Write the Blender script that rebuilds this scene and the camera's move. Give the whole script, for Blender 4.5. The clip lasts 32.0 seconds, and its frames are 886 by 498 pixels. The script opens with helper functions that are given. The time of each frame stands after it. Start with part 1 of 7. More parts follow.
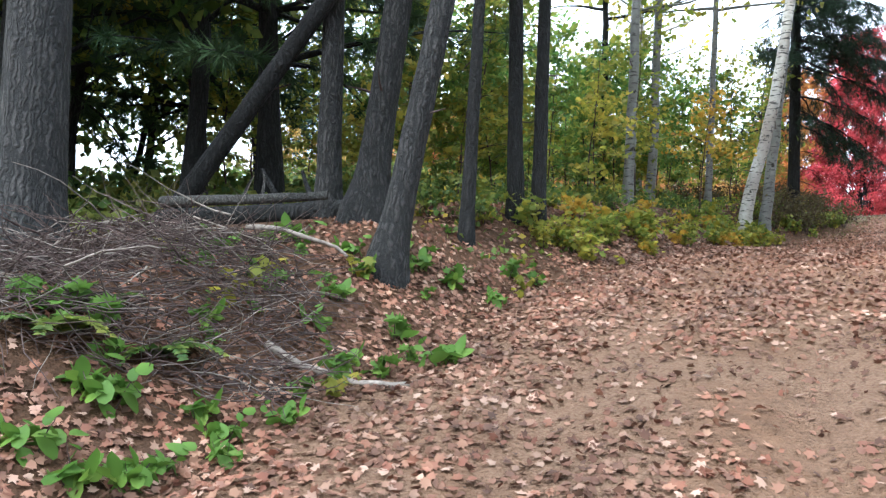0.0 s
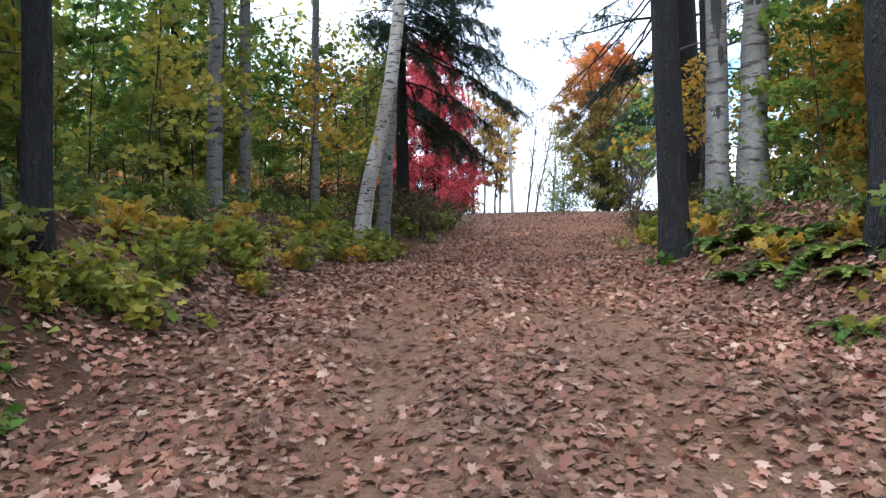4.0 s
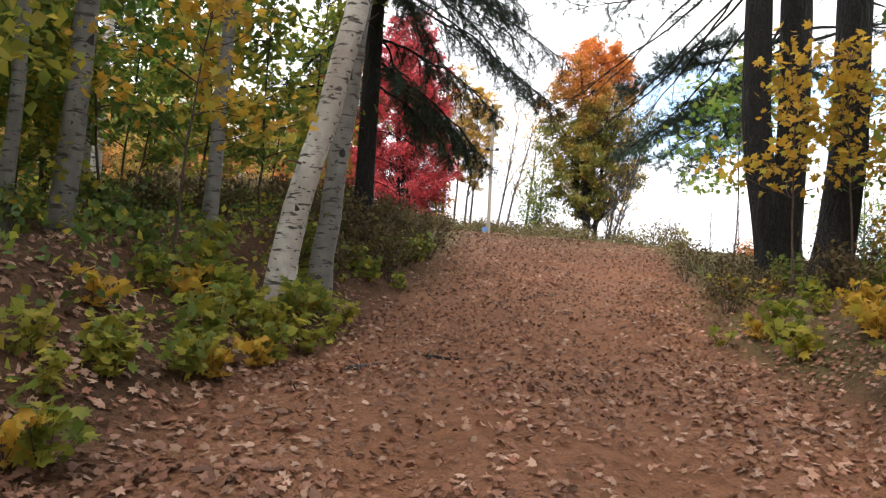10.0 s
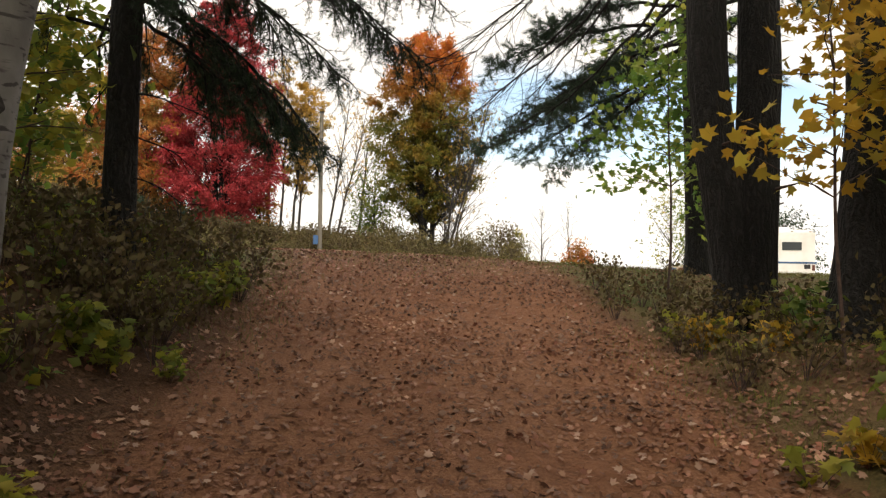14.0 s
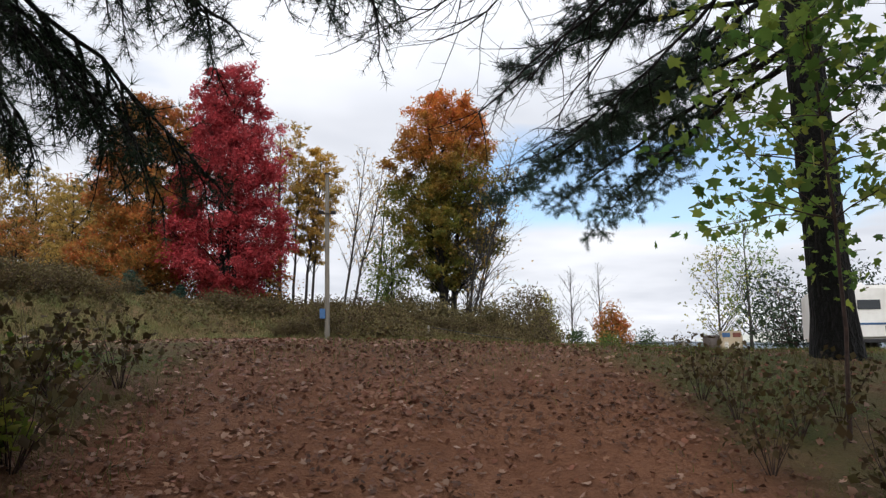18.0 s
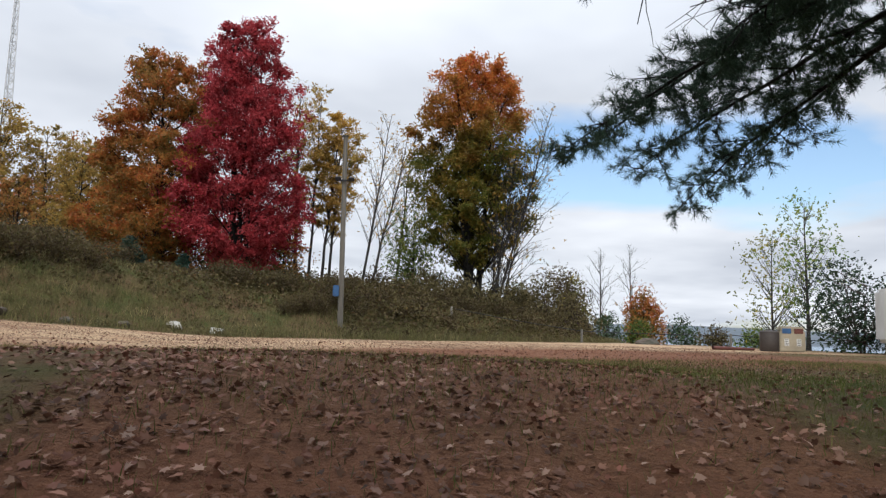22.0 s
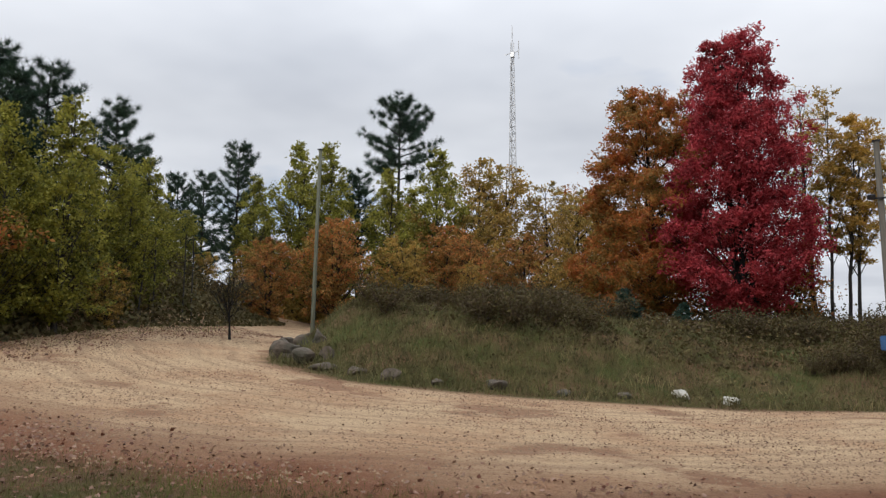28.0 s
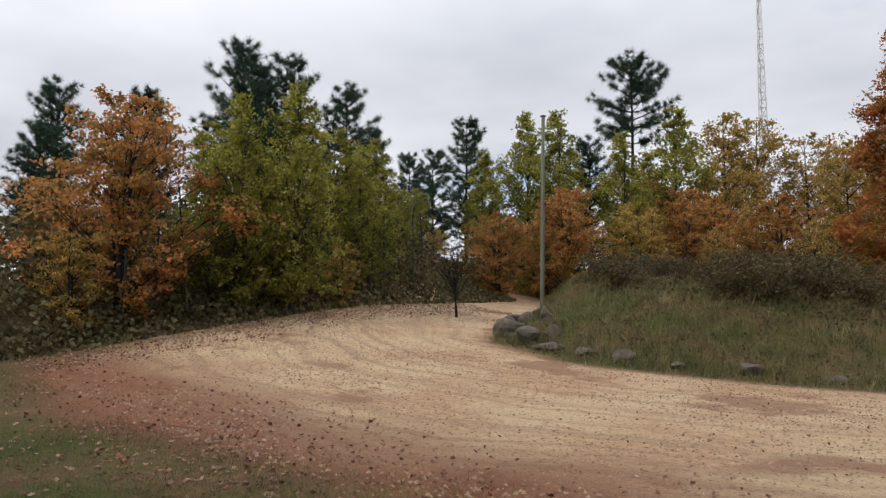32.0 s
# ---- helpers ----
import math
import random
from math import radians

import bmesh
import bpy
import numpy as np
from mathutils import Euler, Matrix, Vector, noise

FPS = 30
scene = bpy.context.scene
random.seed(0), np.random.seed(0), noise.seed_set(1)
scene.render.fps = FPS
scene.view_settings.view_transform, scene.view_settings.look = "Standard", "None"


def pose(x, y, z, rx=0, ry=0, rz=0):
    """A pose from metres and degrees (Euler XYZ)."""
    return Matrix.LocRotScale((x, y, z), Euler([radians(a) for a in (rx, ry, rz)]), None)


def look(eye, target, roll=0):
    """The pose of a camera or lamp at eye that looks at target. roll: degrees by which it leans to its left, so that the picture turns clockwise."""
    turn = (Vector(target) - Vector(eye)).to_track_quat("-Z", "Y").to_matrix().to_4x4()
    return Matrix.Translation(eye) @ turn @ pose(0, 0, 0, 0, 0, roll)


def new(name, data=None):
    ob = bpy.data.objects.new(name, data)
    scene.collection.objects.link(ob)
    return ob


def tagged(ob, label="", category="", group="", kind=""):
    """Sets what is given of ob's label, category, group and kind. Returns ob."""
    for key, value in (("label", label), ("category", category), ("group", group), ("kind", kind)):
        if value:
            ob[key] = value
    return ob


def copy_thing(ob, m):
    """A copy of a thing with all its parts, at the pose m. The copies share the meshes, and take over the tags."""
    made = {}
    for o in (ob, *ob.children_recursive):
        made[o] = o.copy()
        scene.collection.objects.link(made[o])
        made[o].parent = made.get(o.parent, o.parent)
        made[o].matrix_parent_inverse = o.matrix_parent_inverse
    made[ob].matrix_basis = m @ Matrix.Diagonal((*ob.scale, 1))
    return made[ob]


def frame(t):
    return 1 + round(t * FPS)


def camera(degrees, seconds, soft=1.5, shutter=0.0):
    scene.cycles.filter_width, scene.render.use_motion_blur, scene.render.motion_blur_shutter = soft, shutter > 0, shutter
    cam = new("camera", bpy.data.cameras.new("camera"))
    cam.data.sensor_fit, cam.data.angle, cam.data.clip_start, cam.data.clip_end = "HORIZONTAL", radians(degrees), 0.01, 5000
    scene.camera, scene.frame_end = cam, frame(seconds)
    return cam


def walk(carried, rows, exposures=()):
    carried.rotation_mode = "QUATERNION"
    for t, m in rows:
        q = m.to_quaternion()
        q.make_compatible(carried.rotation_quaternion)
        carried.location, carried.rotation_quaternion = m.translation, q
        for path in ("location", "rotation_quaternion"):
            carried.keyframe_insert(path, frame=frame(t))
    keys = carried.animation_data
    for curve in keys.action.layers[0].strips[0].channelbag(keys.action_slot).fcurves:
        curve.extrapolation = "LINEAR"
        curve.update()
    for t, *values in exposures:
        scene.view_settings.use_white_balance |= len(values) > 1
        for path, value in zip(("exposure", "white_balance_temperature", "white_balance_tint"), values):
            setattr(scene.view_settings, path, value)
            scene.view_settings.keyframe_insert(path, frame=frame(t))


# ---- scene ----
# The camera and its walk.
cam = camera(60.7, 32.0, soft=1.3)
PATH = [
    (0, (-0.001, 0.001, 0.002), (-5.373, 8.419, 0.537), 2.28),
    (0.5, (-0.277, 0.617, 0.065), (-4.965, 9.435, 0.583), 1.48),
    (1, (-0.485, 1.251, 0.159), (-4.795, 10.255, 0.748), -1.00),
    (1.5, (-0.688, 1.906, 0.285), (-4.005, 11.339, 0.451), 0.07),
    (2, (-0.875, 2.597, 0.386), (-3.155, 12.328, 0.697), -0.44),
    (2.5, (-1.191, 3.142, 0.507), (-2.724, 13.011, 1.008), -2.11),
    (3, (-1.376, 3.720, 0.588), (-1.847, 13.657, 1.613), -0.63),
    (3.5, (-1.575, 4.247, 0.641), (-1.973, 14.211, 1.390), -1.52),
    (5.5, (-1.757, 6.159, 1.169), (-1.636, 16.154, 1.484), 0.22),
    (6, (-1.743, 6.743, 1.283), (-1.824, 16.740, 1.513), 1.96),
    (6.5, (-1.848, 7.282, 1.390), (-2.050, 17.279, 1.434), 0.51),
    (7, (-1.952, 7.749, 1.462), (-1.906, 17.744, 1.775), -0.16),
    (7.5, (-2.021, 8.269, 1.565), (-2.328, 18.242, 2.234), -1.09),
    (8, (-2.034, 8.742, 1.693), (-2.237, 18.727, 2.206), -3.09),
    (8.5, (-1.986, 9.391, 1.788), (-1.611, 19.363, 2.439), -1.11),
    (9, (-2.029, 9.896, 1.854), (-2.047, 19.885, 2.312), -1.80),
    (9.5, (-2.111, 10.447, 1.892), (-1.611, 20.431, 2.156), -0.52),
    (10, (-2.116, 11.062, 2.021), (-1.918, 21.053, 2.381), 3.55),
    (10.5, (-2.196, 11.652, 2.111), (-1.987, 21.648, 2.296), 3.29),
    (11, (-2.196, 12.229, 2.143), (-0.788, 22.124, 2.485), 1.10),
    (11.5, (-2.225, 12.876, 2.229), (-0.534, 22.714, 2.826), 1.75),
    (12, (-2.271, 13.424, 2.363), (-0.528, 23.266, 2.670), 0.40),
    (12.5, (-2.170, 14.079, 2.420), (-0.183, 23.877, 2.643), 1.74),
    (13, (-2.152, 14.743, 2.498), (-0.218, 24.553, 2.660), 0.94),
    (13.5, (-2.073, 15.357, 2.504), (0.183, 25.096, 2.747), 1.61),
    (14, (-1.913, 16.001, 2.560), (0.499, 25.693, 3.062), 1.28),
    (14.5, (-1.758, 16.565, 2.668), (1.114, 26.119, 3.361), -0.01),
    (16.5, (-1.037, 18.791, 2.698), (1.417, 28.456, 3.444), 0.73),
    (17, (-0.890, 19.312, 2.816), (1.670, 28.958, 3.452), 1.28),
    (17.5, (-0.705, 19.868, 2.897), (1.521, 29.566, 3.895), 1.24),
    (18, (-0.525, 20.487, 3.007), (1.537, 30.174, 4.387), -0.41),
    (18.5, (-0.404, 21.100, 3.055), (1.548, 30.790, 4.568), -0.37),
    (19, (-0.400, 21.647, 3.166), (1.098, 31.450, 4.454), 0.24),
    (19.5, (-0.276, 22.154, 3.177), (1.345, 31.939, 4.450), 1.29),
    (20, (-0.268, 22.682, 3.312), (1.211, 32.503, 4.478), -0.42),
    (20.5, (-0.243, 23.143, 3.426), (1.423, 32.927, 4.653), -1.36),
    (21, (-0.157, 23.666, 3.486), (1.554, 33.442, 4.717), -0.13),
    (21.5, (-0.109, 24.163, 3.523), (1.266, 34.031, 4.377), 1.55),
    (22, (0.050, 24.537, 3.498), (1.836, 34.319, 4.558), 1.72),
    (22.5, (0.134, 25.072, 3.589), (1.797, 34.895, 4.456), 1.06),
    (23, (0.072, 25.647, 3.792), (1.933, 35.435, 4.644), 0.72),
    (23.5, (0.026, 26.256, 4.072), (1.948, 36.009, 5.163), 0.18),
    (24, (0.108, 26.749, 4.096), (1.625, 36.591, 5.004), -0.62),
    (24.5, (0.220, 27.127, 3.973), (1.852, 36.957, 4.811), -2.33),
    (25, (0.253, 27.528, 4.193), (1.675, 37.326, 5.598), -1.00),
    (25.5, (0.184, 27.952, 4.448), (0.626, 37.812, 6.051), -1.73),
    (26, (0.054, 28.200, 4.458), (-0.606, 38.044, 6.086), -1.52),
    (26.5, (-0.075, 28.475, 4.477), (-2.209, 38.134, 5.940), 0.00),
    (28.5, (-0.803, 29.372, 4.824), (-5.664, 38.028, 6.025), -0.40),
    (29, (-0.945, 29.627, 4.848), (-6.352, 38.004, 5.614), -1.69),
    (29.5, (-0.992, 29.912, 4.874), (-6.737, 38.030, 5.918), -0.47),
    (30, (-0.973, 30.193, 4.889), (-6.563, 38.404, 6.039), -0.59),
    (30.5, (-1.004, 30.473, 4.900), (-6.341, 38.853, 6.035), 0.55),
    (31, (-1.127, 30.741, 4.917), (-7.254, 38.593, 5.816), 2.52),
    (31.5, (-1.285, 31.002, 4.931), (-7.910, 38.442, 5.803), 1.50),
    (32, (-1.430, 31.274, 4.940), (-8.382, 38.397, 5.908), 0.36),
]
EXPOSURES = [(0, 2.25, 5600, 2), (1, 2.05, 5600, 3), (3, 1.55, 5500, 6), (6, 1.65, 5500, 10), (7.5, 1.7, 5800, 10), (9, 1.55, 6600, 10), (11, 1.6, 7200, 10), (12, 1.15, 7800, 9), (14.5, 0.75, 7900, 10), (17, 0.33, 6800, 11), (20, 0.14, 6400, 10), (24, -0.05, 6300, 9), (26, -0.22, 6350, 9), (28.5, -0.08, 6500, 10), (32, -0.02, 6550, 11)]
walk(cam, [(t, look(eye, target, roll)) for t, eye, target, roll in PATH], EXPOSURES)

# World: a broken overcast with blue gaps low over the lake, and one soft sun.
SUN_EL, SUN_AZ = radians(34), radians(200)
world = bpy.data.worlds.new("sky")
scene.world = world
world.use_nodes = True
wn, wl = world.node_tree.nodes, world.node_tree.links
wn.clear()
w_out = wn.new("ShaderNodeOutputWorld")
w_bg = wn.new("ShaderNodeBackground")
w_sky = wn.new("ShaderNodeTexSky")
w_sky.sky_type, w_sky.sun_disc, w_sky.sun_elevation, w_sky.sun_rotation = "NISHITA", False, SUN_EL, SUN_AZ
w_sky.air_density, w_sky.dust_density, w_sky.ozone_density = 1.0, 1.5, 1.5
w_gain = wn.new("ShaderNodeVectorMath")
w_gain.operation = "SCALE"
w_gain.inputs["Scale"].default_value = 0.15
wl.new(w_sky.outputs[0], w_gain.inputs[0])
w_tc = wn.new("ShaderNodeTexCoord")
w_sep = wn.new("ShaderNodeSeparateXYZ")
wl.new(w_tc.outputs["Generated"], w_sep.inputs[0])


def w_math(op, a, b):
    n = wn.new("ShaderNodeMath")
    n.operation = op
    for i, v in enumerate((a, b)):
        if isinstance(v, (int, float)):
            n.inputs[i].default_value = v
        elif v is not None:
            wl.new(v, n.inputs[i])
    return n.outputs[0]


# the cloud deck seen in perspective: direction divided by its height
w_h = w_math("ADD", w_math("MAXIMUM", w_sep.outputs[2], 0.0), 0.12)
w_com = wn.new("ShaderNodeCombineXYZ")
wl.new(w_math("DIVIDE", w_sep.outputs[0], w_h), w_com.inputs[0])
wl.new(w_math("DIVIDE", w_sep.outputs[1], w_h), w_com.inputs[1])
w_n1 = wn.new("ShaderNodeTexNoise")
w_n1.inputs["Scale"].default_value, w_n1.inputs["Detail"].default_value = 0.55, 6
w_n1.inputs["Roughness"].default_value = 0.5
wl.new(w_com.outputs[0], w_n1.inputs["Vector"])
# blue gap: to the north-east, low above the lake
w_dot = wn.new("ShaderNodeVectorMath")
w_dot.operation = "DOT_PRODUCT"
w_dot.inputs[1].default_value = Vector((0.42, 0.88, 0.215)).normalized()
wl.new(w_tc.outputs["Generated"], w_dot.inputs[0])
w_gap = wn.new("ShaderNodeMapRange")
w_gap.inputs["From Min"].default_value, w_gap.inputs["From Max"].default_value = 0.95, 1.0
w_gap.inputs["To Max"].default_value = 0.3
wl.new(w_dot.outputs["Value"], w_gap.inputs["Value"])
w_cover = wn.new("ShaderNodeMapRange")
w_cover.inputs["From Min"].default_value, w_cover.inputs["From Max"].default_value = 0.30, 0.42
w_low = wn.new("ShaderNodeMapRange")
w_low.inputs["From Min"].default_value, w_low.inputs["From Max"].default_value = 0.175, 0.215
wl.new(w_math("ADD", w_sep.outputs[2], w_math("MULTIPLY", w_n1.outputs[0], 0.05)), w_low.inputs["Value"])
w_high = wn.new("ShaderNodeMapRange")
w_high.inputs["From Min"].default_value, w_high.inputs["From Max"].default_value = 0.24, 0.33
w_high.inputs["To Min"].default_value, w_high.inputs["To Max"].default_value = 1.0, 0.1
wl.new(w_sep.outputs[2], w_high.inputs["Value"])
wl.new(w_math("SUBTRACT", w_n1.outputs[0], w_math("MULTIPLY", w_gap.outputs[0], w_math("MULTIPLY", w_low.outputs[0], w_high.outputs[0]))), w_cover.inputs["Value"])
w_n2 = wn.new("ShaderNodeTexNoise")
w_n2.inputs["Scale"].default_value, w_n2.inputs["Detail"].default_value = 0.9, 4
wl.new(w_com.outputs[0], w_n2.inputs["Vector"])
w_ramp = wn.new("ShaderNodeValToRGB")
w_ramp.color_ramp.elements[0].position, w_ramp.color_ramp.elements[0].color = 0.3, (0.66, 0.70, 0.78, 1)
w_ramp.color_ramp.elements[1].position, w_ramp.color_ramp.elements[1].color = 0.72, (1.06, 1.09, 1.15, 1)
wl.new(w_n2.outputs[0], w_ramp.inputs[0])
w_mix = wn.new("ShaderNodeMix")
w_mix.data_type = "RGBA"
wl.new(w_cover.outputs[0], w_mix.inputs["Factor"])
wl.new(w_gain.outputs[0], w_mix.inputs[6])
w_zen = wn.new("ShaderNodeMapRange")
w_zen.inputs["From Min"].default_value, w_zen.inputs["From Max"].default_value = 0.3, 0.95
w_zen.inputs["To Min"].default_value, w_zen.inputs["To Max"].default_value = 0.86, 2.0
wl.new(w_sep.outputs[2], w_zen.inputs["Value"])
w_cloud = wn.new("ShaderNodeVectorMath")
w_cloud.operation = "SCALE"
wl.new(w_ramp.outputs[0], w_cloud.inputs[0])
wl.new(w_zen.outputs[0], w_cloud.inputs["Scale"])
wl.new(w_cloud.outputs[0], w_mix.inputs[7])
wl.new(w_mix.outputs[2], w_bg.inputs[0])
w_bg.inputs[1].default_value = 1.0
wl.new(w_bg.outputs[0], w_out.inputs[0])
sun = new("sun", bpy.data.lights.new("sun", "SUN"))
sun.data.energy, sun.data.angle, sun.data.color = 1.3, radians(14), (1.0, 0.95, 0.87)
sun.matrix_world = look((60 * math.sin(SUN_AZ) * math.cos(SUN_EL), 60 * math.cos(SUN_AZ) * math.cos(SUN_EL), 60 * math.sin(SUN_EL)), (0, 0, 0))


# ---- materials ----
def mat(name, color, rough=0.85, grain=8.0, var=0.35, bump=0.3, stain=0.6, metal=0.0, stretch=(1, 1, 1), tint=None, coord="Object"):
    """A surface with grain, larger stains and a fine relief. color is its base colour; tint a second one."""
    m = bpy.data.materials.new(name)
    m.use_nodes = True
    n, l = m.node_tree.nodes, m.node_tree.links
    b = n["Principled BSDF"]
    b.inputs["Roughness"].default_value, b.inputs["Metallic"].default_value = rough, metal
    tc, mp = n.new("ShaderNodeTexCoord"), n.new("ShaderNodeMapping")
    mp.inputs["Scale"].default_value = stretch
    l.new(tc.outputs[coord], mp.inputs[0])
    a, c = n.new("ShaderNodeTexNoise"), n.new("ShaderNodeTexNoise")
    a.inputs["Scale"].default_value, a.inputs["Detail"].default_value = grain, 8
    c.inputs["Scale"].default_value, c.inputs["Detail"].default_value = stain, 4
    l.new(mp.outputs[0], a.inputs["Vector"])
    l.new(mp.outputs[0], c.inputs["Vector"])
    ra = n.new("ShaderNodeValToRGB")
    lo = [v * (1 - var) for v in color]
    hi = [min(1, v * (1 + var)) for v in color]
    ra.color_ramp.elements[0].position, ra.color_ramp.elements[0].color = 0.3, (*lo, 1)
    ra.color_ramp.elements[1].position, ra.color_ramp.elements[1].color = 0.72, (*hi, 1)
    l.new(a.outputs[0], ra.inputs[0])
    mx = n.new("ShaderNodeMix")
    mx.data_type = "RGBA"
    mr = n.new("ShaderNodeMapRange")
    mr.inputs["From Min"].default_value, mr.inputs["From Max"].default_value = 0.42, 0.68
    l.new(c.outputs[0], mr.inputs["Value"])
    l.new(mr.outputs[0], mx.inputs["Factor"])
    l.new(ra.outputs[0], mx.inputs[6])
    mx.inputs[7].default_value = (*(tint or [v * 0.75 for v in color]), 1)
    l.new(mx.outputs[2], b.inputs["Base Color"])
    bp = n.new("ShaderNodeBump")
    bp.inputs["Strength"].default_value, bp.inputs["Distance"].default_value = bump, 0.05
    l.new(a.outputs[0], bp.inputs["Height"])
    l.new(bp.outputs[0], b.inputs["Normal"])
    return m


def leaf_mat(name, stops, rough=0.6, trans=0.45, zramp=None, patch=0.45):
    """Leaves: each island takes a colour of the ramp; some light comes through. zramp: (low z, high z, stops above) in the tree's own height."""
    m = bpy.data.materials.new(name)
    m.use_nodes = True
    n, l = m.node_tree.nodes, m.node_tree.links
    b = n["Principled BSDF"]
    b.inputs["Roughness"].default_value = rough
    b.inputs["Specular IOR Level"].default_value = 0.3
    g = n.new("ShaderNodeNewGeometry")

    tc = n.new("ShaderNodeTexCoord")
    big, half, fac = n.new("ShaderNodeTexNoise"), n.new("ShaderNodeMath"), n.new("ShaderNodeMath")
    big.inputs["Scale"].default_value, big.inputs["Detail"].default_value = patch, 3
    l.new(tc.outputs["Object"], big.inputs["Vector"])
    half.operation = fac.operation = "MULTIPLY_ADD"
    half.inputs[1].default_value, half.inputs[2].default_value = 1.9, -0.72
    l.new(big.outputs[0], half.inputs[0])
    fac.inputs[1].default_value = 0.55
    l.new(g.outputs["Random Per Island"], fac.inputs[0])
    l.new(half.outputs[0], fac.inputs[2])
    fac.use_clamp = True

    def ramp(cols):
        r = n.new("ShaderNodeValToRGB")
        e = r.color_ramp.elements
        while len(e) < len(cols):
            e.new(0.5)
        for i, c in enumerate(cols):
            e[i].position, e[i].color = i / max(1, len(cols) - 1), (*c, 1)
        l.new(fac.outputs[0], r.inputs[0])
        return r.outputs[0]

    col = ramp(stops)
    if zramp:
        sp, mr, ns = n.new("ShaderNodeSeparateXYZ"), n.new("ShaderNodeMapRange"), n.new("ShaderNodeTexNoise")
        l.new(tc.outputs["Object"], sp.inputs[0])
        l.new(tc.outputs["Object"], ns.inputs["Vector"])
        ns.inputs["Scale"].default_value = 0.35
        ad = n.new("ShaderNodeMath")
        ad.operation = "MULTIPLY_ADD"
        ad.inputs[1].default_value = 9.0
        l.new(ns.outputs[0], ad.inputs[0])
        l.new(sp.outputs[2], ad.inputs[2])
        mr.inputs["From Min"].default_value, mr.inputs["From Max"].default_value = zramp[0] + 4.5, zramp[1] + 4.5
        l.new(ad.outputs[0], mr.inputs["Value"])
        mx = n.new("ShaderNodeMix")
        mx.data_type = "RGBA"
        l.new(mr.outputs[0], mx.inputs["Factor"])
        l.new(col, mx.inputs[6])
        l.new(ramp(zramp[2]), mx.inputs[7])
        col = mx.outputs[2]
    # patchy leaf tone, its range widened to paint in dark gaps and highlights
    ns2 = n.new("ShaderNodeTexNoise")
    ns2.inputs["Scale"].default_value = 1.7
    l.new(tc.outputs["Object"], ns2.inputs["Vector"])
    hs = n.new("ShaderNodeHueSaturation")
    l.new(col, hs.inputs["Color"])
    mv = n.new("ShaderNodeMapRange")
    mv.inputs["From Min"].default_value, mv.inputs["From Max"].default_value = 0.3, 0.7
    mv.inputs["To Min"].default_value, mv.inputs["To Max"].default_value = 0.6, 1.45
    l.new(ns2.outputs[0], mv.inputs["Value"])
    l.new(mv.outputs[0], hs.inputs["Value"])
    l.new(hs.outputs[0], b.inputs["Base Color"])
    if trans:
        t, ms, o = n.new("ShaderNodeBsdfTranslucent"), n.new("ShaderNodeMixShader"), n["Material Output"]
        l.new(hs.outputs[0], t.inputs[0])
        ms.inputs[0].default_value = trans
        l.new(b.outputs[0], ms.inputs[1])
        l.new(t.outputs[0], ms.inputs[2])
        l.new(ms.outputs[0], o.inputs[0])
    return m


def bark_mat(name, ridge, furrow, scale=16.0, plate=0.2):
    """Furrowed bark: long plates with dark cracks between them, lichen stains over both."""
    m = mat(name, ridge, 0.95, 60, 0.45, 0.4, 1.6, tint=[v * 0.6 for v in ridge])
    n, l = m.node_tree.nodes, m.node_tree.links
    b = n["Principled BSDF"]
    src, nrm = b.inputs["Base Color"].links[0].from_socket, b.inputs["Normal"].links[0].from_socket
    tc, ns, mp = n.new("ShaderNodeTexCoord"), n.new("ShaderNodeTexNoise"), n.new("ShaderNodeMapping")
    ns.inputs["Scale"].default_value, ns.inputs["Detail"].default_value = 9.0, 4
    ad = n.new("ShaderNodeVectorMath")
    ad.operation = "MULTIPLY_ADD"
    ad.inputs[1].default_value = (0.1, 0.1, 0.4)
    l.new(tc.outputs["Object"], ns.inputs["Vector"])
    l.new(ns.outputs["Color"], ad.inputs[0])
    l.new(tc.outputs["Object"], ad.inputs[2])
    mp.inputs["Scale"].default_value = (1, 1, plate)
    l.new(ad.outputs[0], mp.inputs[0])
    vo = n.new("ShaderNodeTexVoronoi")
    vo.feature = "DISTANCE_TO_EDGE"
    vo.inputs["Scale"].default_value = scale
    l.new(mp.outputs[0], vo.inputs["Vector"])
    mr = n.new("ShaderNodeMapRange")
    mr.inputs["From Min"].default_value, mr.inputs["From Max"].default_value = 0.03, 0.42
    l.new(vo.outputs["Distance"], mr.inputs["Value"])
    mx = n.new("ShaderNodeMix")
    mx.data_type = "RGBA"
    l.new(mr.outputs[0], mx.inputs["Factor"])
    mx.inputs[6].default_value = (*furrow, 1)
    l.new(src, mx.inputs[7])
    l.new(mx.outputs[2], b.inputs["Base Color"])
    bp = n.new("ShaderNodeBump")
    bp.inputs["Strength"].default_value, bp.inputs["Distance"].default_value = 1.0, 0.03
    l.new(mr.outputs[0], bp.inputs["Height"])
    l.new(nrm, bp.inputs["Normal"])
    l.new(bp.outputs[0], b.inputs["Normal"])
    return m


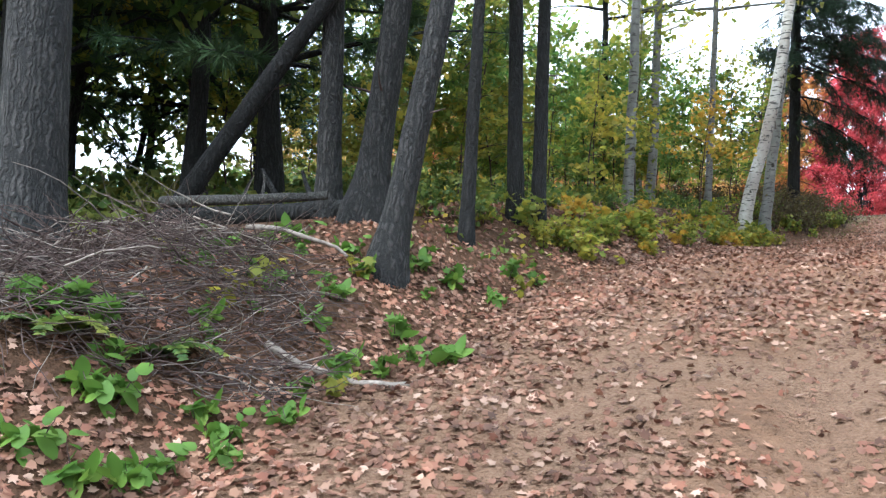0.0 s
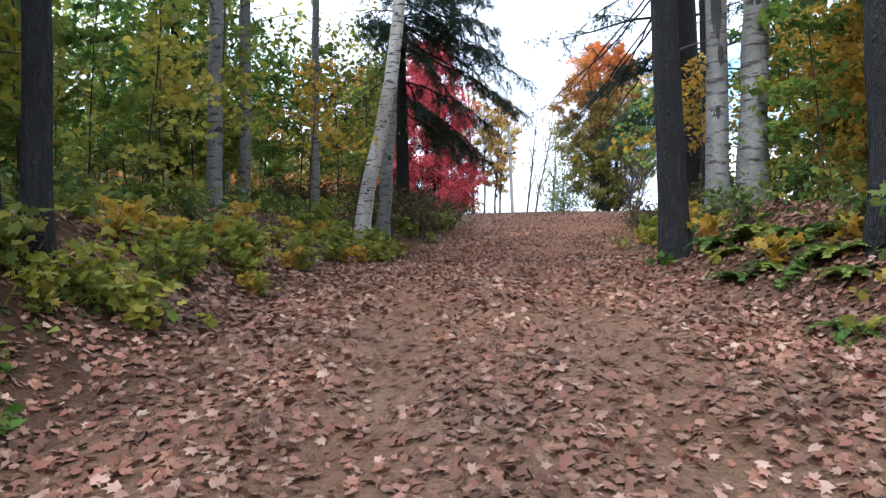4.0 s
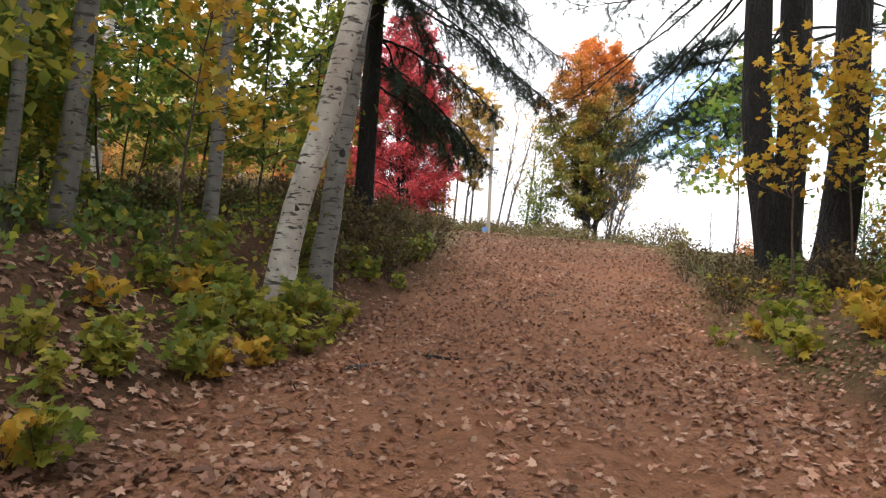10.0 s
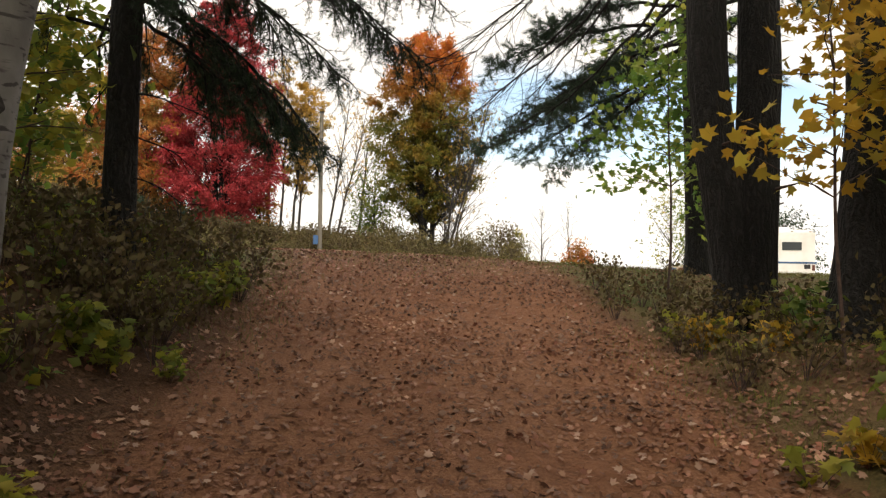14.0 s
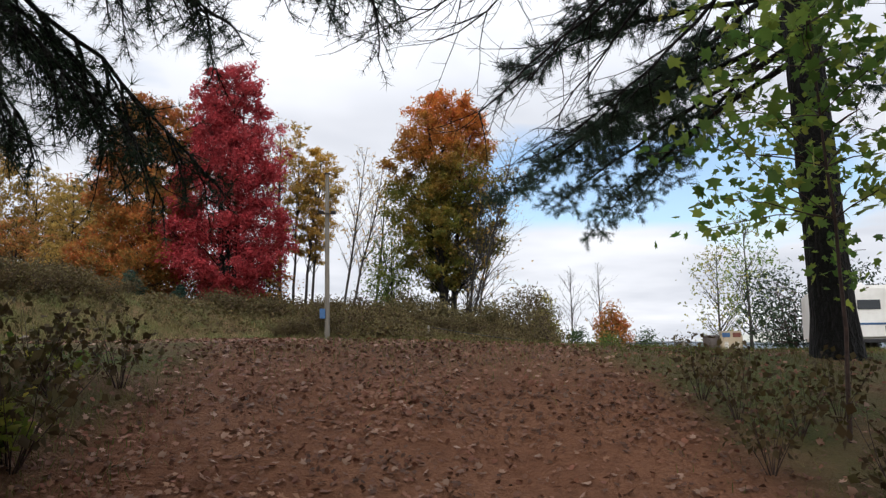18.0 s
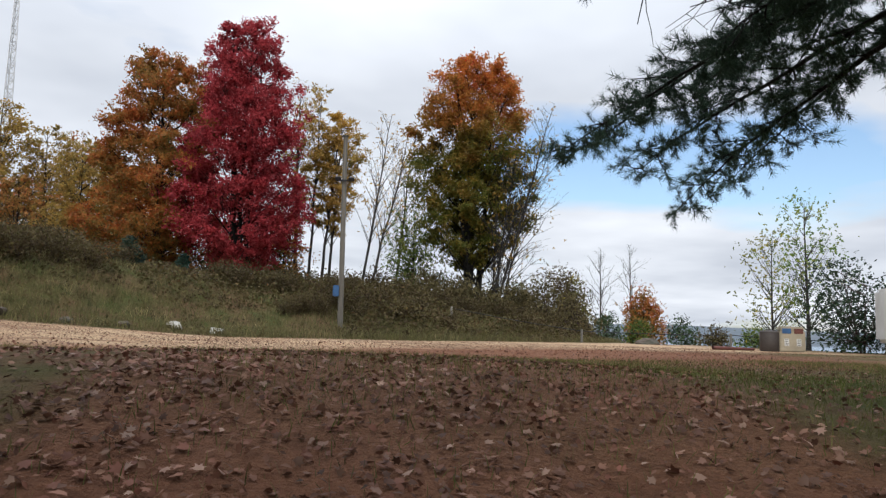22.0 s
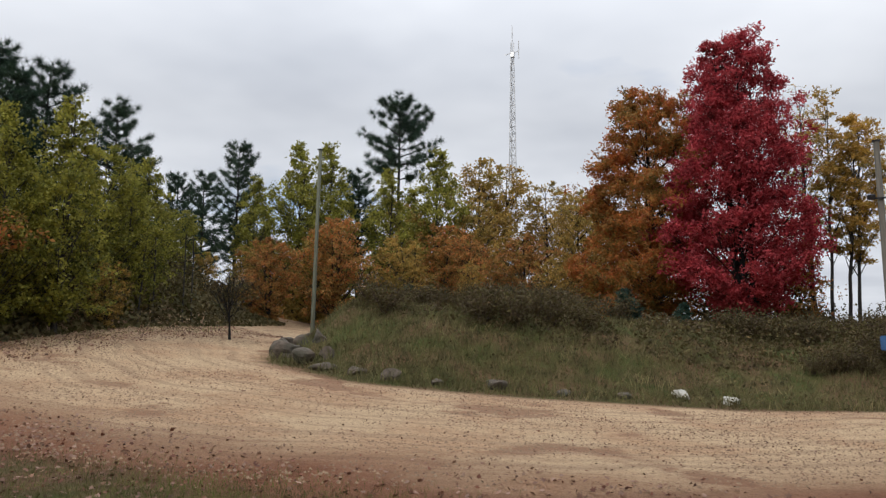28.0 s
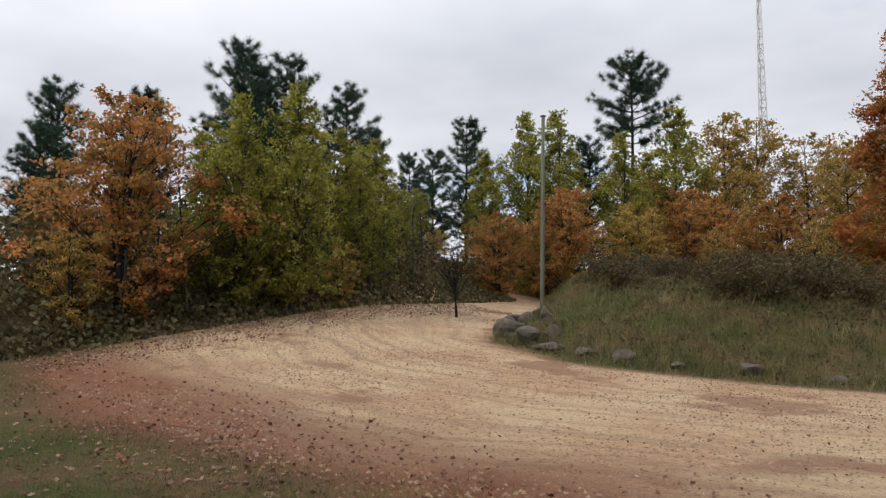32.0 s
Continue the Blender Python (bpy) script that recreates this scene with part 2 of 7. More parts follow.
M_BARK = bark_mat("grey_brown_bark", (0.052, 0.047, 0.044), (0.006, 0.005, 0.005), 20.0, 0.1)
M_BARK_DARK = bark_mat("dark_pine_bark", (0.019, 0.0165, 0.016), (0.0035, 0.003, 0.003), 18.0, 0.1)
M_BARK_GREY = bark_mat("grey_bark", (0.12, 0.11, 0.10), (0.03, 0.027, 0.024), 34.0)
M_TWIG = mat("twig", (0.058, 0.034, 0.028), 0.9, 20, 0.4, 0.3, 2)
M_DRYTWIG = mat("weathered_twig", (0.19, 0.155, 0.13), 0.9, 20, 0.5, 0.3, 2)


def birch_mat(name="birch_bark", skin=(0.43, 0.40, 0.365), stain=(0.23, 0.185, 0.155)):
    """White paper bark with dark dashes round the stem and a few black scars."""
    m = mat(name, skin, 0.75, 9, 0.25, 0.35, 1.3, tint=stain, stretch=(1, 1, 0.7))
    n, l = m.node_tree.nodes, m.node_tree.links
    b = n["Principled BSDF"]
    src = b.inputs["Base Color"].links[0].from_socket
    tc, mp, ns = n.new("ShaderNodeTexCoord"), n.new("ShaderNodeMapping"), n.new("ShaderNodeTexNoise")
    mp.inputs["Scale"].default_value = (4.0, 4.0, 20.0)
    ns.inputs["Scale"].default_value, ns.inputs["Detail"].default_value = 1.0, 4
    ns.inputs["Roughness"].default_value = 0.55
    l.new(tc.outputs["Object"], mp.inputs[0])
    l.new(mp.outputs[0], ns.inputs["Vector"])
    mr = n.new("ShaderNodeMapRange")
    mr.inputs["From Min"].default_value, mr.inputs["From Max"].default_value = 0.56, 0.62
    l.new(ns.outputs[0], mr.inputs["Value"])
    n2, mp2, mr2 = n.new("ShaderNodeTexNoise"), n.new("ShaderNodeMapping"), n.new("ShaderNodeMapRange")
    mp2.inputs["Scale"].default_value = (2.6, 2.6, 5.0)
    l.new(tc.outputs["Object"], mp2.inputs[0])
    l.new(mp2.outputs[0], n2.inputs["Vector"])
    mr2.inputs["From Min"].default_value, mr2.inputs["From Max"].default_value = 0.63, 0.68
    l.new(n2.outputs[0], mr2.inputs["Value"])
    mxm = n.new("ShaderNodeMath")
    mxm.operation = "MAXIMUM"
    l.new(mr.outputs[0], mxm.inputs[0])
    l.new(mr2.outputs[0], mxm.inputs[1])
    mx = n.new("ShaderNodeMix")
    mx.data_type = "RGBA"
    l.new(mxm.outputs[0], mx.inputs["Factor"])
    l.new(src, mx.inputs[6])
    mx.inputs[7].default_value = (0.04, 0.034, 0.03, 1)
    l.new(mx.outputs[2], b.inputs["Base Color"])
    return m


M_BIRCH = birch_mat()
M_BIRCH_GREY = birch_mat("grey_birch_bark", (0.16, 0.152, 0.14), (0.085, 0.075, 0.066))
L_GREEN = leaf_mat("green_leaves", [(0.0572, 0.122, 0.0286), (0.114, 0.195, 0.0403), (0.212, 0.26, 0.0481), (0.358, 0.325, 0.0481)], trans=0.6)
L_YGREEN = leaf_mat("yellow_green_leaves", [(0.08, 0.125, 0.024), (0.16, 0.19, 0.034), (0.29, 0.265, 0.04), (0.44, 0.31, 0.048)], trans=0.62)
L_YELLOW = leaf_mat("yellow_leaves", [(0.13, 0.18, 0.03), (0.25, 0.25, 0.04), (0.38, 0.31, 0.045), (0.42, 0.25, 0.045)], trans=0.6)
L_RED = leaf_mat("red_leaves", [(0.16, 0.016, 0.02), (0.32, 0.03, 0.04), (0.5, 0.075, 0.085), (0.2, 0.02, 0.026)])
L_ORANGE = leaf_mat("orange_leaves", [(0.13, 0.11, 0.03), (0.30, 0.16, 0.04), (0.42, 0.14, 0.035), (0.34, 0.075, 0.03)])
L_MIXED = leaf_mat("green_to_orange_leaves", [(0.06, 0.085, 0.016), (0.11, 0.12, 0.02), (0.18, 0.15, 0.025), (0.27, 0.16, 0.03)], zramp=(12.5, 18.0, [(0.520, 0.130, 0.026), (0.468, 0.195, 0.039), (0.546, 0.091, 0.039)]))
L_RUST = leaf_mat("rust_leaves", [(0.5, 0.17, 0.055), (0.46, 0.26, 0.075), (0.2, 0.15, 0.045), (0.58, 0.19, 0.06), (0.34, 0.25, 0.065)])
L_OLIVE = leaf_mat("olive_leaves", [(0.22, 0.19, 0.05), (0.34, 0.24, 0.06), (0.42, 0.25, 0.06), (0.16, 0.12, 0.04)])
L_POPLAR = leaf_mat("poplar_leaves", [(0.065, 0.075, 0.018), (0.19, 0.195, 0.036), (0.35, 0.32, 0.055), (0.12, 0.135, 0.028)])
L_GOLD = leaf_mat("thin_gold_leaves", [(0.520, 0.312, 0.052), (0.429, 0.260, 0.065), (0.325, 0.260, 0.065)])
L_NEEDLE = leaf_mat("dark_needles", [(0.012, 0.028, 0.016), (0.02, 0.042, 0.02), (0.03, 0.05, 0.022)], 0.7, 0.12)
L_PINE = leaf_mat("pine_needles", [(0.0192, 0.0432, 0.0288), (0.0288, 0.0576, 0.0336), (0.0432, 0.072, 0.0336)], 0.7, 0.15)
L_FERN = leaf_mat("fern_leaves", [(0.063, 0.137, 0.021), (0.115, 0.2, 0.0315), (0.21, 0.252, 0.042)])
L_SHRUB = leaf_mat("dry_shrub_leaves", [(0.052, 0.036, 0.018), (0.085, 0.058, 0.027), (0.078, 0.07, 0.022), (0.13, 0.078, 0.036)], 0.8, 0.2)
L_GRASS = leaf_mat("grass_blades", [(0.066, 0.095, 0.02), (0.105, 0.125, 0.028), (0.17, 0.14, 0.05), (0.055, 0.07, 0.018)], 0.8, 0.25)
L_DRYGRASS = leaf_mat("dry_grass_blades", [(0.19, 0.155, 0.075), (0.13, 0.115, 0.048), (0.09, 0.095, 0.033), (0.24, 0.19, 0.095)], 0.85, 0.25)
L_LITTER = leaf_mat("fallen_leaves", [(0.085, 0.038, 0.024), (0.16, 0.08, 0.052), (0.22, 0.118, 0.076), (0.32, 0.205, 0.15), (0.14, 0.055, 0.034), (0.2, 0.078, 0.048), (0.26, 0.145, 0.096)], 0.75, 0.1, patch=0.8)
L_MOUND = leaf_mat("mound_herbs", [(0.06, 0.06, 0.02), (0.10, 0.085, 0.035), (0.14, 0.11, 0.05), (0.05, 0.045, 0.02)], 0.85, 0.2)
L_BLUE = leaf_mat("bluish_needles", [(0.02, 0.045, 0.03), (0.03, 0.06, 0.04), (0.042, 0.066, 0.038)], 0.7, 0.12)

L_GOLDMAPLE = leaf_mat("gold_maple_leaves", [(0.34, 0.21, 0.03), (0.46, 0.26, 0.035), (0.36, 0.29, 0.045), (0.22, 0.22, 0.035)], trans=0.6)
L_FOREST = leaf_mat("shaded_forest_leaves", [(0.0385, 0.0788, 0.0192), (0.0735, 0.123, 0.0262), (0.149, 0.175, 0.035), (0.263, 0.245, 0.049)])
L_HEMLOCK = leaf_mat("hemlock_needles", [(0.0224, 0.0476, 0.0196), (0.0392, 0.07, 0.0252), (0.056, 0.0812, 0.028)], 0.7, 0.15)
# dark litter; on the upper lane its darkness is shade put into the colour
L_LITTER_DARK = leaf_mat("dark_and_shaded_leaves", [(0.09, 0.04, 0.025), (0.16, 0.07, 0.042), (0.07, 0.034, 0.022), (0.22, 0.11, 0.07), (0.14, 0.052, 0.03), (0.27, 0.15, 0.095)], 0.8, 0.1, patch=0.8)


# ---- mesh helpers ----
rng = np.random.default_rng(7)


def quick_mesh(name, verts, faces, material, smooth=False):
    """A mesh from (N,3) vertices and (F,k) faces, k = 3 or 4."""
    verts, faces = np.asarray(verts, np.float32), np.asarray(faces, np.int32)
    me = bpy.data.meshes.new(name)
    k = faces.shape[1]
    me.vertices.add(len(verts))
    me.vertices.foreach_set("co", verts.ravel())
    me.loops.add(faces.size)
    me.loops.foreach_set("vertex_index", faces.ravel())
    me.polygons.add(len(faces))
    me.polygons.foreach_set("loop_start", np.arange(0, faces.size, k, dtype=np.int32))
    if smooth:
        me.polygons.foreach_set("use_smooth", np.ones(len(faces), bool))
    me.update(calc_edges=True)
    me.materials.append(material)
    return me


def part_mesh(name, me, parent, label=""):
    ob = new(name, me)
    ob.parent = parent
    return tagged(ob, label, kind="stuff" if name in ("branchwork", "crown", "leaves", "needles", "fronds", "foliage", "stalk") else "")


def part(name, bm, material, parent, label=""):
    me = bpy.data.meshes.new(name)
    bm.to_mesh(me)
    bm.free()
    me.materials.append(material)
    return part_mesh(name, me, parent, label)


def thing(name, m, label, category, group="", kind=""):
    ob = new(name)
    ob.empty_display_size = 0.3
    ob.matrix_world = m
    return tagged(ob, label, category, group, kind)


class Tubes:
    """Collects tapered tubes along polylines into one quad mesh."""

    def __init__(self):
        self.v, self.f, self.n = [], [], 0

    def add(self, pts, radii, sides=6, wobble=0.0, ridge=0.0):
        pts = np.asarray(pts, float)
        tang = np.gradient(pts, axis=0)
        tang /= np.linalg.norm(tang, axis=1)[:, None] + 1e-9
        ref = np.array([0.0, 0.0, 1.0]) if abs(tang[0][2]) < 0.9 else np.array([1.0, 0.0, 0.0])
        a = np.cross(tang, ref)
        a /= np.linalg.norm(a, axis=1)[:, None] + 1e-9
        b = np.cross(tang, a)
        ang = np.linspace(0, 2 * np.pi, sides, endpoint=False)
        r = np.asarray(radii, float)[:, None] * (1 + wobble * rng.normal(size=(len(pts), sides)))
        if ridge:
            run = np.arange(len(pts))[:, None]
            for k in (5, 9, 14, 19):
                r = r * (1 + ridge * np.sin(k * ang[None] + rng.uniform(0, 6.28) + 1.2 * np.sin(run * 0.23 * k / 9 + k)))
        ring = pts[:, None] + r[..., None] * (np.cos(ang)[None, :, None] * a[:, None] + np.sin(ang)[None, :, None] * b[:, None])
        self.v.append(ring.reshape(-1, 3))
        i, j = np.meshgrid(np.arange(len(pts) - 1), np.arange(sides), indexing="ij")
        k = (j + 1) % sides
        f = np.stack([i * sides + j, i * sides + k, (i + 1) * sides + k, (i + 1) * sides + j], -1).reshape(-1, 4)
        self.f.append(f + self.n)
        self.n += len(pts) * sides
        return self

    def mesh(self, name, material):
        return quick_mesh(name, np.concatenate(self.v), np.concatenate(self.f), material, True)


def basis(n, up=0.0, side=1.0):
    """n random turns; up tilts the leaf faces towards the sky."""
    z = rng.normal(size=(n, 3)) * side + np.array([0, 0, up])
    z /= np.linalg.norm(z, axis=1)[:, None] + 1e-9
    x = np.cross(z, rng.normal(size=(n, 3)))
    x /= np.linalg.norm(x, axis=1)[:, None] + 1e-9
    return np.stack([x, np.cross(z, x), z], -1)


LEAF_V = np.array([(0, 0, 0), (0.34, 0.5, 0.1), (0, 1, -0.05), (-0.34, 0.5, 0.1)], float) - (0, 0.5, 0)
LEAF_F = np.array([(0, 1, 2), (0, 2, 3)])
CLUMP_V = np.concatenate([LEAF_V * s + o for s, o in ((1, (0, 0, 0)), (0.8, (0.55, 0.3, 0.25)), (0.85, (-0.5, 0.35, -0.2)))])
CLUMP_V[4:8, :2] = CLUMP_V[4:8, :2] @ np.array([(0.5, 0.86), (-0.86, 0.5)])
CLUMP_F = np.concatenate([LEAF_F, LEAF_F + 4, LEAF_F + 8])
PAIR_V, PAIR_F = CLUMP_V[:8], CLUMP_F[:4]
M_ANG = np.radians([-90, -25, 5, 38, 64, 90, 116, 142, 175, 205])
M_RAD = np.array([0.4, 0.5, 0.27, 0.54, 0.27, 0.6, 0.27, 0.54, 0.27, 0.5])
MAPLE_V = np.concatenate([[(0, 0, 0.03)], np.stack([M_RAD * np.cos(M_ANG), M_RAD * np.sin(M_ANG), 0.12 * (M_RAD > 0.4) * np.cos(3 * M_ANG)], -1)])
MAPLE_F = np.array([(0, i, i % 10 + 1) for i in range(1, 11)])
TUFT_V = np.concatenate([np.array([(-0.03, 0, 0), (0.03, 0, 0), (0, 1, 0)]) @ np.array(Euler((a, b, c)).to_matrix()).T for a, b, c in ((0.1, 0, 0), (0.5, 0, 0.6), (-0.4, 0, -0.6), (0.2, 0, 1.1), (0.3, 0, -1.1), (-0.6, 0, 0.2), (0.7, 0, -0.2))])
TUFT_F = np.arange(21).reshape(7, 3)
O_ANG = np.radians(np.arange(0, 360, 45))
OVAL_V = np.concatenate([[(0, 0, -0.06)], np.stack([0.36 * np.cos(O_ANG), 0.5 * np.sin(O_ANG), 0.05 * np.cos(2 * O_ANG)], -1)])
OVAL_V[3, 1] += 0.16
OVAL_F = np.array([(0, i, i % 8 + 1) for i in range(1, 9)])
P_ANG = [(0.15, 0.0), (0.55, 0.6), (0.55, 1.9), (0.6, 3.1), (0.55, 4.3), (0.6, 5.5), (0.95, 1.2), (0.95, 2.6), (0.95, 3.8), (0.95, 5.0)]
PTUFT_V = np.concatenate([np.array([(-0.034, 0, 0), (0.034, 0, 0), (0, 1, 0)]) @ np.array((Matrix.Rotation(b, 3, "Y") @ Matrix.Rotation(a, 3, "X") @ Matrix.Rotation(b * 1.7, 3, "Y"))).T for a, b in P_ANG])
PTUFT_F = np.arange(30).reshape(10, 3)
BLADE_V = np.array([(-0.03, 0, 0), (0.03, 0, 0), (0.02, 0.06, 0.6), (-0.02, 0.06, 0.6), (0, 0.22, 1.0)])
BLADE_F = np.array([(0, 1, 2), (0, 2, 3), (3, 2, 4)])


def scatter_mesh(name, pos, size, material, tv=LEAF_V, tf=LEAF_F, turns=None, up=0.3):
    """Copies of a leaf at every place, joined into one mesh."""
    pos = np.asarray(pos, float)
    n = len(pos)
    turns = basis(n, up) if turns is None else turns
    size = np.broadcast_to(np.asarray(size, float), (n,)) * rng.uniform(0.7, 1.3, n)
    v = np.einsum("nij,kj->nki", turns, tv) * size[:, None, None] + pos[:, None]
    f = tf[None] + (np.arange(n) * len(tv))[:, None, None]
    return quick_mesh(name, v.reshape(-1, 3), f.reshape(-1, 3), material)


def bent(p0, d, length, n=6, sag=0.0, jitter=0.08):
    """A polyline from p0 along d, bending by sag (negative: droops) and wandering."""
    d = np.asarray(d, float) / (np.linalg.norm(d) + 1e-9)
    pts = [np.asarray(p0, float)]
    for _ in range(n):
        d = d + rng.normal(size=3) * jitter + np.array([0, 0, sag / n])
        d /= np.linalg.norm(d)
        pts.append(pts[-1] + d * length / n)
    return np.array(pts)


def trunk_line(h, lean=(0, 0), bend=0.02, n=10):
    s = np.linspace(0, 1, n + 1)
    w = np.cumsum(rng.normal(size=(n + 1, 2)), axis=0) * bend * h / n
    w -= w[0]
    return np.stack([lean[0] * h * s + w[:, 0], lean[1] * h * s + w[:, 1], h * s], -1)


def root_flare(r, h, n, flare=0.6):
    s = np.linspace(0, 1, n)
    return r * (1 - 0.85 * s) * (1 + flare * np.exp(-s * h / 0.35))


def broadleaf(h, r, crown, base=0.3, leaves=6000, leaf=0.3, lmat=None, bark=None, limbs=22, stems=1, lean=(0, 0), shape=1.0, up=0.5, tv=CLUMP_V, tf=CLUMP_F, rise=0.7, bare=0.0, spread=0.12):
    """Meshes of a leafy tree of height h at the origin: trunk, branches, crown. crown: its radius; base: where it starts, as a part of h."""
    stem_list, wood = [], Tubes()
    tips = []
    for s in range(stems):
        ll = (lean[0] + (rng.normal() * 0.1 if stems > 1 else 0), lean[1] + (rng.normal() * 0.1 if stems > 1 else 0))
        line = trunk_line(h * (0.97 if s == 0 else rng.uniform(0.75, 0.95)), ll, 0.035)
        line[:, :2] += 0 if s == 0 else rng.normal(size=2) * r * 1.6
        line[0, 2] -= 0.25
        stem_list.append(Tubes().add(line, root_flare(r if s == 0 else r * rng.uniform(0.6, 0.9), h, 11), 10, 0.05))
        for k in range(limbs // stems):
            u = base + (1 - base) * (k + rng.uniform(0, 1)) / (limbs // stems)
            i = min(int(u * 10), 9)
            p0 = line[i] + (line[i + 1] - line[i]) * (u * 10 - i)
            v = (u - base) / (1 - base)
            prof = math.sin(math.pi * min(1, 0.16 + 0.84 * v ** (0.75 * shape))) ** 0.75
            az = rng.uniform(0, 2 * math.pi)
            ln = crown * prof * rng.uniform(0.7, 1.1) + 0.3
            b = bent(p0, (math.cos(az), math.sin(az), rise * rng.uniform(0.6, 1.3)), ln, 6, 0.25, 0.1)
            rr = r * 0.32 * (1 - 0.7 * v)
            wood.add(b, np.linspace(rr, 0.012, 7), 5)
            for q in range(4):
                j = rng.integers(2, 6)
                sb = bent(b[j], (b[j] - b[j - 1]) + rng.normal(size=3) * 0.25, ln * 0.4, 4, 0.1, 0.15)
                wood.add(sb, np.linspace(rr * 0.4, 0.006, 5), 4)
                tips += [sb[2], sb[3], sb[4]]
            tips += [b[4], b[5], b[6]]
    tips = np.array(tips)
    out = [("trunk", t.mesh("trunk", bark)) for t in stem_list] + [("branchwork", wood.mesh("branchwork", bark))]
    if leaves:
        pick = rng.integers(0, len(tips), leaves)
        keep = tips[pick]
        pos = keep + rng.normal(size=(leaves, 3)) * crown * spread * np.array([1, 1, 0.75])
        out.append(("crown", scatter_mesh("crown", pos, leaf, lmat, tv, tf, up=up)))
    return out


def oval(v):
    return math.sin(math.pi * min(1.0, 0.1 + 0.88 * v**0.75)) ** 0.7


def spire(v):
    return (1 - v) ** 0.75 * min(1, 0.35 + 4 * v) * 1.05 + 0.06


def crowned(h, r, crown, base=0.2, clumps=150, per=50, leaf=0.28, lmat=None, bark=None, stems=1, env=oval, clump=0.55, lean=(0, 0), up=0.5, tv=PAIR_V, tf=PAIR_F, rise=0.8, lump=0.2):
    """Meshes of a leafy tree: branches reach from the stems to clumps of leaves that fill an uneven envelope with gaps."""
    lines, out, wood = [], [], Tubes()
    for s in range(stems):
        ll = (lean[0] + (rng.normal() * 0.07 if stems > 1 else 0), lean[1] + (rng.normal() * 0.07 if stems > 1 else 0))
        line = trunk_line(h * (0.95 if s == 0 else rng.uniform(0.7, 0.9)), ll, 0.03)
        line[:, :2] += 0 if s == 0 else rng.normal(size=2) * r * 1.5
        line[0, 2] -= 0.25
        lines.append(line)
        out.append(("trunk", Tubes().add(line, root_flare(r if s == 0 else r * rng.uniform(0.55, 0.85), h, 11), 10, 0.05).mesh("trunk", bark)))
    ph = rng.uniform(0, 6.28, 4)
    pos = []
    for k in range(clumps):
        while True:
            v, az, q = rng.uniform(0, 1), rng.uniform(0, 6.283), rng.uniform(0.1, 1) ** 0.5
            e = env(v)
            if rng.uniform() < 0.15 + e * q:
                break
        lumpy = 1 + lump * math.sin(2 * az + ph[0] + 5 * v) + lump * 0.7 * math.sin(3 * az + ph[1] - 7 * v)
        rad = crown * e * q * lumpy
        z = h * (base + (0.99 - base) * v) + rng.normal() * 0.2
        ln = lines[rng.integers(0, stems)]
        z0 = max(0.12 * h, z - rad * rise - 0.3)
        p0 = np.array([np.interp(z0, ln[:, 2], ln[:, i]) for i in range(3)])
        ax = np.array([np.interp(z, lines[0][:, 2], lines[0][:, i]) for i in range(2)])
        c = np.array([ax[0] + rad * math.cos(az), ax[1] + rad * math.sin(az), z])
        m = (p0 + c) / 2 + rng.normal(size=3) * 0.06 * rad + np.array([0, 0, -0.08 * rad])
        t = np.linspace(0, 1, 6)[:, None]
        b = p0 * (1 - t) ** 2 + 2 * m * t * (1 - t) + c * t**2
        wood.add(b, np.linspace(0.02 + 0.14 * r * (1 - v), 0.008, 6), 4)
        for _ in range(2):
            wood.add(bent(b[3], (b[4] - b[3]) + rng.normal(size=3) * 0.25, 0.3 + rad * 0.3, 3, 0.1, 0.2), [0.012, 0.009, 0.006, 0.004], 3)
        n = int(per * rng.uniform(0.4, 1.5))
        pos.append(c + rng.normal(size=(n, 3)) * clump * rng.uniform(0.7, 1.2) * np.array([1, 1, 0.8]))
    out.append(("branchwork", wood.mesh("branchwork", bark)))
    out.append(("crown", scatter_mesh("crown", np.concatenate(pos), leaf, lmat, tv, tf, up=up)))
    return out


def maple_spire(v):
    return float(np.interp(v, [0, 0.12, 0.4, 0.7, 0.9, 1], [0.55, 1, 0.95, 0.8, 0.56, 0.2]))


def maple_dome(v):
    return float(np.interp(v, [0, 0.18, 0.5, 0.8, 0.94, 1], [0.4, 0.8, 1, 0.86, 0.6, 0.2]))


def poplar_cone(v):
    return float(np.interp(v, [0, 0.1, 0.35, 0.7, 0.9, 1], [0.45, 0.85, 1, 0.66, 0.34, 0.06]))


def upper_fan(v):
    return float(np.interp(v, [0, 0.2, 0.6, 0.9, 1], [0.35, 0.75, 1, 0.7, 0.2]))


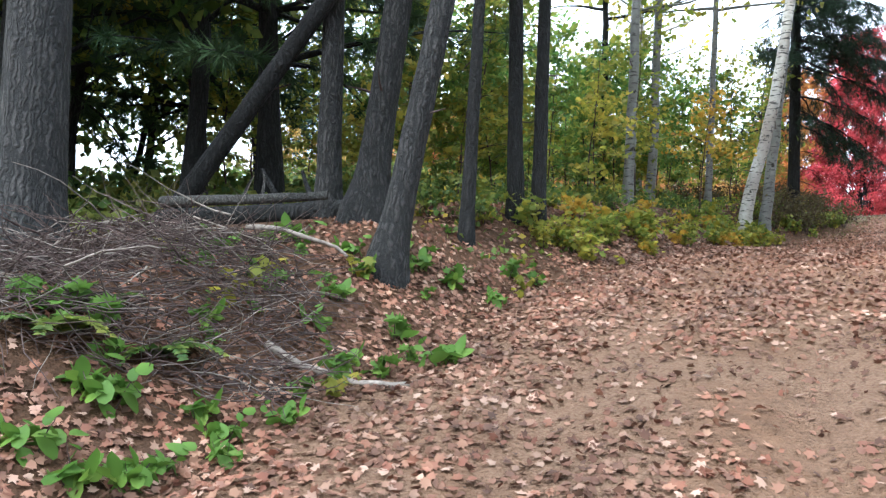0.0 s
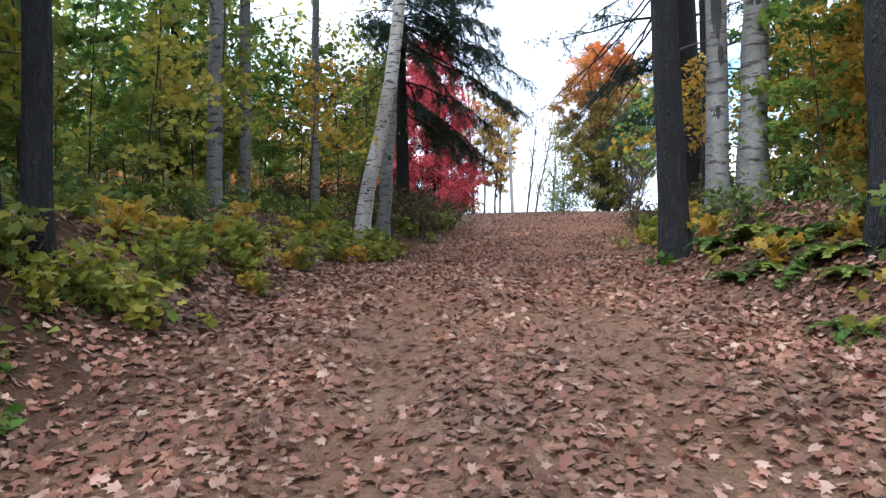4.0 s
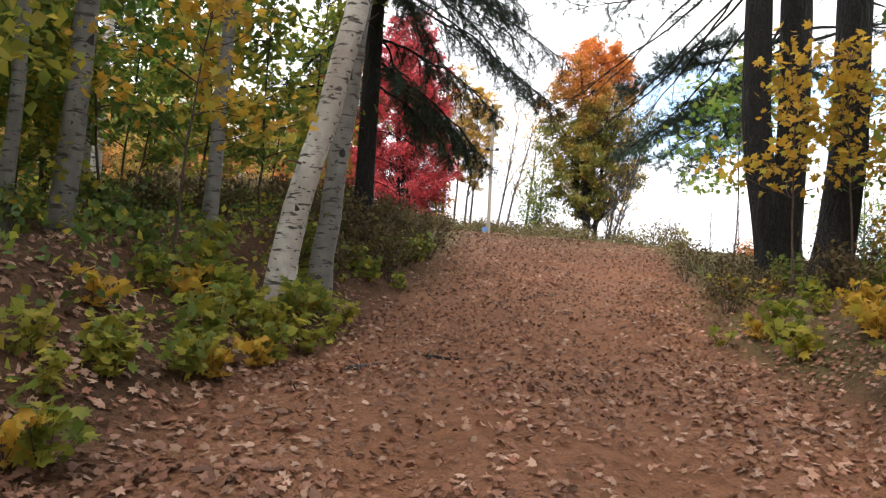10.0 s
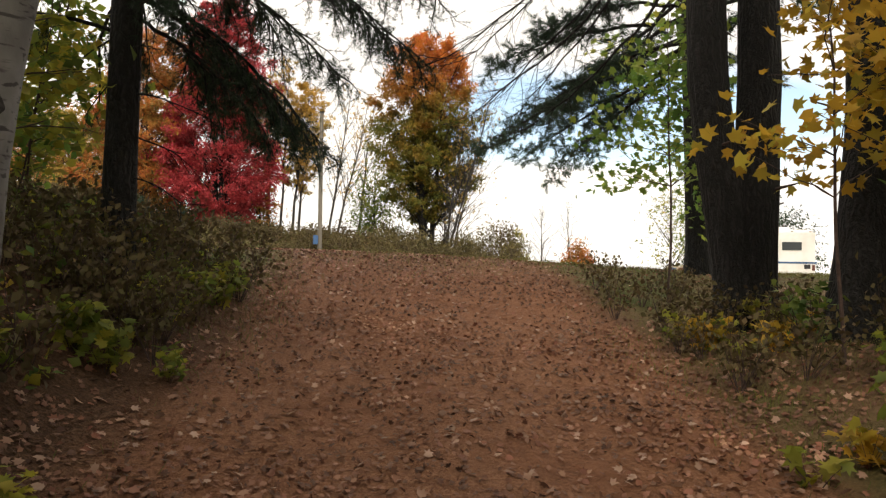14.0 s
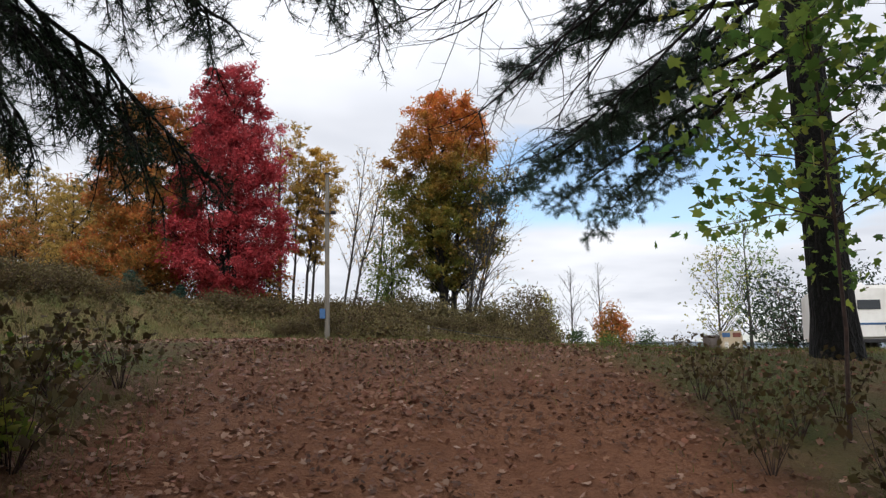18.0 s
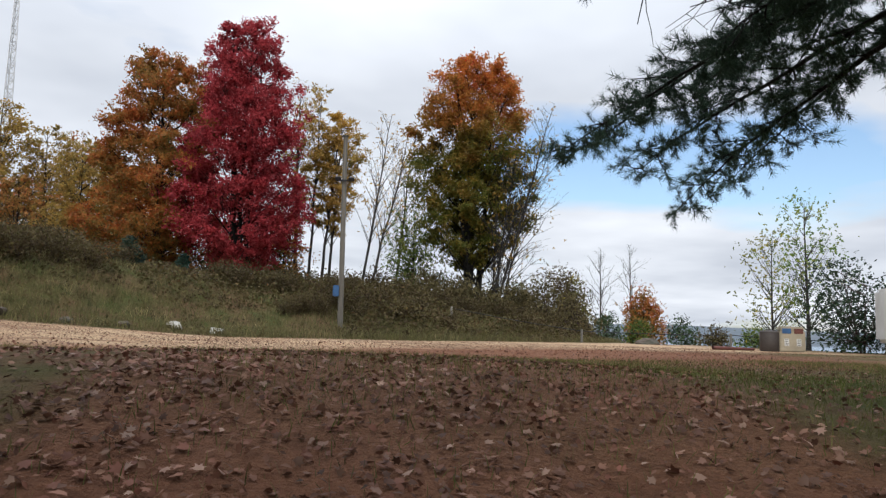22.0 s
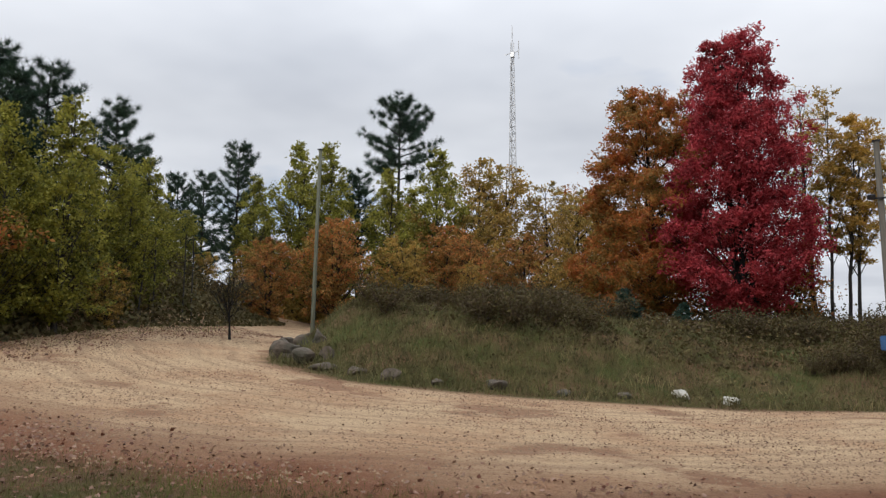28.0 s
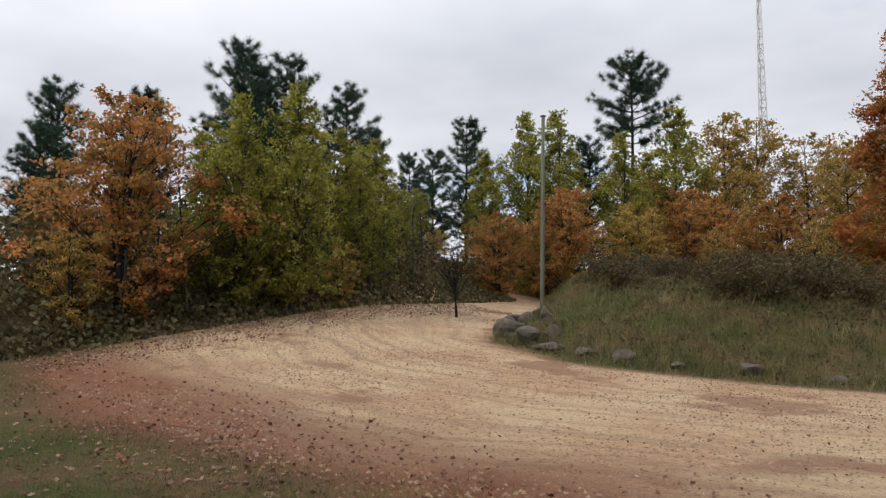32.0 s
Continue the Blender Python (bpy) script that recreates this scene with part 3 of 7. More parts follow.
def boughed(h, r, crown, base=0.1, boughs=90, sprays=9, per=36, leaf=0.2, lmat=None, bark=None, stems=1, env=maple_spire, size=1.2, lean=(0, 0), splay=0.06, rise=0.85, flat=0.55, up=0.9, tv=PAIR_V, tf=PAIR_F, lump=0.18, twigs=1):
    """Meshes of a leafy tree whose boughs carry layered sprays of leaves, with sky and shade between the boughs."""
    lines, out, wood, pos = [], [], Tubes(), []
    for k in range(stems):
        a = 6.283 * k / stems + rng.uniform(0, 1)
        off = splay if stems > 1 else 0.0
        line = trunk_line(h * (0.96 if k == 0 else rng.uniform(0.74, 0.93)), (lean[0] + off * math.cos(a), lean[1] + off * math.sin(a)), 0.035)
        if k:
            line[:, :2] += np.array((math.cos(a), math.sin(a))) * r * 1.3
        line[0, 2] -= 0.3
        lines.append(line)
        out.append(("trunk", Tubes().add(line, root_flare(r if k == 0 else r * rng.uniform(0.6, 0.85), h, 11), 10, 0.05).mesh("trunk", bark)))
    grid = np.linspace(0, 1, 60)
    cdf = np.cumsum([env(g) + 0.12 for g in grid])
    ph = rng.uniform(0, 6.28, 2)
    for k in range(boughs):
        v = float(np.interp((k + rng.uniform(0, 1)) / boughs * cdf[-1], cdf, grid))
        az, q = k * 2.399 + rng.normal() * 0.35, rng.uniform(0.16, 1) ** 0.5
        rad = crown * env(v) * q * (1 + lump * math.sin(2 * az + ph[0] + 5 * v) + lump * 0.8 * math.sin(3 * az + ph[1] - 8 * v))
        z = h * (base + (0.985 - base) * v)
        near = lines[rng.integers(0, stems)]
        z0 = max(0.1 * h, z - rad * rise - 0.4)
        p0 = np.array([np.interp(z0, near[:, 2], near[:, i]) for i in range(3)])
        c = np.array([lean[0] * z + rad * math.cos(az), lean[1] * z + rad * math.sin(az), z])
        m = (p0 + c) / 2 + rng.normal(size=3) * 0.07 * rad + np.array([0, 0, 0.06 * rad])
        t = np.linspace(0, 1, 6)[:, None]
        b = p0 * (1 - t) ** 2 + 2 * m * t * (1 - t) + c * t**2
        wood.add(b, np.linspace(0.02 + 0.16 * r * (1 - 0.8 * v), 0.009, 6), 4)
        outw = np.array([math.cos(az), math.sin(az), 0.15])
        sz = size * (0.45 + 0.55 * env(v)) * rng.uniform(0.7, 1.2)
        for _ in range(sprays):
            p = c + outw * sz * rng.uniform(-0.9, 0.4) + rng.normal(size=3) * sz * np.array([0.48, 0.48, 0.34])
            for _ in range(twigs):
                w0 = b[rng.integers(3, 6)]
                wood.add(np.array([w0, (w0 + p) / 2 + rng.normal(size=3) * 0.06, p]), [0.012, 0.009, 0.005], 3)
            n = int(per * rng.uniform(0.45, 1.5))
            if n:
                pos.append(p + rng.normal(size=(n, 3)) * sz * 0.27 * np.array([1, 1, flat]))
    out.append(("branchwork", wood.mesh("branchwork", bark)))
    if pos:
        out.append(("crown", scatter_mesh("crown", np.concatenate(pos), leaf, lmat, tv, tf, up=up)))
    return out


def conifer(h, r, reach, base=0.2, rows=26, droop=-0.5, nmat=None, bark=None, tuft=0.28, dens=1.0, sides=7, azs=None, up0=0.15):
    """Meshes of a needle tree: whorls of branches with tufts along twigs."""
    trunk, wood, pos, dirs = Tubes(), Tubes(), [], []
    line = trunk_line(h, (0, 0), 0.01)
    line[0, 2] -= 0.25
    trunk.add(line, root_flare(r, h, 11, 0.4), 10, 0.05)
    for k in range(rows):
        v = (k + 0.5) / rows
        u = base + (1 - base) * v
        p0 = np.array([np.interp(u * h, line[:, 2], line[:, i]) for i in range(3)])
        for s in range(sides):
            az = (azs[0] + rng.uniform(-azs[1], azs[1])) if azs else rng.uniform(0, 2 * math.pi)
            ln = reach(v) * rng.uniform(0.7, 1.15)
            if ln < 0.15:
                continue
            b = bent(p0, (math.cos(az), math.sin(az), up0 + 0.5 * v), ln, 7, droop, 0.06)
            wood.add(b, np.linspace(0.015 + ln * 0.013, 0.006, 8), 4)
            for q in range(int(5 * ln * dens) + 2):
                j = rng.integers(2, 8)
                d = (b[j] - b[j - 1]) / np.linalg.norm(b[j] - b[j - 1])
                sd = np.cross(d, (0, 0, 1)) * rng.choice([-1, 1]) + d * 0.6 + np.array([0, 0, -0.15])
                tw = bent(b[j], sd, rng.uniform(0.2, 0.55) * (0.35 + 0.22 * ln), 3, droop * 0.6, 0.1)
                wood.add(tw, np.linspace(0.008, 0.004, 4), 3)
                for e in range(3):
                    for _ in range(2):
                        pos.append(tw[e + 1] + (tw[e] - tw[e + 1]) * rng.uniform(0, 1))
                        dirs.append(tw[e + 1] - tw[e] + rng.normal(size=3) * 0.04)
    pos, dirs = np.array(pos), np.array(dirs)
    y = dirs / (np.linalg.norm(dirs, axis=1)[:, None] + 1e-9)
    x = np.cross(y, rng.normal(size=y.shape))
    x /= np.linalg.norm(x, axis=1)[:, None] + 1e-9
    turns = np.stack([x, y, np.cross(x, y)], -1)
    return [("trunk", trunk.mesh("trunk", bark)), ("branchwork", wood.mesh("branchwork", bark)), ("crown", scatter_mesh("crown", pos, tuft, nmat, TUFT_V, TUFT_F, turns))]


def stand(name, meshes, x, y, label, category, group="", turn=0.0, scale=1.0, tilt=(0, 0), z=None):
    """A thing from named meshes, standing on the ground."""
    m = pose(x, y, ground_z(x, y) if z is None else z, tilt[0], tilt[1], turn) @ Matrix.Scale(scale, 4)
    ob = thing(name, m, label, category, group)
    for nm, me in meshes:
        part_mesh(nm, me, ob)
    return ob


# ---- the ground ----
def sstep(a, b, v):
    s = np.clip((v - a) / (b - a), 0, 1)
    return s * s * (3 - 2 * s)


LANE_Y = [-12, 0, 8, 15, 20, 25, 28, 33]
LANE_X = [0.6, -0.9, -1.45, -1.5, -0.7, 0.3, 0.8, 1.2]
PROF_Y = [-40, -12, 0, 3.7, 6.2, 9.4, 12.3, 14.8, 16.6, 18.9, 20.6, 22.8, 24.3, 25.8, 27, 28.3, 30, 34, 60]
PROF_Z = [-6, -3.2, -1.55, -0.96, -0.4, 0.26, 0.63, 0.98, 1.12, 1.2, 1.5, 1.8, 2.0, 2.3, 2.6, 2.85, 3.0, 2.98, 2.95]
FOOT_X = [-27, -24, -22, -19, -14, -9, -4, 4, 14, 22, 32]
FOOT_Y = [74, 62, 57, 52, 50.5, 52.5, 56, 60, 67, 76, 90]


SAND_X = [-25, -14, -8, -3, 3, 10, 20]
SAND_Y = [38.8, 37.6, 37.2, 39.5, 45, 50, 52]


def vnoise(x, y, s, seed=0):
    """Smooth ripple built of a few sines."""
    r = np.random.default_rng(seed)
    out = 0
    for _ in range(6):
        a, p, k = r.uniform(0, 6.28), r.uniform(0, 6.28), r.uniform(0.6, 1.7) / s
        out = out + np.sin(k * (np.cos(a) * x + np.sin(a) * y) + p)
    return out / 6


def height(x, y):
    x, y = np.asarray(x, float), np.asarray(y, float)
    yy = y + 0.6 * vnoise(x, y, 4, 3)
    xc = np.interp(y, LANE_Y, LANE_X)
    z = np.interp(y, PROF_Y, PROF_Z)
    z = (z + np.interp(y - 0.7, PROF_Y, PROF_Z) + np.interp(y + 0.7, PROF_Y, PROF_Z)) / 3
    # banks beside the lane
    fade_l, fade_r = 1 - sstep(24.5, 29, y), 1 - sstep(18, 26, y)
    hw = 2.15 + 0.25 * vnoise(x * 0, y, 2.5, 5)
    dl, dr = xc - hw - x, x - xc - hw
    z = z + fade_l * (0.95 * sstep(0, 2.2, dl) + 0.02 * np.clip(dl - 2, 0, 40))
    z = z + fade_r * (0.75 * sstep(0, 1.8, dr) + 0.02 * np.clip(dr - 2, 0, 40))
    # shallow wheel ruts
    inl = 1 - sstep(26, 31, y)
    z = z - inl * 0.06 * (np.exp(-(((x - xc - 0.75) / 0.3) ** 2)) + np.exp(-(((x - xc + 0.75) / 0.3) ** 2)))
    z = z + inl * 0.025 * vnoise(x, y, 0.5, 8) + 0.05 * vnoise(x, y, 2.2, 9) * (1 - sstep(-2.4, -1.8, -np.abs(x - xc)) * inl)
    # the gravel lot rises to the west
    w = np.clip(-x - 3, 0, 40)
    z = z + (0.055 * w + 0.0022 * w**2) * sstep(26, 56, y)
    z = z + 0.22 * np.exp(-(((x + 1) / 6) ** 2 + ((y - 32) / 3.5) ** 2))
    # the mound behind the lot
    d = yy - np.interp(x, FOOT_X, FOOT_Y)
    mh = np.interp(x, [-27, -24, -20, -12, 2, 14, 24, 40], [0, 2.0, 2.5, 2.7, 2.5, 1.5, 0.4, 0])
    z = z + mh * sstep(0, np.interp(x, [-28, -14, -4, 10], [5, 6.5, 11, 11]), d) * (1 + 0.12 * vnoise(x, y, 3, 11))
    # land falls to the lake in the north-east
    s = 0.9 * (x - 14) + 0.4 * (y - 60)
    fall = sstep(36, 130, s)
    z = z - 32 * fall - 0.035 * np.clip(s - 14, 0, 60)
    far = np.hypot(x, y)
    z = z - 26 * sstep(250, 700, far) * (1 - fall)
    # hills round the horizon
    hill = sstep(2600, 4200, far) * (75 + 40 * vnoise(x, y, 500, 21))
    return z + hill


def ground_z(x, y):
    return float(height(x, y))


def axis_steps(*parts):
    out = [parts[0][0]]
    for a, b, s in parts:
        out += list(np.linspace(a, b, max(2, int(round((b - a) / s)) + 1))[1:])
    return np.array(out)


def build_ground():
    near_x = axis_steps((-90, -30, 2.0), (-30, -9, 0.7), (-9, 6, 0.17), (6, 40, 1.0), (40, 140, 4))
    near_y = axis_steps((-40, -6, 1.6), (-6, 34, 0.17), (34, 84, 0.6), (84, 160, 3))
    gx = np.concatenate([-np.geomspace(4800, 100, 26), near_x, np.geomspace(150, 4800, 24)])
    gy = np.concatenate([-np.geomspace(4800, 46, 20), near_y, np.geomspace(170, 4800, 26)])
    X, Y = np.meshgrid(gx, gy)
    Z = height(X, Y)
    nx, ny = len(gx), len(gy)
    i, j = np.meshgrid(np.arange(ny - 1), np.arange(nx - 1), indexing="ij")
    f = np.stack([i * nx + j, i * nx + j + 1, (i + 1) * nx + j + 1, (i + 1) * nx + j], -1).reshape(-1, 4)
    me = quick_mesh("ground", np.stack([X, Y, Z], -1).reshape(-1, 3), f, ground_mat(), True)
    xc = np.interp(Y, LANE_Y, LANE_X)
    d = Y - np.interp(X, FOOT_X, FOOT_Y)
    lane = (1 - sstep(1.9, 2.7, np.abs(X - xc) + 0.3 * vnoise(X, Y, 1.1, 31))) * (1 - 0.4 * sstep(26.5, 30, Y + vnoise(X, Y, 1.2, 30))) * (1 - sstep(32, 37, Y))
    sandy = sstep(-1.6, 3.2, Y + 1.6 * vnoise(X, Y, 2.5, 33) + 1.3 * vnoise(X, Y, 0.8, 34) - np.interp(X, SAND_X, SAND_Y) - 1.6 * (1 - sstep(-6, -2, X))) * (1 - sstep(-1.5, -0.3, d)) * (1 - sstep(20, 30, X)) * (1 - sstep(0, 6, -X - 24 - 0.55 * (Y - 45)))
    apron = sstep(35.5, 39.5, Y + 1.2 * vnoise(X, Y, 2.0, 38)) * sstep(-9, -5, X + 0.7 * vnoise(X, Y, 1.7, 35)) * (1 - sstep(11, 18, X + 2 * vnoise(X, Y, 3, 36))) * (1 - sstep(-1.5, -0.3, d))
    rim = np.interp(X, [-24, -14, -8, -5], [37.4, 36.7, 36.4, 36.0])
    bare = sstep(-0.8, 0.5, Y + 0.8 * vnoise(X, Y, 2.0, 38) - rim) * (1 - sstep(-4, -1, X)) * (1 - sstep(0, 6, -X - 24 - 0.55 * (Y - 45))) * (1 - sstep(-1.5, -0.3, d))
    lane = np.maximum(np.maximum(lane, apron), bare)
    open_land = sstep(24, 28, Y + 0.4 * vnoise(X, Y, 1.5, 37)) * (1 - sstep(30, 60, -X)) + sstep(14, 22, Y) * sstep(1, 3, X - xc)
    grass = np.clip(open_land, 0, 1) * (1 - lane) * (1 - sandy)
    # far land, whose colour takes on the haze of distance
    hazy_woods = sstep(220, 600, np.hypot(X, Y))
    red = sstep(5, 17, Y + vnoise(X, Y, 2, 39))
    for nm, val in (("lane", lane), ("sandy", sandy), ("grass", grass), ("hazy_woods", hazy_woods), ("red", red)):
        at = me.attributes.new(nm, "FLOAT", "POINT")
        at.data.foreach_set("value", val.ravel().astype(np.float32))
    ob = new("ground", me)
    return tagged(ob, "earth ground with leaf-strewn lane, sandy lot and rough grass", "ground", kind="structure")


def ground_mat():
    m = bpy.data.materials.new("ground_earth")
    m.use_nodes = True
    n, l = m.node_tree.nodes, m.node_tree.links
    b = n["Principled BSDF"]
    b.inputs["Roughness"].default_value = 0.95
    b.inputs["Specular IOR Level"].default_value = 0.15
    tc = n.new("ShaderNodeTexCoord")

    def noise_of(scale, detail=8, rough=0.6):
        t = n.new("ShaderNodeTexNoise")
        t.inputs["Scale"].default_value, t.inputs["Detail"].default_value, t.inputs["Roughness"].default_value = scale, detail, rough
        l.new(tc.outputs["Object"], t.inputs["Vector"])
        return t.outputs[0]

    def two(fac, c0, c1, p0=0.3, p1=0.7):
        r = n.new("ShaderNodeValToRGB")
        r.color_ramp.elements[0].position, r.color_ramp.elements[0].color = p0, (*c0, 1)
        r.color_ramp.elements[1].position, r.color_ramp.elements[1].color = p1, (*c1, 1)
        l.new(fac, r.inputs[0])
        return r.outputs[0]

    def mix(fac, a, c):
        x = n.new("ShaderNodeMix")
        x.data_type = "RGBA"
        l.new(fac, x.inputs["Factor"])
        l.new(a, x.inputs[6])
        l.new(c, x.inputs[7])
        return x.outputs[2]

    def attr(nm):
        a = n.new("ShaderNodeAttribute")
        a.attribute_name = nm
        return a.outputs["Fac"]

    def patch(scale, lo, hi):
        r = n.new("ShaderNodeMapRange")
        r.inputs["From Min"].default_value, r.inputs["From Max"].default_value = lo, hi
        l.new(noise_of(scale, 5), r.inputs["Value"])
        return r.outputs[0]

    fine, mid = noise_of(38), noise_of(6)
    duff = mix(patch(0.9, 0.45, 0.65), two(fine, (0.05, 0.025, 0.014), (0.13, 0.07, 0.04)), two(mid, (0.035, 0.022, 0.014), (0.10, 0.05, 0.028)))
    dirt = mix(patch(0.8, 0.42, 0.68), two(fine, (0.14, 0.078, 0.048), (0.27, 0.165, 0.108)), two(mid, (0.11, 0.06, 0.036), (0.22, 0.12, 0.07)))
    dirt = mix(attr("red"), dirt, mix(patch(0.8, 0.42, 0.68), two(fine, (0.16, 0.068, 0.037), (0.30, 0.145, 0.082)), two(mid, (0.13, 0.053, 0.028), (0.25, 0.112, 0.06))))
    sand = mix(patch(0.35, 0.45, 0.62), two(fine, (0.40, 0.275, 0.155), (0.72, 0.53, 0.34)), two(mid, (0.36, 0.215, 0.12), (0.59, 0.395, 0.24)))
    sand = mix(patch(0.3, 0.58, 0.64), sand, two(fine, (0.24, 0.13, 0.075), (0.36, 0.21, 0.13)))
    off = n.new("ShaderNodeVectorMath")
    off.operation = "SUBTRACT"
    off.inputs[1].default_value = (-15, 61, 4)
    l.new(tc.outputs["Object"], off.inputs[0])
    dist = n.new("ShaderNodeVectorMath")
    dist.operation = "LENGTH"
    l.new(off.outputs[0], dist.inputs[0])
    warp = n.new("ShaderNodeMath")
    warp.operation = "MULTIPLY_ADD"
    warp.inputs[1].default_value = 2.2
    l.new(noise_of(0.25, 3), warp.inputs[0])
    l.new(dist.outputs["Value"], warp.inputs[2])
    ring = n.new("ShaderNodeTexNoise")
    ring.noise_dimensions = "1D"
    ring.inputs["Scale"].default_value, ring.inputs["Detail"].default_value = 1.6, 5
    l.new(warp.outputs[0], ring.inputs["W"])
    tr = n.new("ShaderNodeMapRange")
    tr.inputs["From Min"].default_value, tr.inputs["From Max"].default_value = 0.48, 0.66
    tr.inputs["To Max"].default_value = 0.6
    l.new(ring.outputs[0], tr.inputs["Value"])
    sand = mix(tr.outputs[0], sand, two(fine, (0.24, 0.15, 0.09), (0.42, 0.29, 0.19)))
    speck = patch(14, 0.56, 0.66)
    sand = mix(speck, sand, two(mid, (0.15, 0.085, 0.05), (0.3, 0.19, 0.12)))
    sand = mix(patch(46, 0.6, 0.68), sand, two(mid, (0.16, 0.10, 0.06), (0.26, 0.17, 0.11)))
    turf = mix(patch(0.5, 0.4, 0.62), two(fine, (0.04, 0.052, 0.014), (0.10, 0.105, 0.03)), two(mid, (0.11, 0.066, 0.034), (0.18, 0.11, 0.06)))
    col = mix(attr("grass"), duff, turf)
    col = mix(attr("lane"), col, dirt)
    col = mix(attr("sandy"), col, sand)
    # wooded hills, blue-grey with the distance haze put into the ground colour
    col = mix(attr("hazy_woods"), col, two(noise_of(0.02), (0.10, 0.125, 0.15), (0.15, 0.17, 0.19)))
    l.new(col, b.inputs["Base Color"])
    bp = n.new("ShaderNodeBump")
    bp.inputs["Strength"].default_value, bp.inputs["Distance"].default_value = 1.0, 0.06
    ad = n.new("ShaderNodeMath")
    ad.operation = "ADD"
    l.new(fine, ad.inputs[0])
    l.new(mid, ad.inputs[1])
    l.new(ad.outputs[0], bp.inputs["Height"])
    l.new(bp.outputs[0], b.inputs["Normal"])
    return m


build_ground()


# ---- the large trees beside the lane ----
M_SCAR = mat("birch_scar", (0.03, 0.026, 0.022), 0.95, 30, 0.5, 0.5, 4)


def lone_trunk(x, y, h, r, bark, lean=(0, 0), bend=0.012, flare=0.5, sides=14, name="tree", label="", group="", n=22, top=None, sway=None):
    """A trunk with a few stubs. top: (height where the crown starts, its radius, leaves, material); sway: (heights, offsets in x)."""
    ob = thing(name, pose(x, y, ground_z(x, y)), label, "tree", group)
    t = Tubes()
    rough = r >= 0.14 and bark not in (M_BIRCH, M_BIRCH_GREY)
    if rough:
        sides, n = 44, 56
    line = trunk_line(h, lean, bend, n)
    if sway:
        line[:, 0] += np.interp(line[:, 2], sway[0], sway[1])
    line[0, 2] -= 0.3
    s = np.linspace(0, 1, n + 1)
    t.add(line, r * (1 - 0.45 * s) * (1 + flare * np.exp(-s * h / 0.3)), sides, 0.012 if rough else 0.035, 0.014 if rough else 0.0)
    part_mesh("trunk", t.mesh("trunk", bark), ob)
    for _ in range(3):
        z = rng.uniform(1.2, min(h, 5.5))
        p = np.array([np.interp(z, line[:, 2], line[:, i]) for i in range(3)])
        a = rng.uniform(0, 6.283)
        stub = bent(p, (math.cos(a), math.sin(a), 0.35), r + rng.uniform(0.1, 0.5), 4, -0.1, 0.1)
        part_mesh("branch_stub", Tubes().add(stub, np.linspace(max(0.008, r * 0.14), 0.005, 5), 5).mesh("branch_stub", M_TWIG), ob)
    if bark in (M_BIRCH, M_BIRCH_GREY) and r > 0.1:
        for _ in range(6):
            z = rng.uniform(0.4, 5.0)
            p = np.array([np.interp(z, line[:, 2], line[:, i]) for i in range(3)])
            a, rr = rng.uniform(0, 6.283), r * (1 - 0.45 * z / h) * 1.012
            w_, h_ = rng.uniform(0.35, 0.8), rng.uniform(0.02, 0.07)
            aa = np.linspace(a - w_, a + w_, 7)
            edge = h_ * np.cos(np.linspace(-1.5, 1.5, 7))
            upper = np.stack([p[0] + rr * np.cos(aa), p[1] + rr * np.sin(aa), z + edge - 0.06 * np.abs(aa - a)], -1)
            lower = upper - np.array([0, 0, 1.0]) * (2 * edge)[:, None]
            f = [(i, i + 1, 8 + i, 7 + i) for i in range(6)]
            part_mesh("bark_scar", quick_mesh("bark_scar", np.concatenate([upper, lower]), f, M_SCAR), ob, "black bark scar")
    # crown mostly above the view, added to shade the lane and trunks below
    if top:
        z0, rad, count, lm = top
        limbs, tips = Tubes(), []
        for k in range(18):
            z = z0 + (h - z0) * (k + rng.uniform(0, 1)) / 18
            p = np.array([np.interp(z, line[:, 2], line[:, i]) for i in range(3)])
            a = k * 2.4 + rng.normal() * 0.3
            b = bent(p, (math.cos(a), math.sin(a), 0.3), rad * rng.uniform(0.65, 1.1) * (1.05 - 0.5 * k / 18), 6, 0.0, 0.1)
            limbs.add(b, np.linspace(0.05, 0.01, 7), 5)
            tips.append(b[2:])
        tips = np.concatenate(tips)
        needles = lm in (L_PINE, L_NEEDLE)
        pos = tips[rng.integers(0, len(tips), count)] + rng.normal(size=(count, 3)) * np.array([0.5, 0.5, 0.25])
        part_mesh("branchwork", limbs.mesh("branchwork", bark), ob)
        part_mesh("crown", scatter_mesh("crown", pos, 0.42 if needles else 0.24, lm, TUFT_V if needles else PAIR_V, TUFT_F if needles else PAIR_F, up=0.8), ob)
    return ob, line


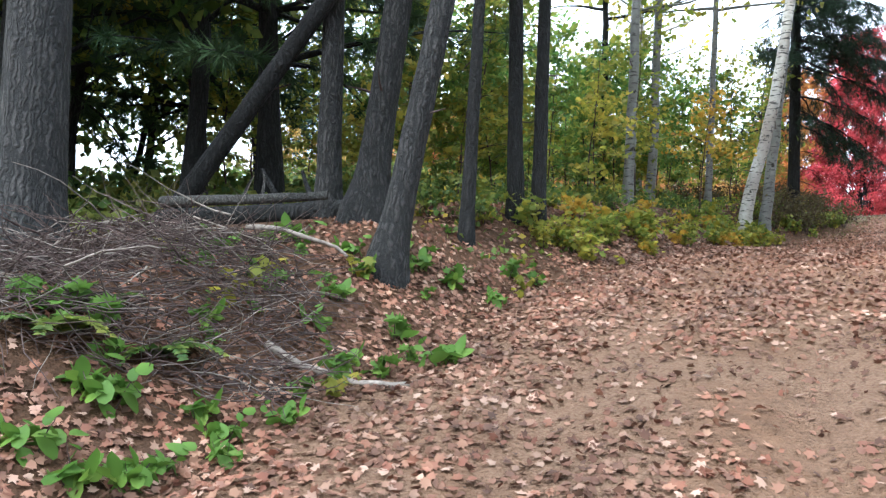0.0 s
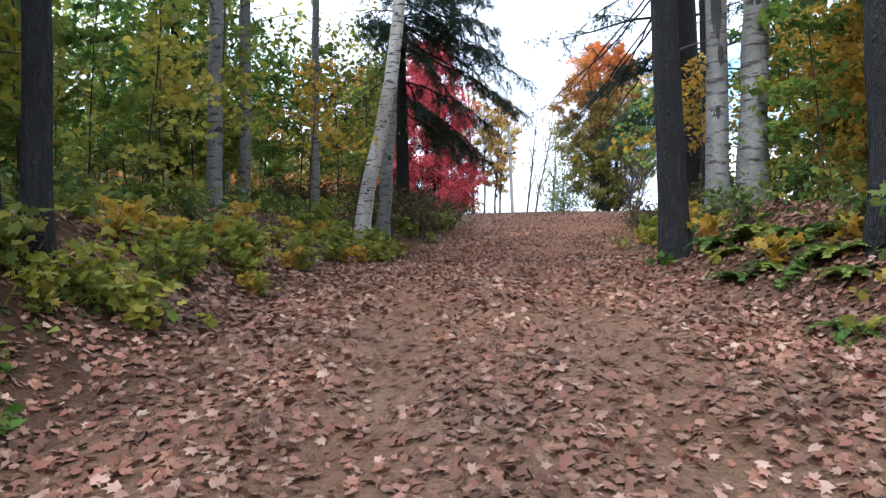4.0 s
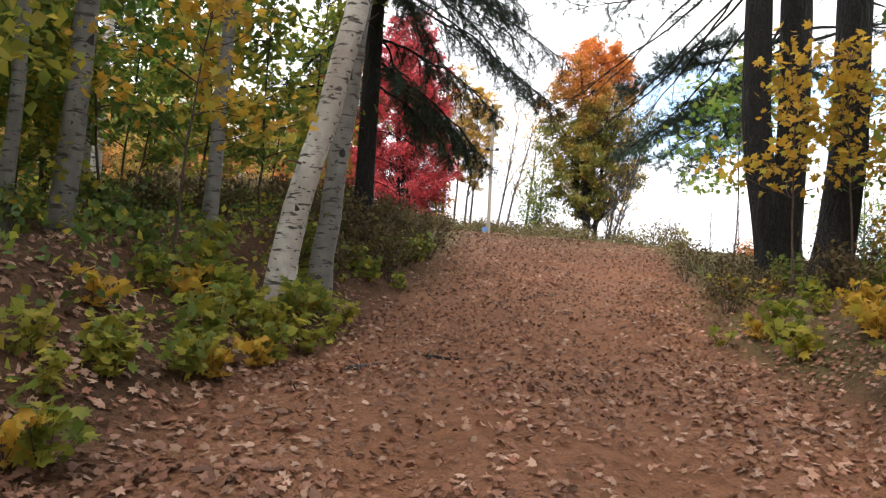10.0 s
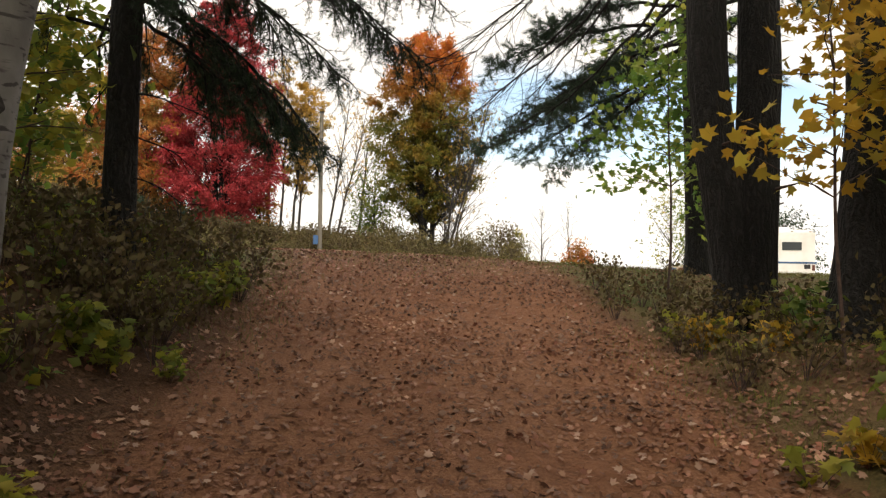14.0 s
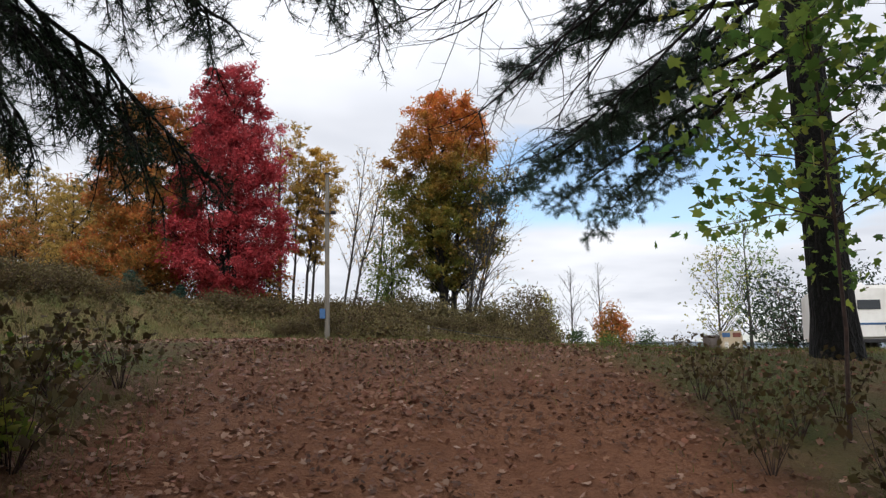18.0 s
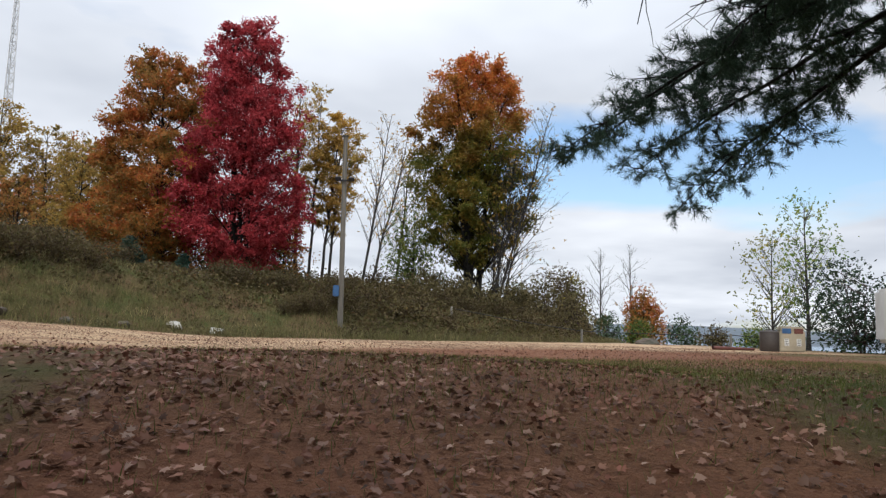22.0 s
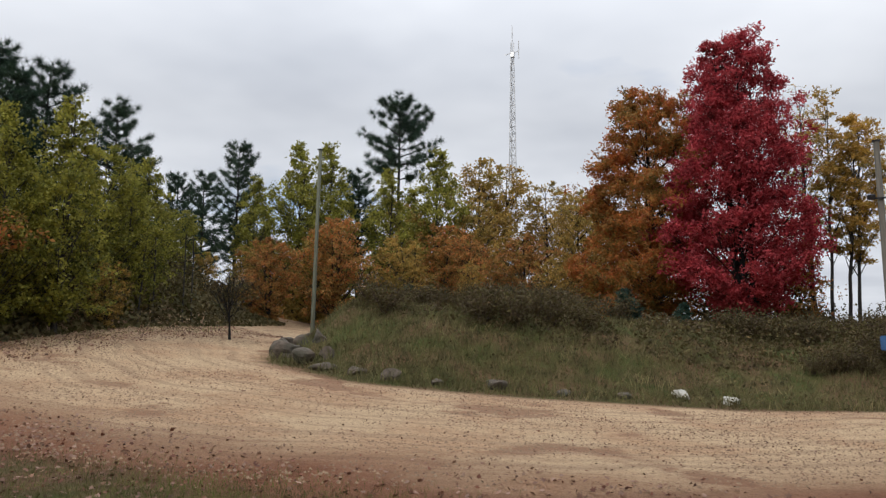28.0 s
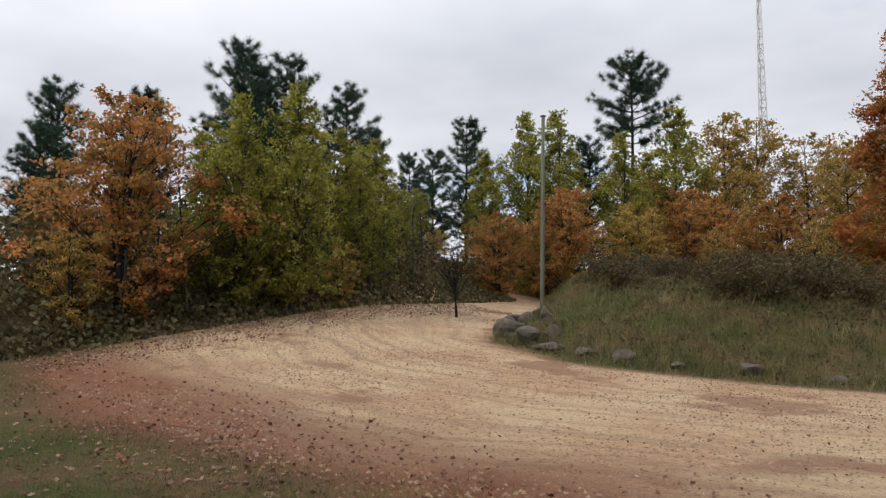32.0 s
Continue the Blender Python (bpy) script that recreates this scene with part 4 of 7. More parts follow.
def add_branch(ob, line, z, az, length, bark, rad=0.035, sag=-0.3, tilt=0.1, twigs=5, leaves=None, lmat=None, size=0.1, per=14, tv=MAPLE_V, tf=MAPLE_F, spread=0.22):
    p0 = np.array([np.interp(z, line[:, 2], line[:, i]) for i in range(3)])
    w = Tubes()
    b = bent(p0, (math.cos(az), math.sin(az), tilt), length, 8, sag, 0.07)
    w.add(b, np.linspace(rad, 0.006, 9), 6)
    pts = []
    for _ in range(twigs):
        j = rng.integers(3, 9)
        tw = bent(b[j], (b[j] - b[j - 1]) + rng.normal(size=3) * 0.16 * length / 4, length * rng.uniform(0.18, 0.4), 4, sag * 0.5, 0.14)
        w.add(tw, np.linspace(rad * 0.35, 0.004, 5), 4)
        pts += list(tw[1:])
    br = part_mesh("branch", w.mesh("branch", bark), ob)
    if leaves:
        pts = np.array(pts + list(b[4:]))
        pos = pts[rng.integers(0, len(pts), leaves)] + rng.normal(size=(leaves, 3)) * spread
        part_mesh("foliage", scatter_mesh("foliage", pos, size, lmat, tv, tf, up=0.8), br)
    return br


def needle_branch(ob, line, z, az, length, bark, nmat, rad=0.05, sag=-0.4, tilt=0.2, twigs=26, tuft=0.16, start=2, hang=-0.2, per=5, tv=TUFT_V, tf=TUFT_F):
    """A limb with side shoots that fork into short twigs clothed in needles."""
    p0 = np.array([np.interp(z, line[:, 2], line[:, i]) for i in range(3)])
    w = Tubes()
    b = bent(p0, (math.cos(az), math.sin(az), tilt), length, 9, sag, 0.07)
    w.add(b, np.linspace(rad, 0.008, 10), 6)
    pos, dirs = [], []
    for _ in range(max(4, twigs // 3)):
        j = rng.integers(start, 10)
        d = (b[j] - b[j - 1]) / np.linalg.norm(b[j] - b[j - 1])
        sd = np.cross(d, (0, 0, 1)) * rng.choice([-1, 1]) * rng.uniform(0.3, 1.1) + d * 0.8 + np.array([0, 0, hang * 0.6 + rng.normal() * 0.15])
        sb = bent(b[j], sd, min(1.3, length * rng.uniform(0.1, 0.3)), 5, hang, 0.16)
        w.add(sb, np.linspace(rad * 0.3, 0.004, 6), 4)
        for q in range(7):
            k = min(5, 1 + q * 5 // 6)
            tw = bent(sb[k], (sb[k] - sb[k - 1]) / np.linalg.norm(sb[k] - sb[k - 1]) + rng.normal(size=3) * 0.7 + np.array([0, 0, hang]), rng.uniform(0.14, 0.36), 3, hang * 0.6, 0.15)
            w.add(tw, [0.005, 0.004, 0.003, 0.002], 3)
            for _ in range(per):
                e = rng.integers(1, 4)
                pos.append(tw[e - 1] + (tw[e] - tw[e - 1]) * rng.uniform(0, 1))
                dirs.append((tw[e] - tw[e - 1]) / np.linalg.norm(tw[e] - tw[e - 1]) + rng.normal(size=3) * 0.35)
    pos, dirs = np.array(pos), np.array(dirs)
    yv = dirs / np.linalg.norm(dirs, axis=1)[:, None]
    xv = np.cross(yv, rng.normal(size=yv.shape))
    xv /= np.linalg.norm(xv, axis=1)[:, None]
    br = part_mesh("branch", w.mesh("branch", bark), ob)
    part_mesh("needles", scatter_mesh("needles", pos, tuft, nmat, tv, tf, np.stack([xv, yv, np.cross(xv, yv)], -1)), br)
    return br


def pine_bough(ob, line, z, end, rad=0.05, tuft=0.125, nmat=L_PINE, arch=0.45, hang=-0.08, tv=PTUFT_V, tf=PTUFT_F, first=5, twigs=2):
    """A limb from the trunk to the point end, with flat fans of shoots clothed in long needles."""
    p0 = np.array([np.interp(z, line[:, 2], line[:, i]) for i in range(3)])
    e = np.array(end) - np.array(ob.matrix_world.translation)
    n = 16
    t = np.linspace(0, 1, n)[:, None]
    m = (p0 + e) / 2 + np.array([0, 0, arch])
    b = p0 * (1 - t) ** 2 + 2 * m * t * (1 - t) + e * t**2 + np.cumsum(rng.normal(size=(n, 3)), axis=0) * 0.022
    w, pos, dirs = Tubes(), [], []
    w.add(b, np.linspace(rad, 0.007, n), 6)
    for j in range(first, n):
        d = (b[j] - b[j - 1]) / np.linalg.norm(b[j] - b[j - 1])
        for side in (-1, 1):
            sd = np.cross(d, (0, 0, 1)) * side * rng.uniform(0.6, 1.1) + d * rng.uniform(0.6, 1.1) + np.array([0, 0, rng.normal() * 0.22 + hang])
            sh = bent(b[j], sd, rng.uniform(0.35, 0.8) * (1.15 - 0.5 * j / n), 6, 0.1 if hang > -0.1 else -0.7, 0.12)
            w.add(sh, np.linspace(0.012, 0.004, 7), 4)
            for k in range(1, 7):
                for _ in range(twigs):
                    tw = bent(sh[k], (sh[k] - sh[k - 1]) * 6 + rng.normal(size=3) * 0.6 + np.array([0, 0, hang]), rng.uniform(0.1, 0.26), 2, 0.1, 0.1)
                    w.add(tw, [0.004, 0.003, 0.002], 3)
                    for q in (0.2, 0.5, 0.75, 1.0):
                        pos.append(tw[0] + (tw[2] - tw[0]) * q)
                        dirs.append(tw[2] - tw[0])
    pos, dirs = np.array(pos), np.array(dirs)
    yv = dirs / np.linalg.norm(dirs, axis=1)[:, None] + rng.normal(size=dirs.shape) * 0.25
    yv /= np.linalg.norm(yv, axis=1)[:, None]
    xv = np.cross(yv, rng.normal(size=yv.shape))
    xv /= np.linalg.norm(xv, axis=1)[:, None]
    br = part_mesh("branch", w.mesh("branch", M_BARK_DARK), ob)
    part_mesh("needles", scatter_mesh("needles", pos, tuft, nmat, tv, tf, np.stack([xv, yv, np.cross(xv, yv)], -1)), br)


def dead_limb(ob, line, z, end, rad=0.028):
    """A nearly bare drooping limb from the trunk to the point end, with long fine side twigs."""
    p0 = np.array([np.interp(z, line[:, 2], line[:, i]) for i in range(3)])
    e = np.array(end) - np.array(ob.matrix_world.translation)
    n = 14
    t = np.linspace(0, 1, n)[:, None]
    m = (p0 + e) / 2 + np.array([0, 0, -0.35])
    b = p0 * (1 - t) ** 2 + 2 * m * t * (1 - t) + e * t**2 + np.cumsum(rng.normal(size=(n, 3)), axis=0) * 0.025
    w = Tubes().add(b, np.linspace(rad, 0.006, n), 6)
    for j in range(4, n):
        d = (b[j] - b[j - 1]) / np.linalg.norm(b[j] - b[j - 1])
        for _ in range(3):
            tw = bent(b[j], d + rng.normal(size=3) * np.array([0.5, 0.5, 0.25]), rng.uniform(0.3, 1.0), 5, 0.05, 0.12)
            w.add(tw, np.linspace(0.006, 0.002, 6), 4)
            for k in (2, 3, 4):
                w.add(bent(tw[k], (tw[k] - tw[k - 1]) * 5 + rng.normal(size=3) * 0.5, rng.uniform(0.1, 0.35), 3, 0, 0.12), [0.003, 0.002, 0.002, 0.0015], 3)
    part_mesh("branch", w.mesh("branch", M_BARK_DARK), ob, "bare drooping limb")


# left of the lane at the start
SHADE = (5.2, 3.2, 520, L_FOREST)
lone_trunk(-7.12, 3.9, 11, 0.31, M_BARK, (-0.02, 0.0), label="thick grey furrowed tree trunk beside the brush pile", top=SHADE)
t_lean, ln_lean = lone_trunk(-4.8, 6.4, 9, 0.15, M_BARK, (0.145, 0.08), 0.02, 0.9, label="slim brown tree leaning out over the bank", top=(5.4, 2.6, 380, L_FOREST))
lone_trunk(-6.05, 7.6, 10, 0.20, M_BARK, (0.09, 0.05), 0.02, 1.3, label="brown tree trunk with spreading roots on the bank", top=SHADE)
lone_trunk(-6.95, 7.9, 10, 0.17, M_BARK, (-0.02, 0.0), 0.015, 0.6, label="straight grey tree trunk on the bank", top=SHADE)
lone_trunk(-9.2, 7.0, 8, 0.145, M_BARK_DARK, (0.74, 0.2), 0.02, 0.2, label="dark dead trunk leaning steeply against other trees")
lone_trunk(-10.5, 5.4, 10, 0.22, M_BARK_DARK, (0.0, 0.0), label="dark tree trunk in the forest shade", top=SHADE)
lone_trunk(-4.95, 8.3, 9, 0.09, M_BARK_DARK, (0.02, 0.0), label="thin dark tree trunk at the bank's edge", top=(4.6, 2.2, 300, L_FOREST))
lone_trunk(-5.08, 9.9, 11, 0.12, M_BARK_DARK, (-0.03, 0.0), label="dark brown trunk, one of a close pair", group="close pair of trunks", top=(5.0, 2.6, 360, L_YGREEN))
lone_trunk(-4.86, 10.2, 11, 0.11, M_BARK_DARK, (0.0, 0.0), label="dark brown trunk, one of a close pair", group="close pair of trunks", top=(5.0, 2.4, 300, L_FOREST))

# white birches on the left bank
b_main, ln_main = lone_trunk(-3.76, 19.4, 12, 0.15, M_BIRCH, (0.157, 0.035), 0.012, 0.35, name="birch_tree", label="white birch leaning over the lane, dark dashes on its bark", top=(6.4, 3.0, 600, L_YGREEN), sway=([0, 0.9, 2.2, 3.6, 7, 12], [0, -0.03, 0.1, 0.15, 0.05, 0]))
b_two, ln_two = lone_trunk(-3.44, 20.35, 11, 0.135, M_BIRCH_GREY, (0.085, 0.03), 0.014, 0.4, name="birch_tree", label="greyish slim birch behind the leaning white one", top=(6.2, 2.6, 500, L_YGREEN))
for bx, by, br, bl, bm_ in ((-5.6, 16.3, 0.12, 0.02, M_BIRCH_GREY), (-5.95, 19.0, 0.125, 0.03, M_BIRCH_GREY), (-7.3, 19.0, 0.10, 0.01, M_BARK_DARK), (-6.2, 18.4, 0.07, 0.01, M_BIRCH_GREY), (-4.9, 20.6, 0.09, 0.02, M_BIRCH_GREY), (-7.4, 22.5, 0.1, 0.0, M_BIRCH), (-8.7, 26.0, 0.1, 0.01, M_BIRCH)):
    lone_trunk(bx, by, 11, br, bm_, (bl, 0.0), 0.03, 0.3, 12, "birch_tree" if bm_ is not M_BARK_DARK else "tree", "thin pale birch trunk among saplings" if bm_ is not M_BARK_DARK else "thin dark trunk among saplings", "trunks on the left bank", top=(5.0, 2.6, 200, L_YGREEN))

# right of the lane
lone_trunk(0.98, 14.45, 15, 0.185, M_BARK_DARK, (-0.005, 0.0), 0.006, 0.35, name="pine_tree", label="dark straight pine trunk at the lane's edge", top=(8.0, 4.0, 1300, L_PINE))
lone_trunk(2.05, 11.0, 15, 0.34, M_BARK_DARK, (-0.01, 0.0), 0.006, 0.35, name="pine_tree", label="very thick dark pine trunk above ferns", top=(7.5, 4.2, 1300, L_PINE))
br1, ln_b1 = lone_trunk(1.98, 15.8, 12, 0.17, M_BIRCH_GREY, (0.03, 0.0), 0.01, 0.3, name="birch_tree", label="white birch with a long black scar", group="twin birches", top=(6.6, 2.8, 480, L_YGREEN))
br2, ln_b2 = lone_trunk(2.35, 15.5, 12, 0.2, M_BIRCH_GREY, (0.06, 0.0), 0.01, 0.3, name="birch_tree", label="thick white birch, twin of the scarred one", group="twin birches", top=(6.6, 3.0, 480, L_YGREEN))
for z, w_, h_, a in ((3.05, 0.5, 0.5, -1.9), (3.55, 0.62, 0.42, -1.7), (2.35, 0.3, 0.16, -1.5), (1.5, 0.35, 0.1, -1.8)):
    p = np.array([np.interp(z, ln_b1[:, 2], ln_b1[:, i]) for i in range(3)])
    rr = 0.17 * (1 - 0.45 * z / 12) * 1.03
    aa = np.linspace(a - w_, a + w_, 9)
    edge = h_ * np.abs(np.cos(np.linspace(-1.5, 1.5, 9))) ** 0.6 * rng.uniform(0.7, 1.2, 9)
    upper = np.stack([p[0] + rr * np.cos(aa), p[1] + rr * np.sin(aa), z + edge], -1)
    lower = upper - np.array([0, 0, 1.0]) * (2 * edge)[:, None]
    part_mesh("bark_scar", quick_mesh("bark_scar", np.concatenate([upper, lower]), [(i, i + 1, 10 + i, 9 + i) for i in range(8)], M_SCAR), br1, "long black bark scar")
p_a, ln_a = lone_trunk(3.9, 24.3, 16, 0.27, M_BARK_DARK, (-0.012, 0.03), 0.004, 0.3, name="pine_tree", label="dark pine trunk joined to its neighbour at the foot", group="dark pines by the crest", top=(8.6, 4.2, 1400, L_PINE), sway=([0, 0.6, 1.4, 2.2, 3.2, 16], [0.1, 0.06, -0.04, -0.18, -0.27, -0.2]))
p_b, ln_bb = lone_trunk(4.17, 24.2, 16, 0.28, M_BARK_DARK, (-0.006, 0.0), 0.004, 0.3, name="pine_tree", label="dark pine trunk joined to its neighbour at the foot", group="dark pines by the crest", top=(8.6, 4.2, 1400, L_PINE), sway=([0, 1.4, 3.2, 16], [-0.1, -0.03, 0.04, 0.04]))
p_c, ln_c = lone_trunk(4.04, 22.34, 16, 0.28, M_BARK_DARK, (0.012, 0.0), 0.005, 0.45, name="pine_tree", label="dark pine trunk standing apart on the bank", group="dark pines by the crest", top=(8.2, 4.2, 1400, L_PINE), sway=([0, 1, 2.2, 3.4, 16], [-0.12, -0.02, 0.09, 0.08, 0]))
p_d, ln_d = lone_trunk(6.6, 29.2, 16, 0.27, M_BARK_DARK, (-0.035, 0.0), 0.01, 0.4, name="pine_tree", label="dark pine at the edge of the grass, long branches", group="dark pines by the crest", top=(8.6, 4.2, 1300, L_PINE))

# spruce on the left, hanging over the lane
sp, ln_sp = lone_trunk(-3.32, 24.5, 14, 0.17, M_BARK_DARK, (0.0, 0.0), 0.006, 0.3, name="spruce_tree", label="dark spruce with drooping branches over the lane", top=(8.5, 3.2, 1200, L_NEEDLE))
for k in range(9):
    needle_branch(sp, ln_sp, 2.8 + k * 0.6, rng.uniform(-1.9, 1.0), rng.uniform(1.1, 1.9), M_BARK_DARK, L_NEEDLE, 0.024, -0.9, 0.3, 22, 0.085, hang=-0.6, per=8)
for k in range(16):
    needle_branch(sp, ln_sp, 2.4 + k * 0.42, rng.uniform(1.5, 4.4), rng.uniform(1.5, 2.7), M_BARK_DARK, L_NEEDLE, 0.024, -0.9, 0.2, 14, 0.09, hang=-0.5, per=7)
# drooping boughs over the lane
for z, ex, ey, ez in ((2.9, -1.3, 24.7, 4.3), (3.1, -1.6, 25.2, 4.45), (3.0, -1.05, 25.5, 4.45), (3.5, -1.0, 24.9, 5.1), (2.6, -2.0, 24.3, 4.2), (4.4, -0.3, 25.3, 5.6), (4.6, -0.1, 25.0, 5.5), (5.0, -0.6, 25.6, 6.0), (5.2, 0.2, 25.4, 6.3), (5.0, -0.5, 24.6, 6.2), (4.6, -1.5, 25.8, 5.6), (5.6, -1.2, 23.9, 6.6), (6.2, -0.6, 25.2, 7.2), (3.6, -2.4, 25.6, 4.8)):
    pine_bough(sp, ln_sp, z, (ex, ey, ez), 0.028, 0.075, L_NEEDLE, 0.3, -0.45, TUFT_V, TUFT_F, 5, 2)
# full boughs higher up the crown
for k in range(22):
    z, a, ln_ = 4.6 + 0.2 * k, -1.7 + 0.9 * (k * 5 % 11) / 2.6, 2.7 - 0.045 * k
    pine_bough(sp, ln_sp, z, (-3.32 + ln_ * math.cos(a), 24.5 + ln_ * math.sin(a), sp.matrix_world.translation.z + z - 0.5), 0.028, 0.085, L_NEEDLE, 0.3, -0.45, TUFT_V, TUFT_F, 3, 3)
# thin dead twigs on the lower trunk
for k in range(14):
    add_branch(sp, ln_sp, 0.9 + 0.22 * k, rng.uniform(0, 6.283), rng.uniform(0.6, 1.3), M_BARK_DARK, 0.012, -0.4, 0.0, 5)

# pine branches reaching over the lane from the right
for z, az, ln_, tw in ((4.6, 0.9, 4.2, 40), (5.6, 0.2, 4, 36), (5.2, -0.6, 3.6, 26)):
    needle_branch(p_d, ln_d, z, az, ln_, M_BARK_DARK, L_PINE, 0.05, -0.28, 0.28, tw, 0.13, 4, per=6, tv=PTUFT_V, tf=PTUFT_F)
for z, ex, ey, ez in ((4.6, 3.9, 35.7, 6.55), (4.8, 4.7, 35.9, 6.6), (4.4, 5.3, 35.6, 6.2), (4.2, 6.3, 36.0, 5.75), (5.2, 5.6, 35.3, 7.1), (4.7, 7.2, 36.2, 6.3), (5.6, 6.4, 36.2, 7.4), (6.0, 7.6, 35.6, 7.6), (5.0, 3.2, 31.5, 7.3), (5.4, 3.9, 30.6, 7.9), (4.6, 4.6, 31.8, 6.8)):
    pine_bough(p_d, ln_d, z, (ex, ey, ez))
for z, ex, ey, ez in ((5.6, 1.2, 26.6, 5.25), (5.9, 1.7, 27.3, 5.4), (6.3, 0.7, 26.2, 5.8), (5.0, 1.9, 26.3, 4.9), (6.0, 2.3, 27.8, 5.5), (6.6, 1.0, 27.2, 6.2)):
    dead_limb(p_a, ln_a, z, (ex, ey, ez))
for z, az, ln_ in ((5.5, 2.6, 4), (6.3, 2.2, 4.2), (4.6, 1.2, 2.6), (5.5, 0.4, 3)):
    needle_branch(p_b, ln_bb, z, az, ln_, M_BARK_DARK, L_PINE, 0.045, -0.3, 0.25, 40, 0.11, 3, per=4, tv=PTUFT_V, tf=PTUFT_F)
# ivy-like maple shoots clothe the lower trunk of the last pine
for z in (1.2, 1.9, 2.6, 3.3, 4.0):
    add_branch(p_d, ln_d, z, rng.uniform(2.2, 4.2), 1.1, M_TWIG, 0.012, -0.3, 0.3, 6, 60, L_GREEN, 0.13)

# ---- beyond the lot ----
def put_tree(name, x, y, top_z, label, group="", **kw):
    return stand(name, broadleaf(top_z - ground_z(x, y), **kw), x, y, label, "tree", group)


def put_crowned(name, x, y, top_z, label, group="", **kw):
    return stand(name, crowned(top_z - ground_z(x, y), **kw), x, y, label, "tree", group, rng.uniform(0, 360))


def put_boughed(name, x, y, top_z, label, group="", turn=None, **kw):
    return stand(name, boughed(top_z - ground_z(x, y), **kw), x, y, label, "tree", group, rng.uniform(0, 360) if turn is None else turn)


put_boughed("red_maple", -5.0, 83.5, 27.3, "tall crimson maple on the mound", r=0.3, crown=4.7, base=0.1, boughs=150, sprays=9, per=46, leaf=0.19, lmat=L_RED, bark=M_BARK_DARK, stems=3, size=1.15, flat=0.8, lump=0.12, up=0.5)
put_boughed("orange_maple", -11.6, 87.6, 25.3, "broad orange maple behind the crimson one", r=0.3, crown=6.0, base=0.06, boughs=150, sprays=9, per=46, leaf=0.2, lmat=L_ORANGE, bark=M_BARK, stems=2, size=1.3, flat=0.7, up=0.6)
put_boughed("sugar_maple", 13.1, 83, 25.9, "large maple turning from green to orange at the top", r=0.36, crown=5.0, base=0.2, boughs=140, sprays=9, per=46, leaf=0.19, lmat=L_MIXED, bark=M_BARK_DARK, stems=4, env=maple_dome, size=1.15, splay=0.07, rise=1.0, flat=0.8, up=0.5)
put_tree("bare_tree", 14.6, 81.8, 20.6, "nearly leafless tree with fine upright twigs", r=0.12, crown=4.4, base=0.12, leaves=900, leaf=0.14, lmat=L_GOLD, bark=M_BARK_GREY, limbs=170, stems=5, rise=1.3, lean=(0.2, -0.02))
for gx, gy, gt, gl, gn in ((-0.5, 90.5, 25.4, -0.03, 3), (0.5, 90.5, 24.4, 0.01, 22), (1.4, 90.5, 22.6, 0.08, 24), (2.1, 91.2, 22.8, 0.05, 22), (-0.9, 92, 22.6, -0.02, 7), (4.9, 93.3, 24.2, 0.13, 2), (5.7, 93.3, 22.4, 0.2, 3), (8.2, 95, 22.5, 0.1, 2)):
    put_boughed("thin_tree", gx, gy, gt, "slender grey tree with sparse gold leaves", "slender trees on the mound", 0.0, r=0.15, crown=2.3, base=0.36, boughs=34, sprays=5, per=gn, leaf=0.2, lmat=L_GOLD, bark=M_BARK_GREY, env=upper_fan, size=0.9, lean=(gl, 0), rise=1.5)
put_crowned("small_tree", 8.9, 87, 14.6, "small blue-green tree below the large maple", "", r=0.1, crown=2.4, base=0.15, clumps=90, per=34, leaf=0.2, lmat=L_FOREST, bark=M_BARK_DARK)
put_boughed("small_tree", -1.6, 85.5, 12.2, "small gold-leaved tree below the crimson maple", r=0.07, crown=1.7, base=0.1, boughs=30, sprays=6, per=14, leaf=0.2, lmat=L_ORANGE, bark=M_BARK_DARK)
for bx, by, bt in ((18.2, 80.5, 8.2), (21.0, 84, 8.6), (23.2, 88, 8.2), (24.5, 92, 9.0), (20.5, 79, 6.2)):
    put_crowned("bushy_tree", bx, by, bt, "low green-brown bush at the end of the mound", "bushes at the end of the mound", r=0.05, crown=1.9, base=0.02, clumps=60, per=20, leaf=0.17, lmat=L_SHRUB if by > 83 else L_MOUND, bark=M_TWIG, stems=3)
for bx, by, bh in ((10, 84, 2.8), (13, 86, 3.0), (15.5, 80, 2.6), (16, 88, 3.0), (11, 78, 2.2), (6, 88, 2.6), (3, 86, 2.2), (-1, 87, 2.2), (19, 86, 2.6), (8, 82, 2.0), (-4.5, 86, 3.0), (-7, 87, 2.6), (-2.5, 85.5, 2.6)):
    put_crowned("bushy_tree", bx, by, ground_z(bx, by) + bh, "low brown-green thicket under the maples", "thickets under the maples", r=0.05, crown=1.9, base=0.02, clumps=80, per=26, leaf=0.2, lmat=L_SHRUB if by > 85 else L_MOUND, bark=M_TWIG, stems=3)
# beyond, towards the lake
put_crowned("small_tree", 31.0, 109, 9.6, "small yellow-green tree near the lake shore", "", r=0.08, crown=2.1, base=0.03, clumps=80, per=34, leaf=0.28, lmat=L_YGREEN, bark=M_TWIG, env=spire)
put_tree("dead_tree", 35.7, 112, 14.2, "leafless grey tree near the lake shore", "leafless trees by the lake", r=0.14, crown=3.4, base=0.2, leaves=0, bark=M_BARK_GREY, limbs=30, rise=1.2)
put_tree("dead_tree", 38.6, 109.5, 14.6, "leafless grey tree near the lake shore", "leafless trees by the lake", r=0.14, crown=3.0, base=0.2, leaves=0, bark=M_BARK_GREY, limbs=30, rise=1.4)
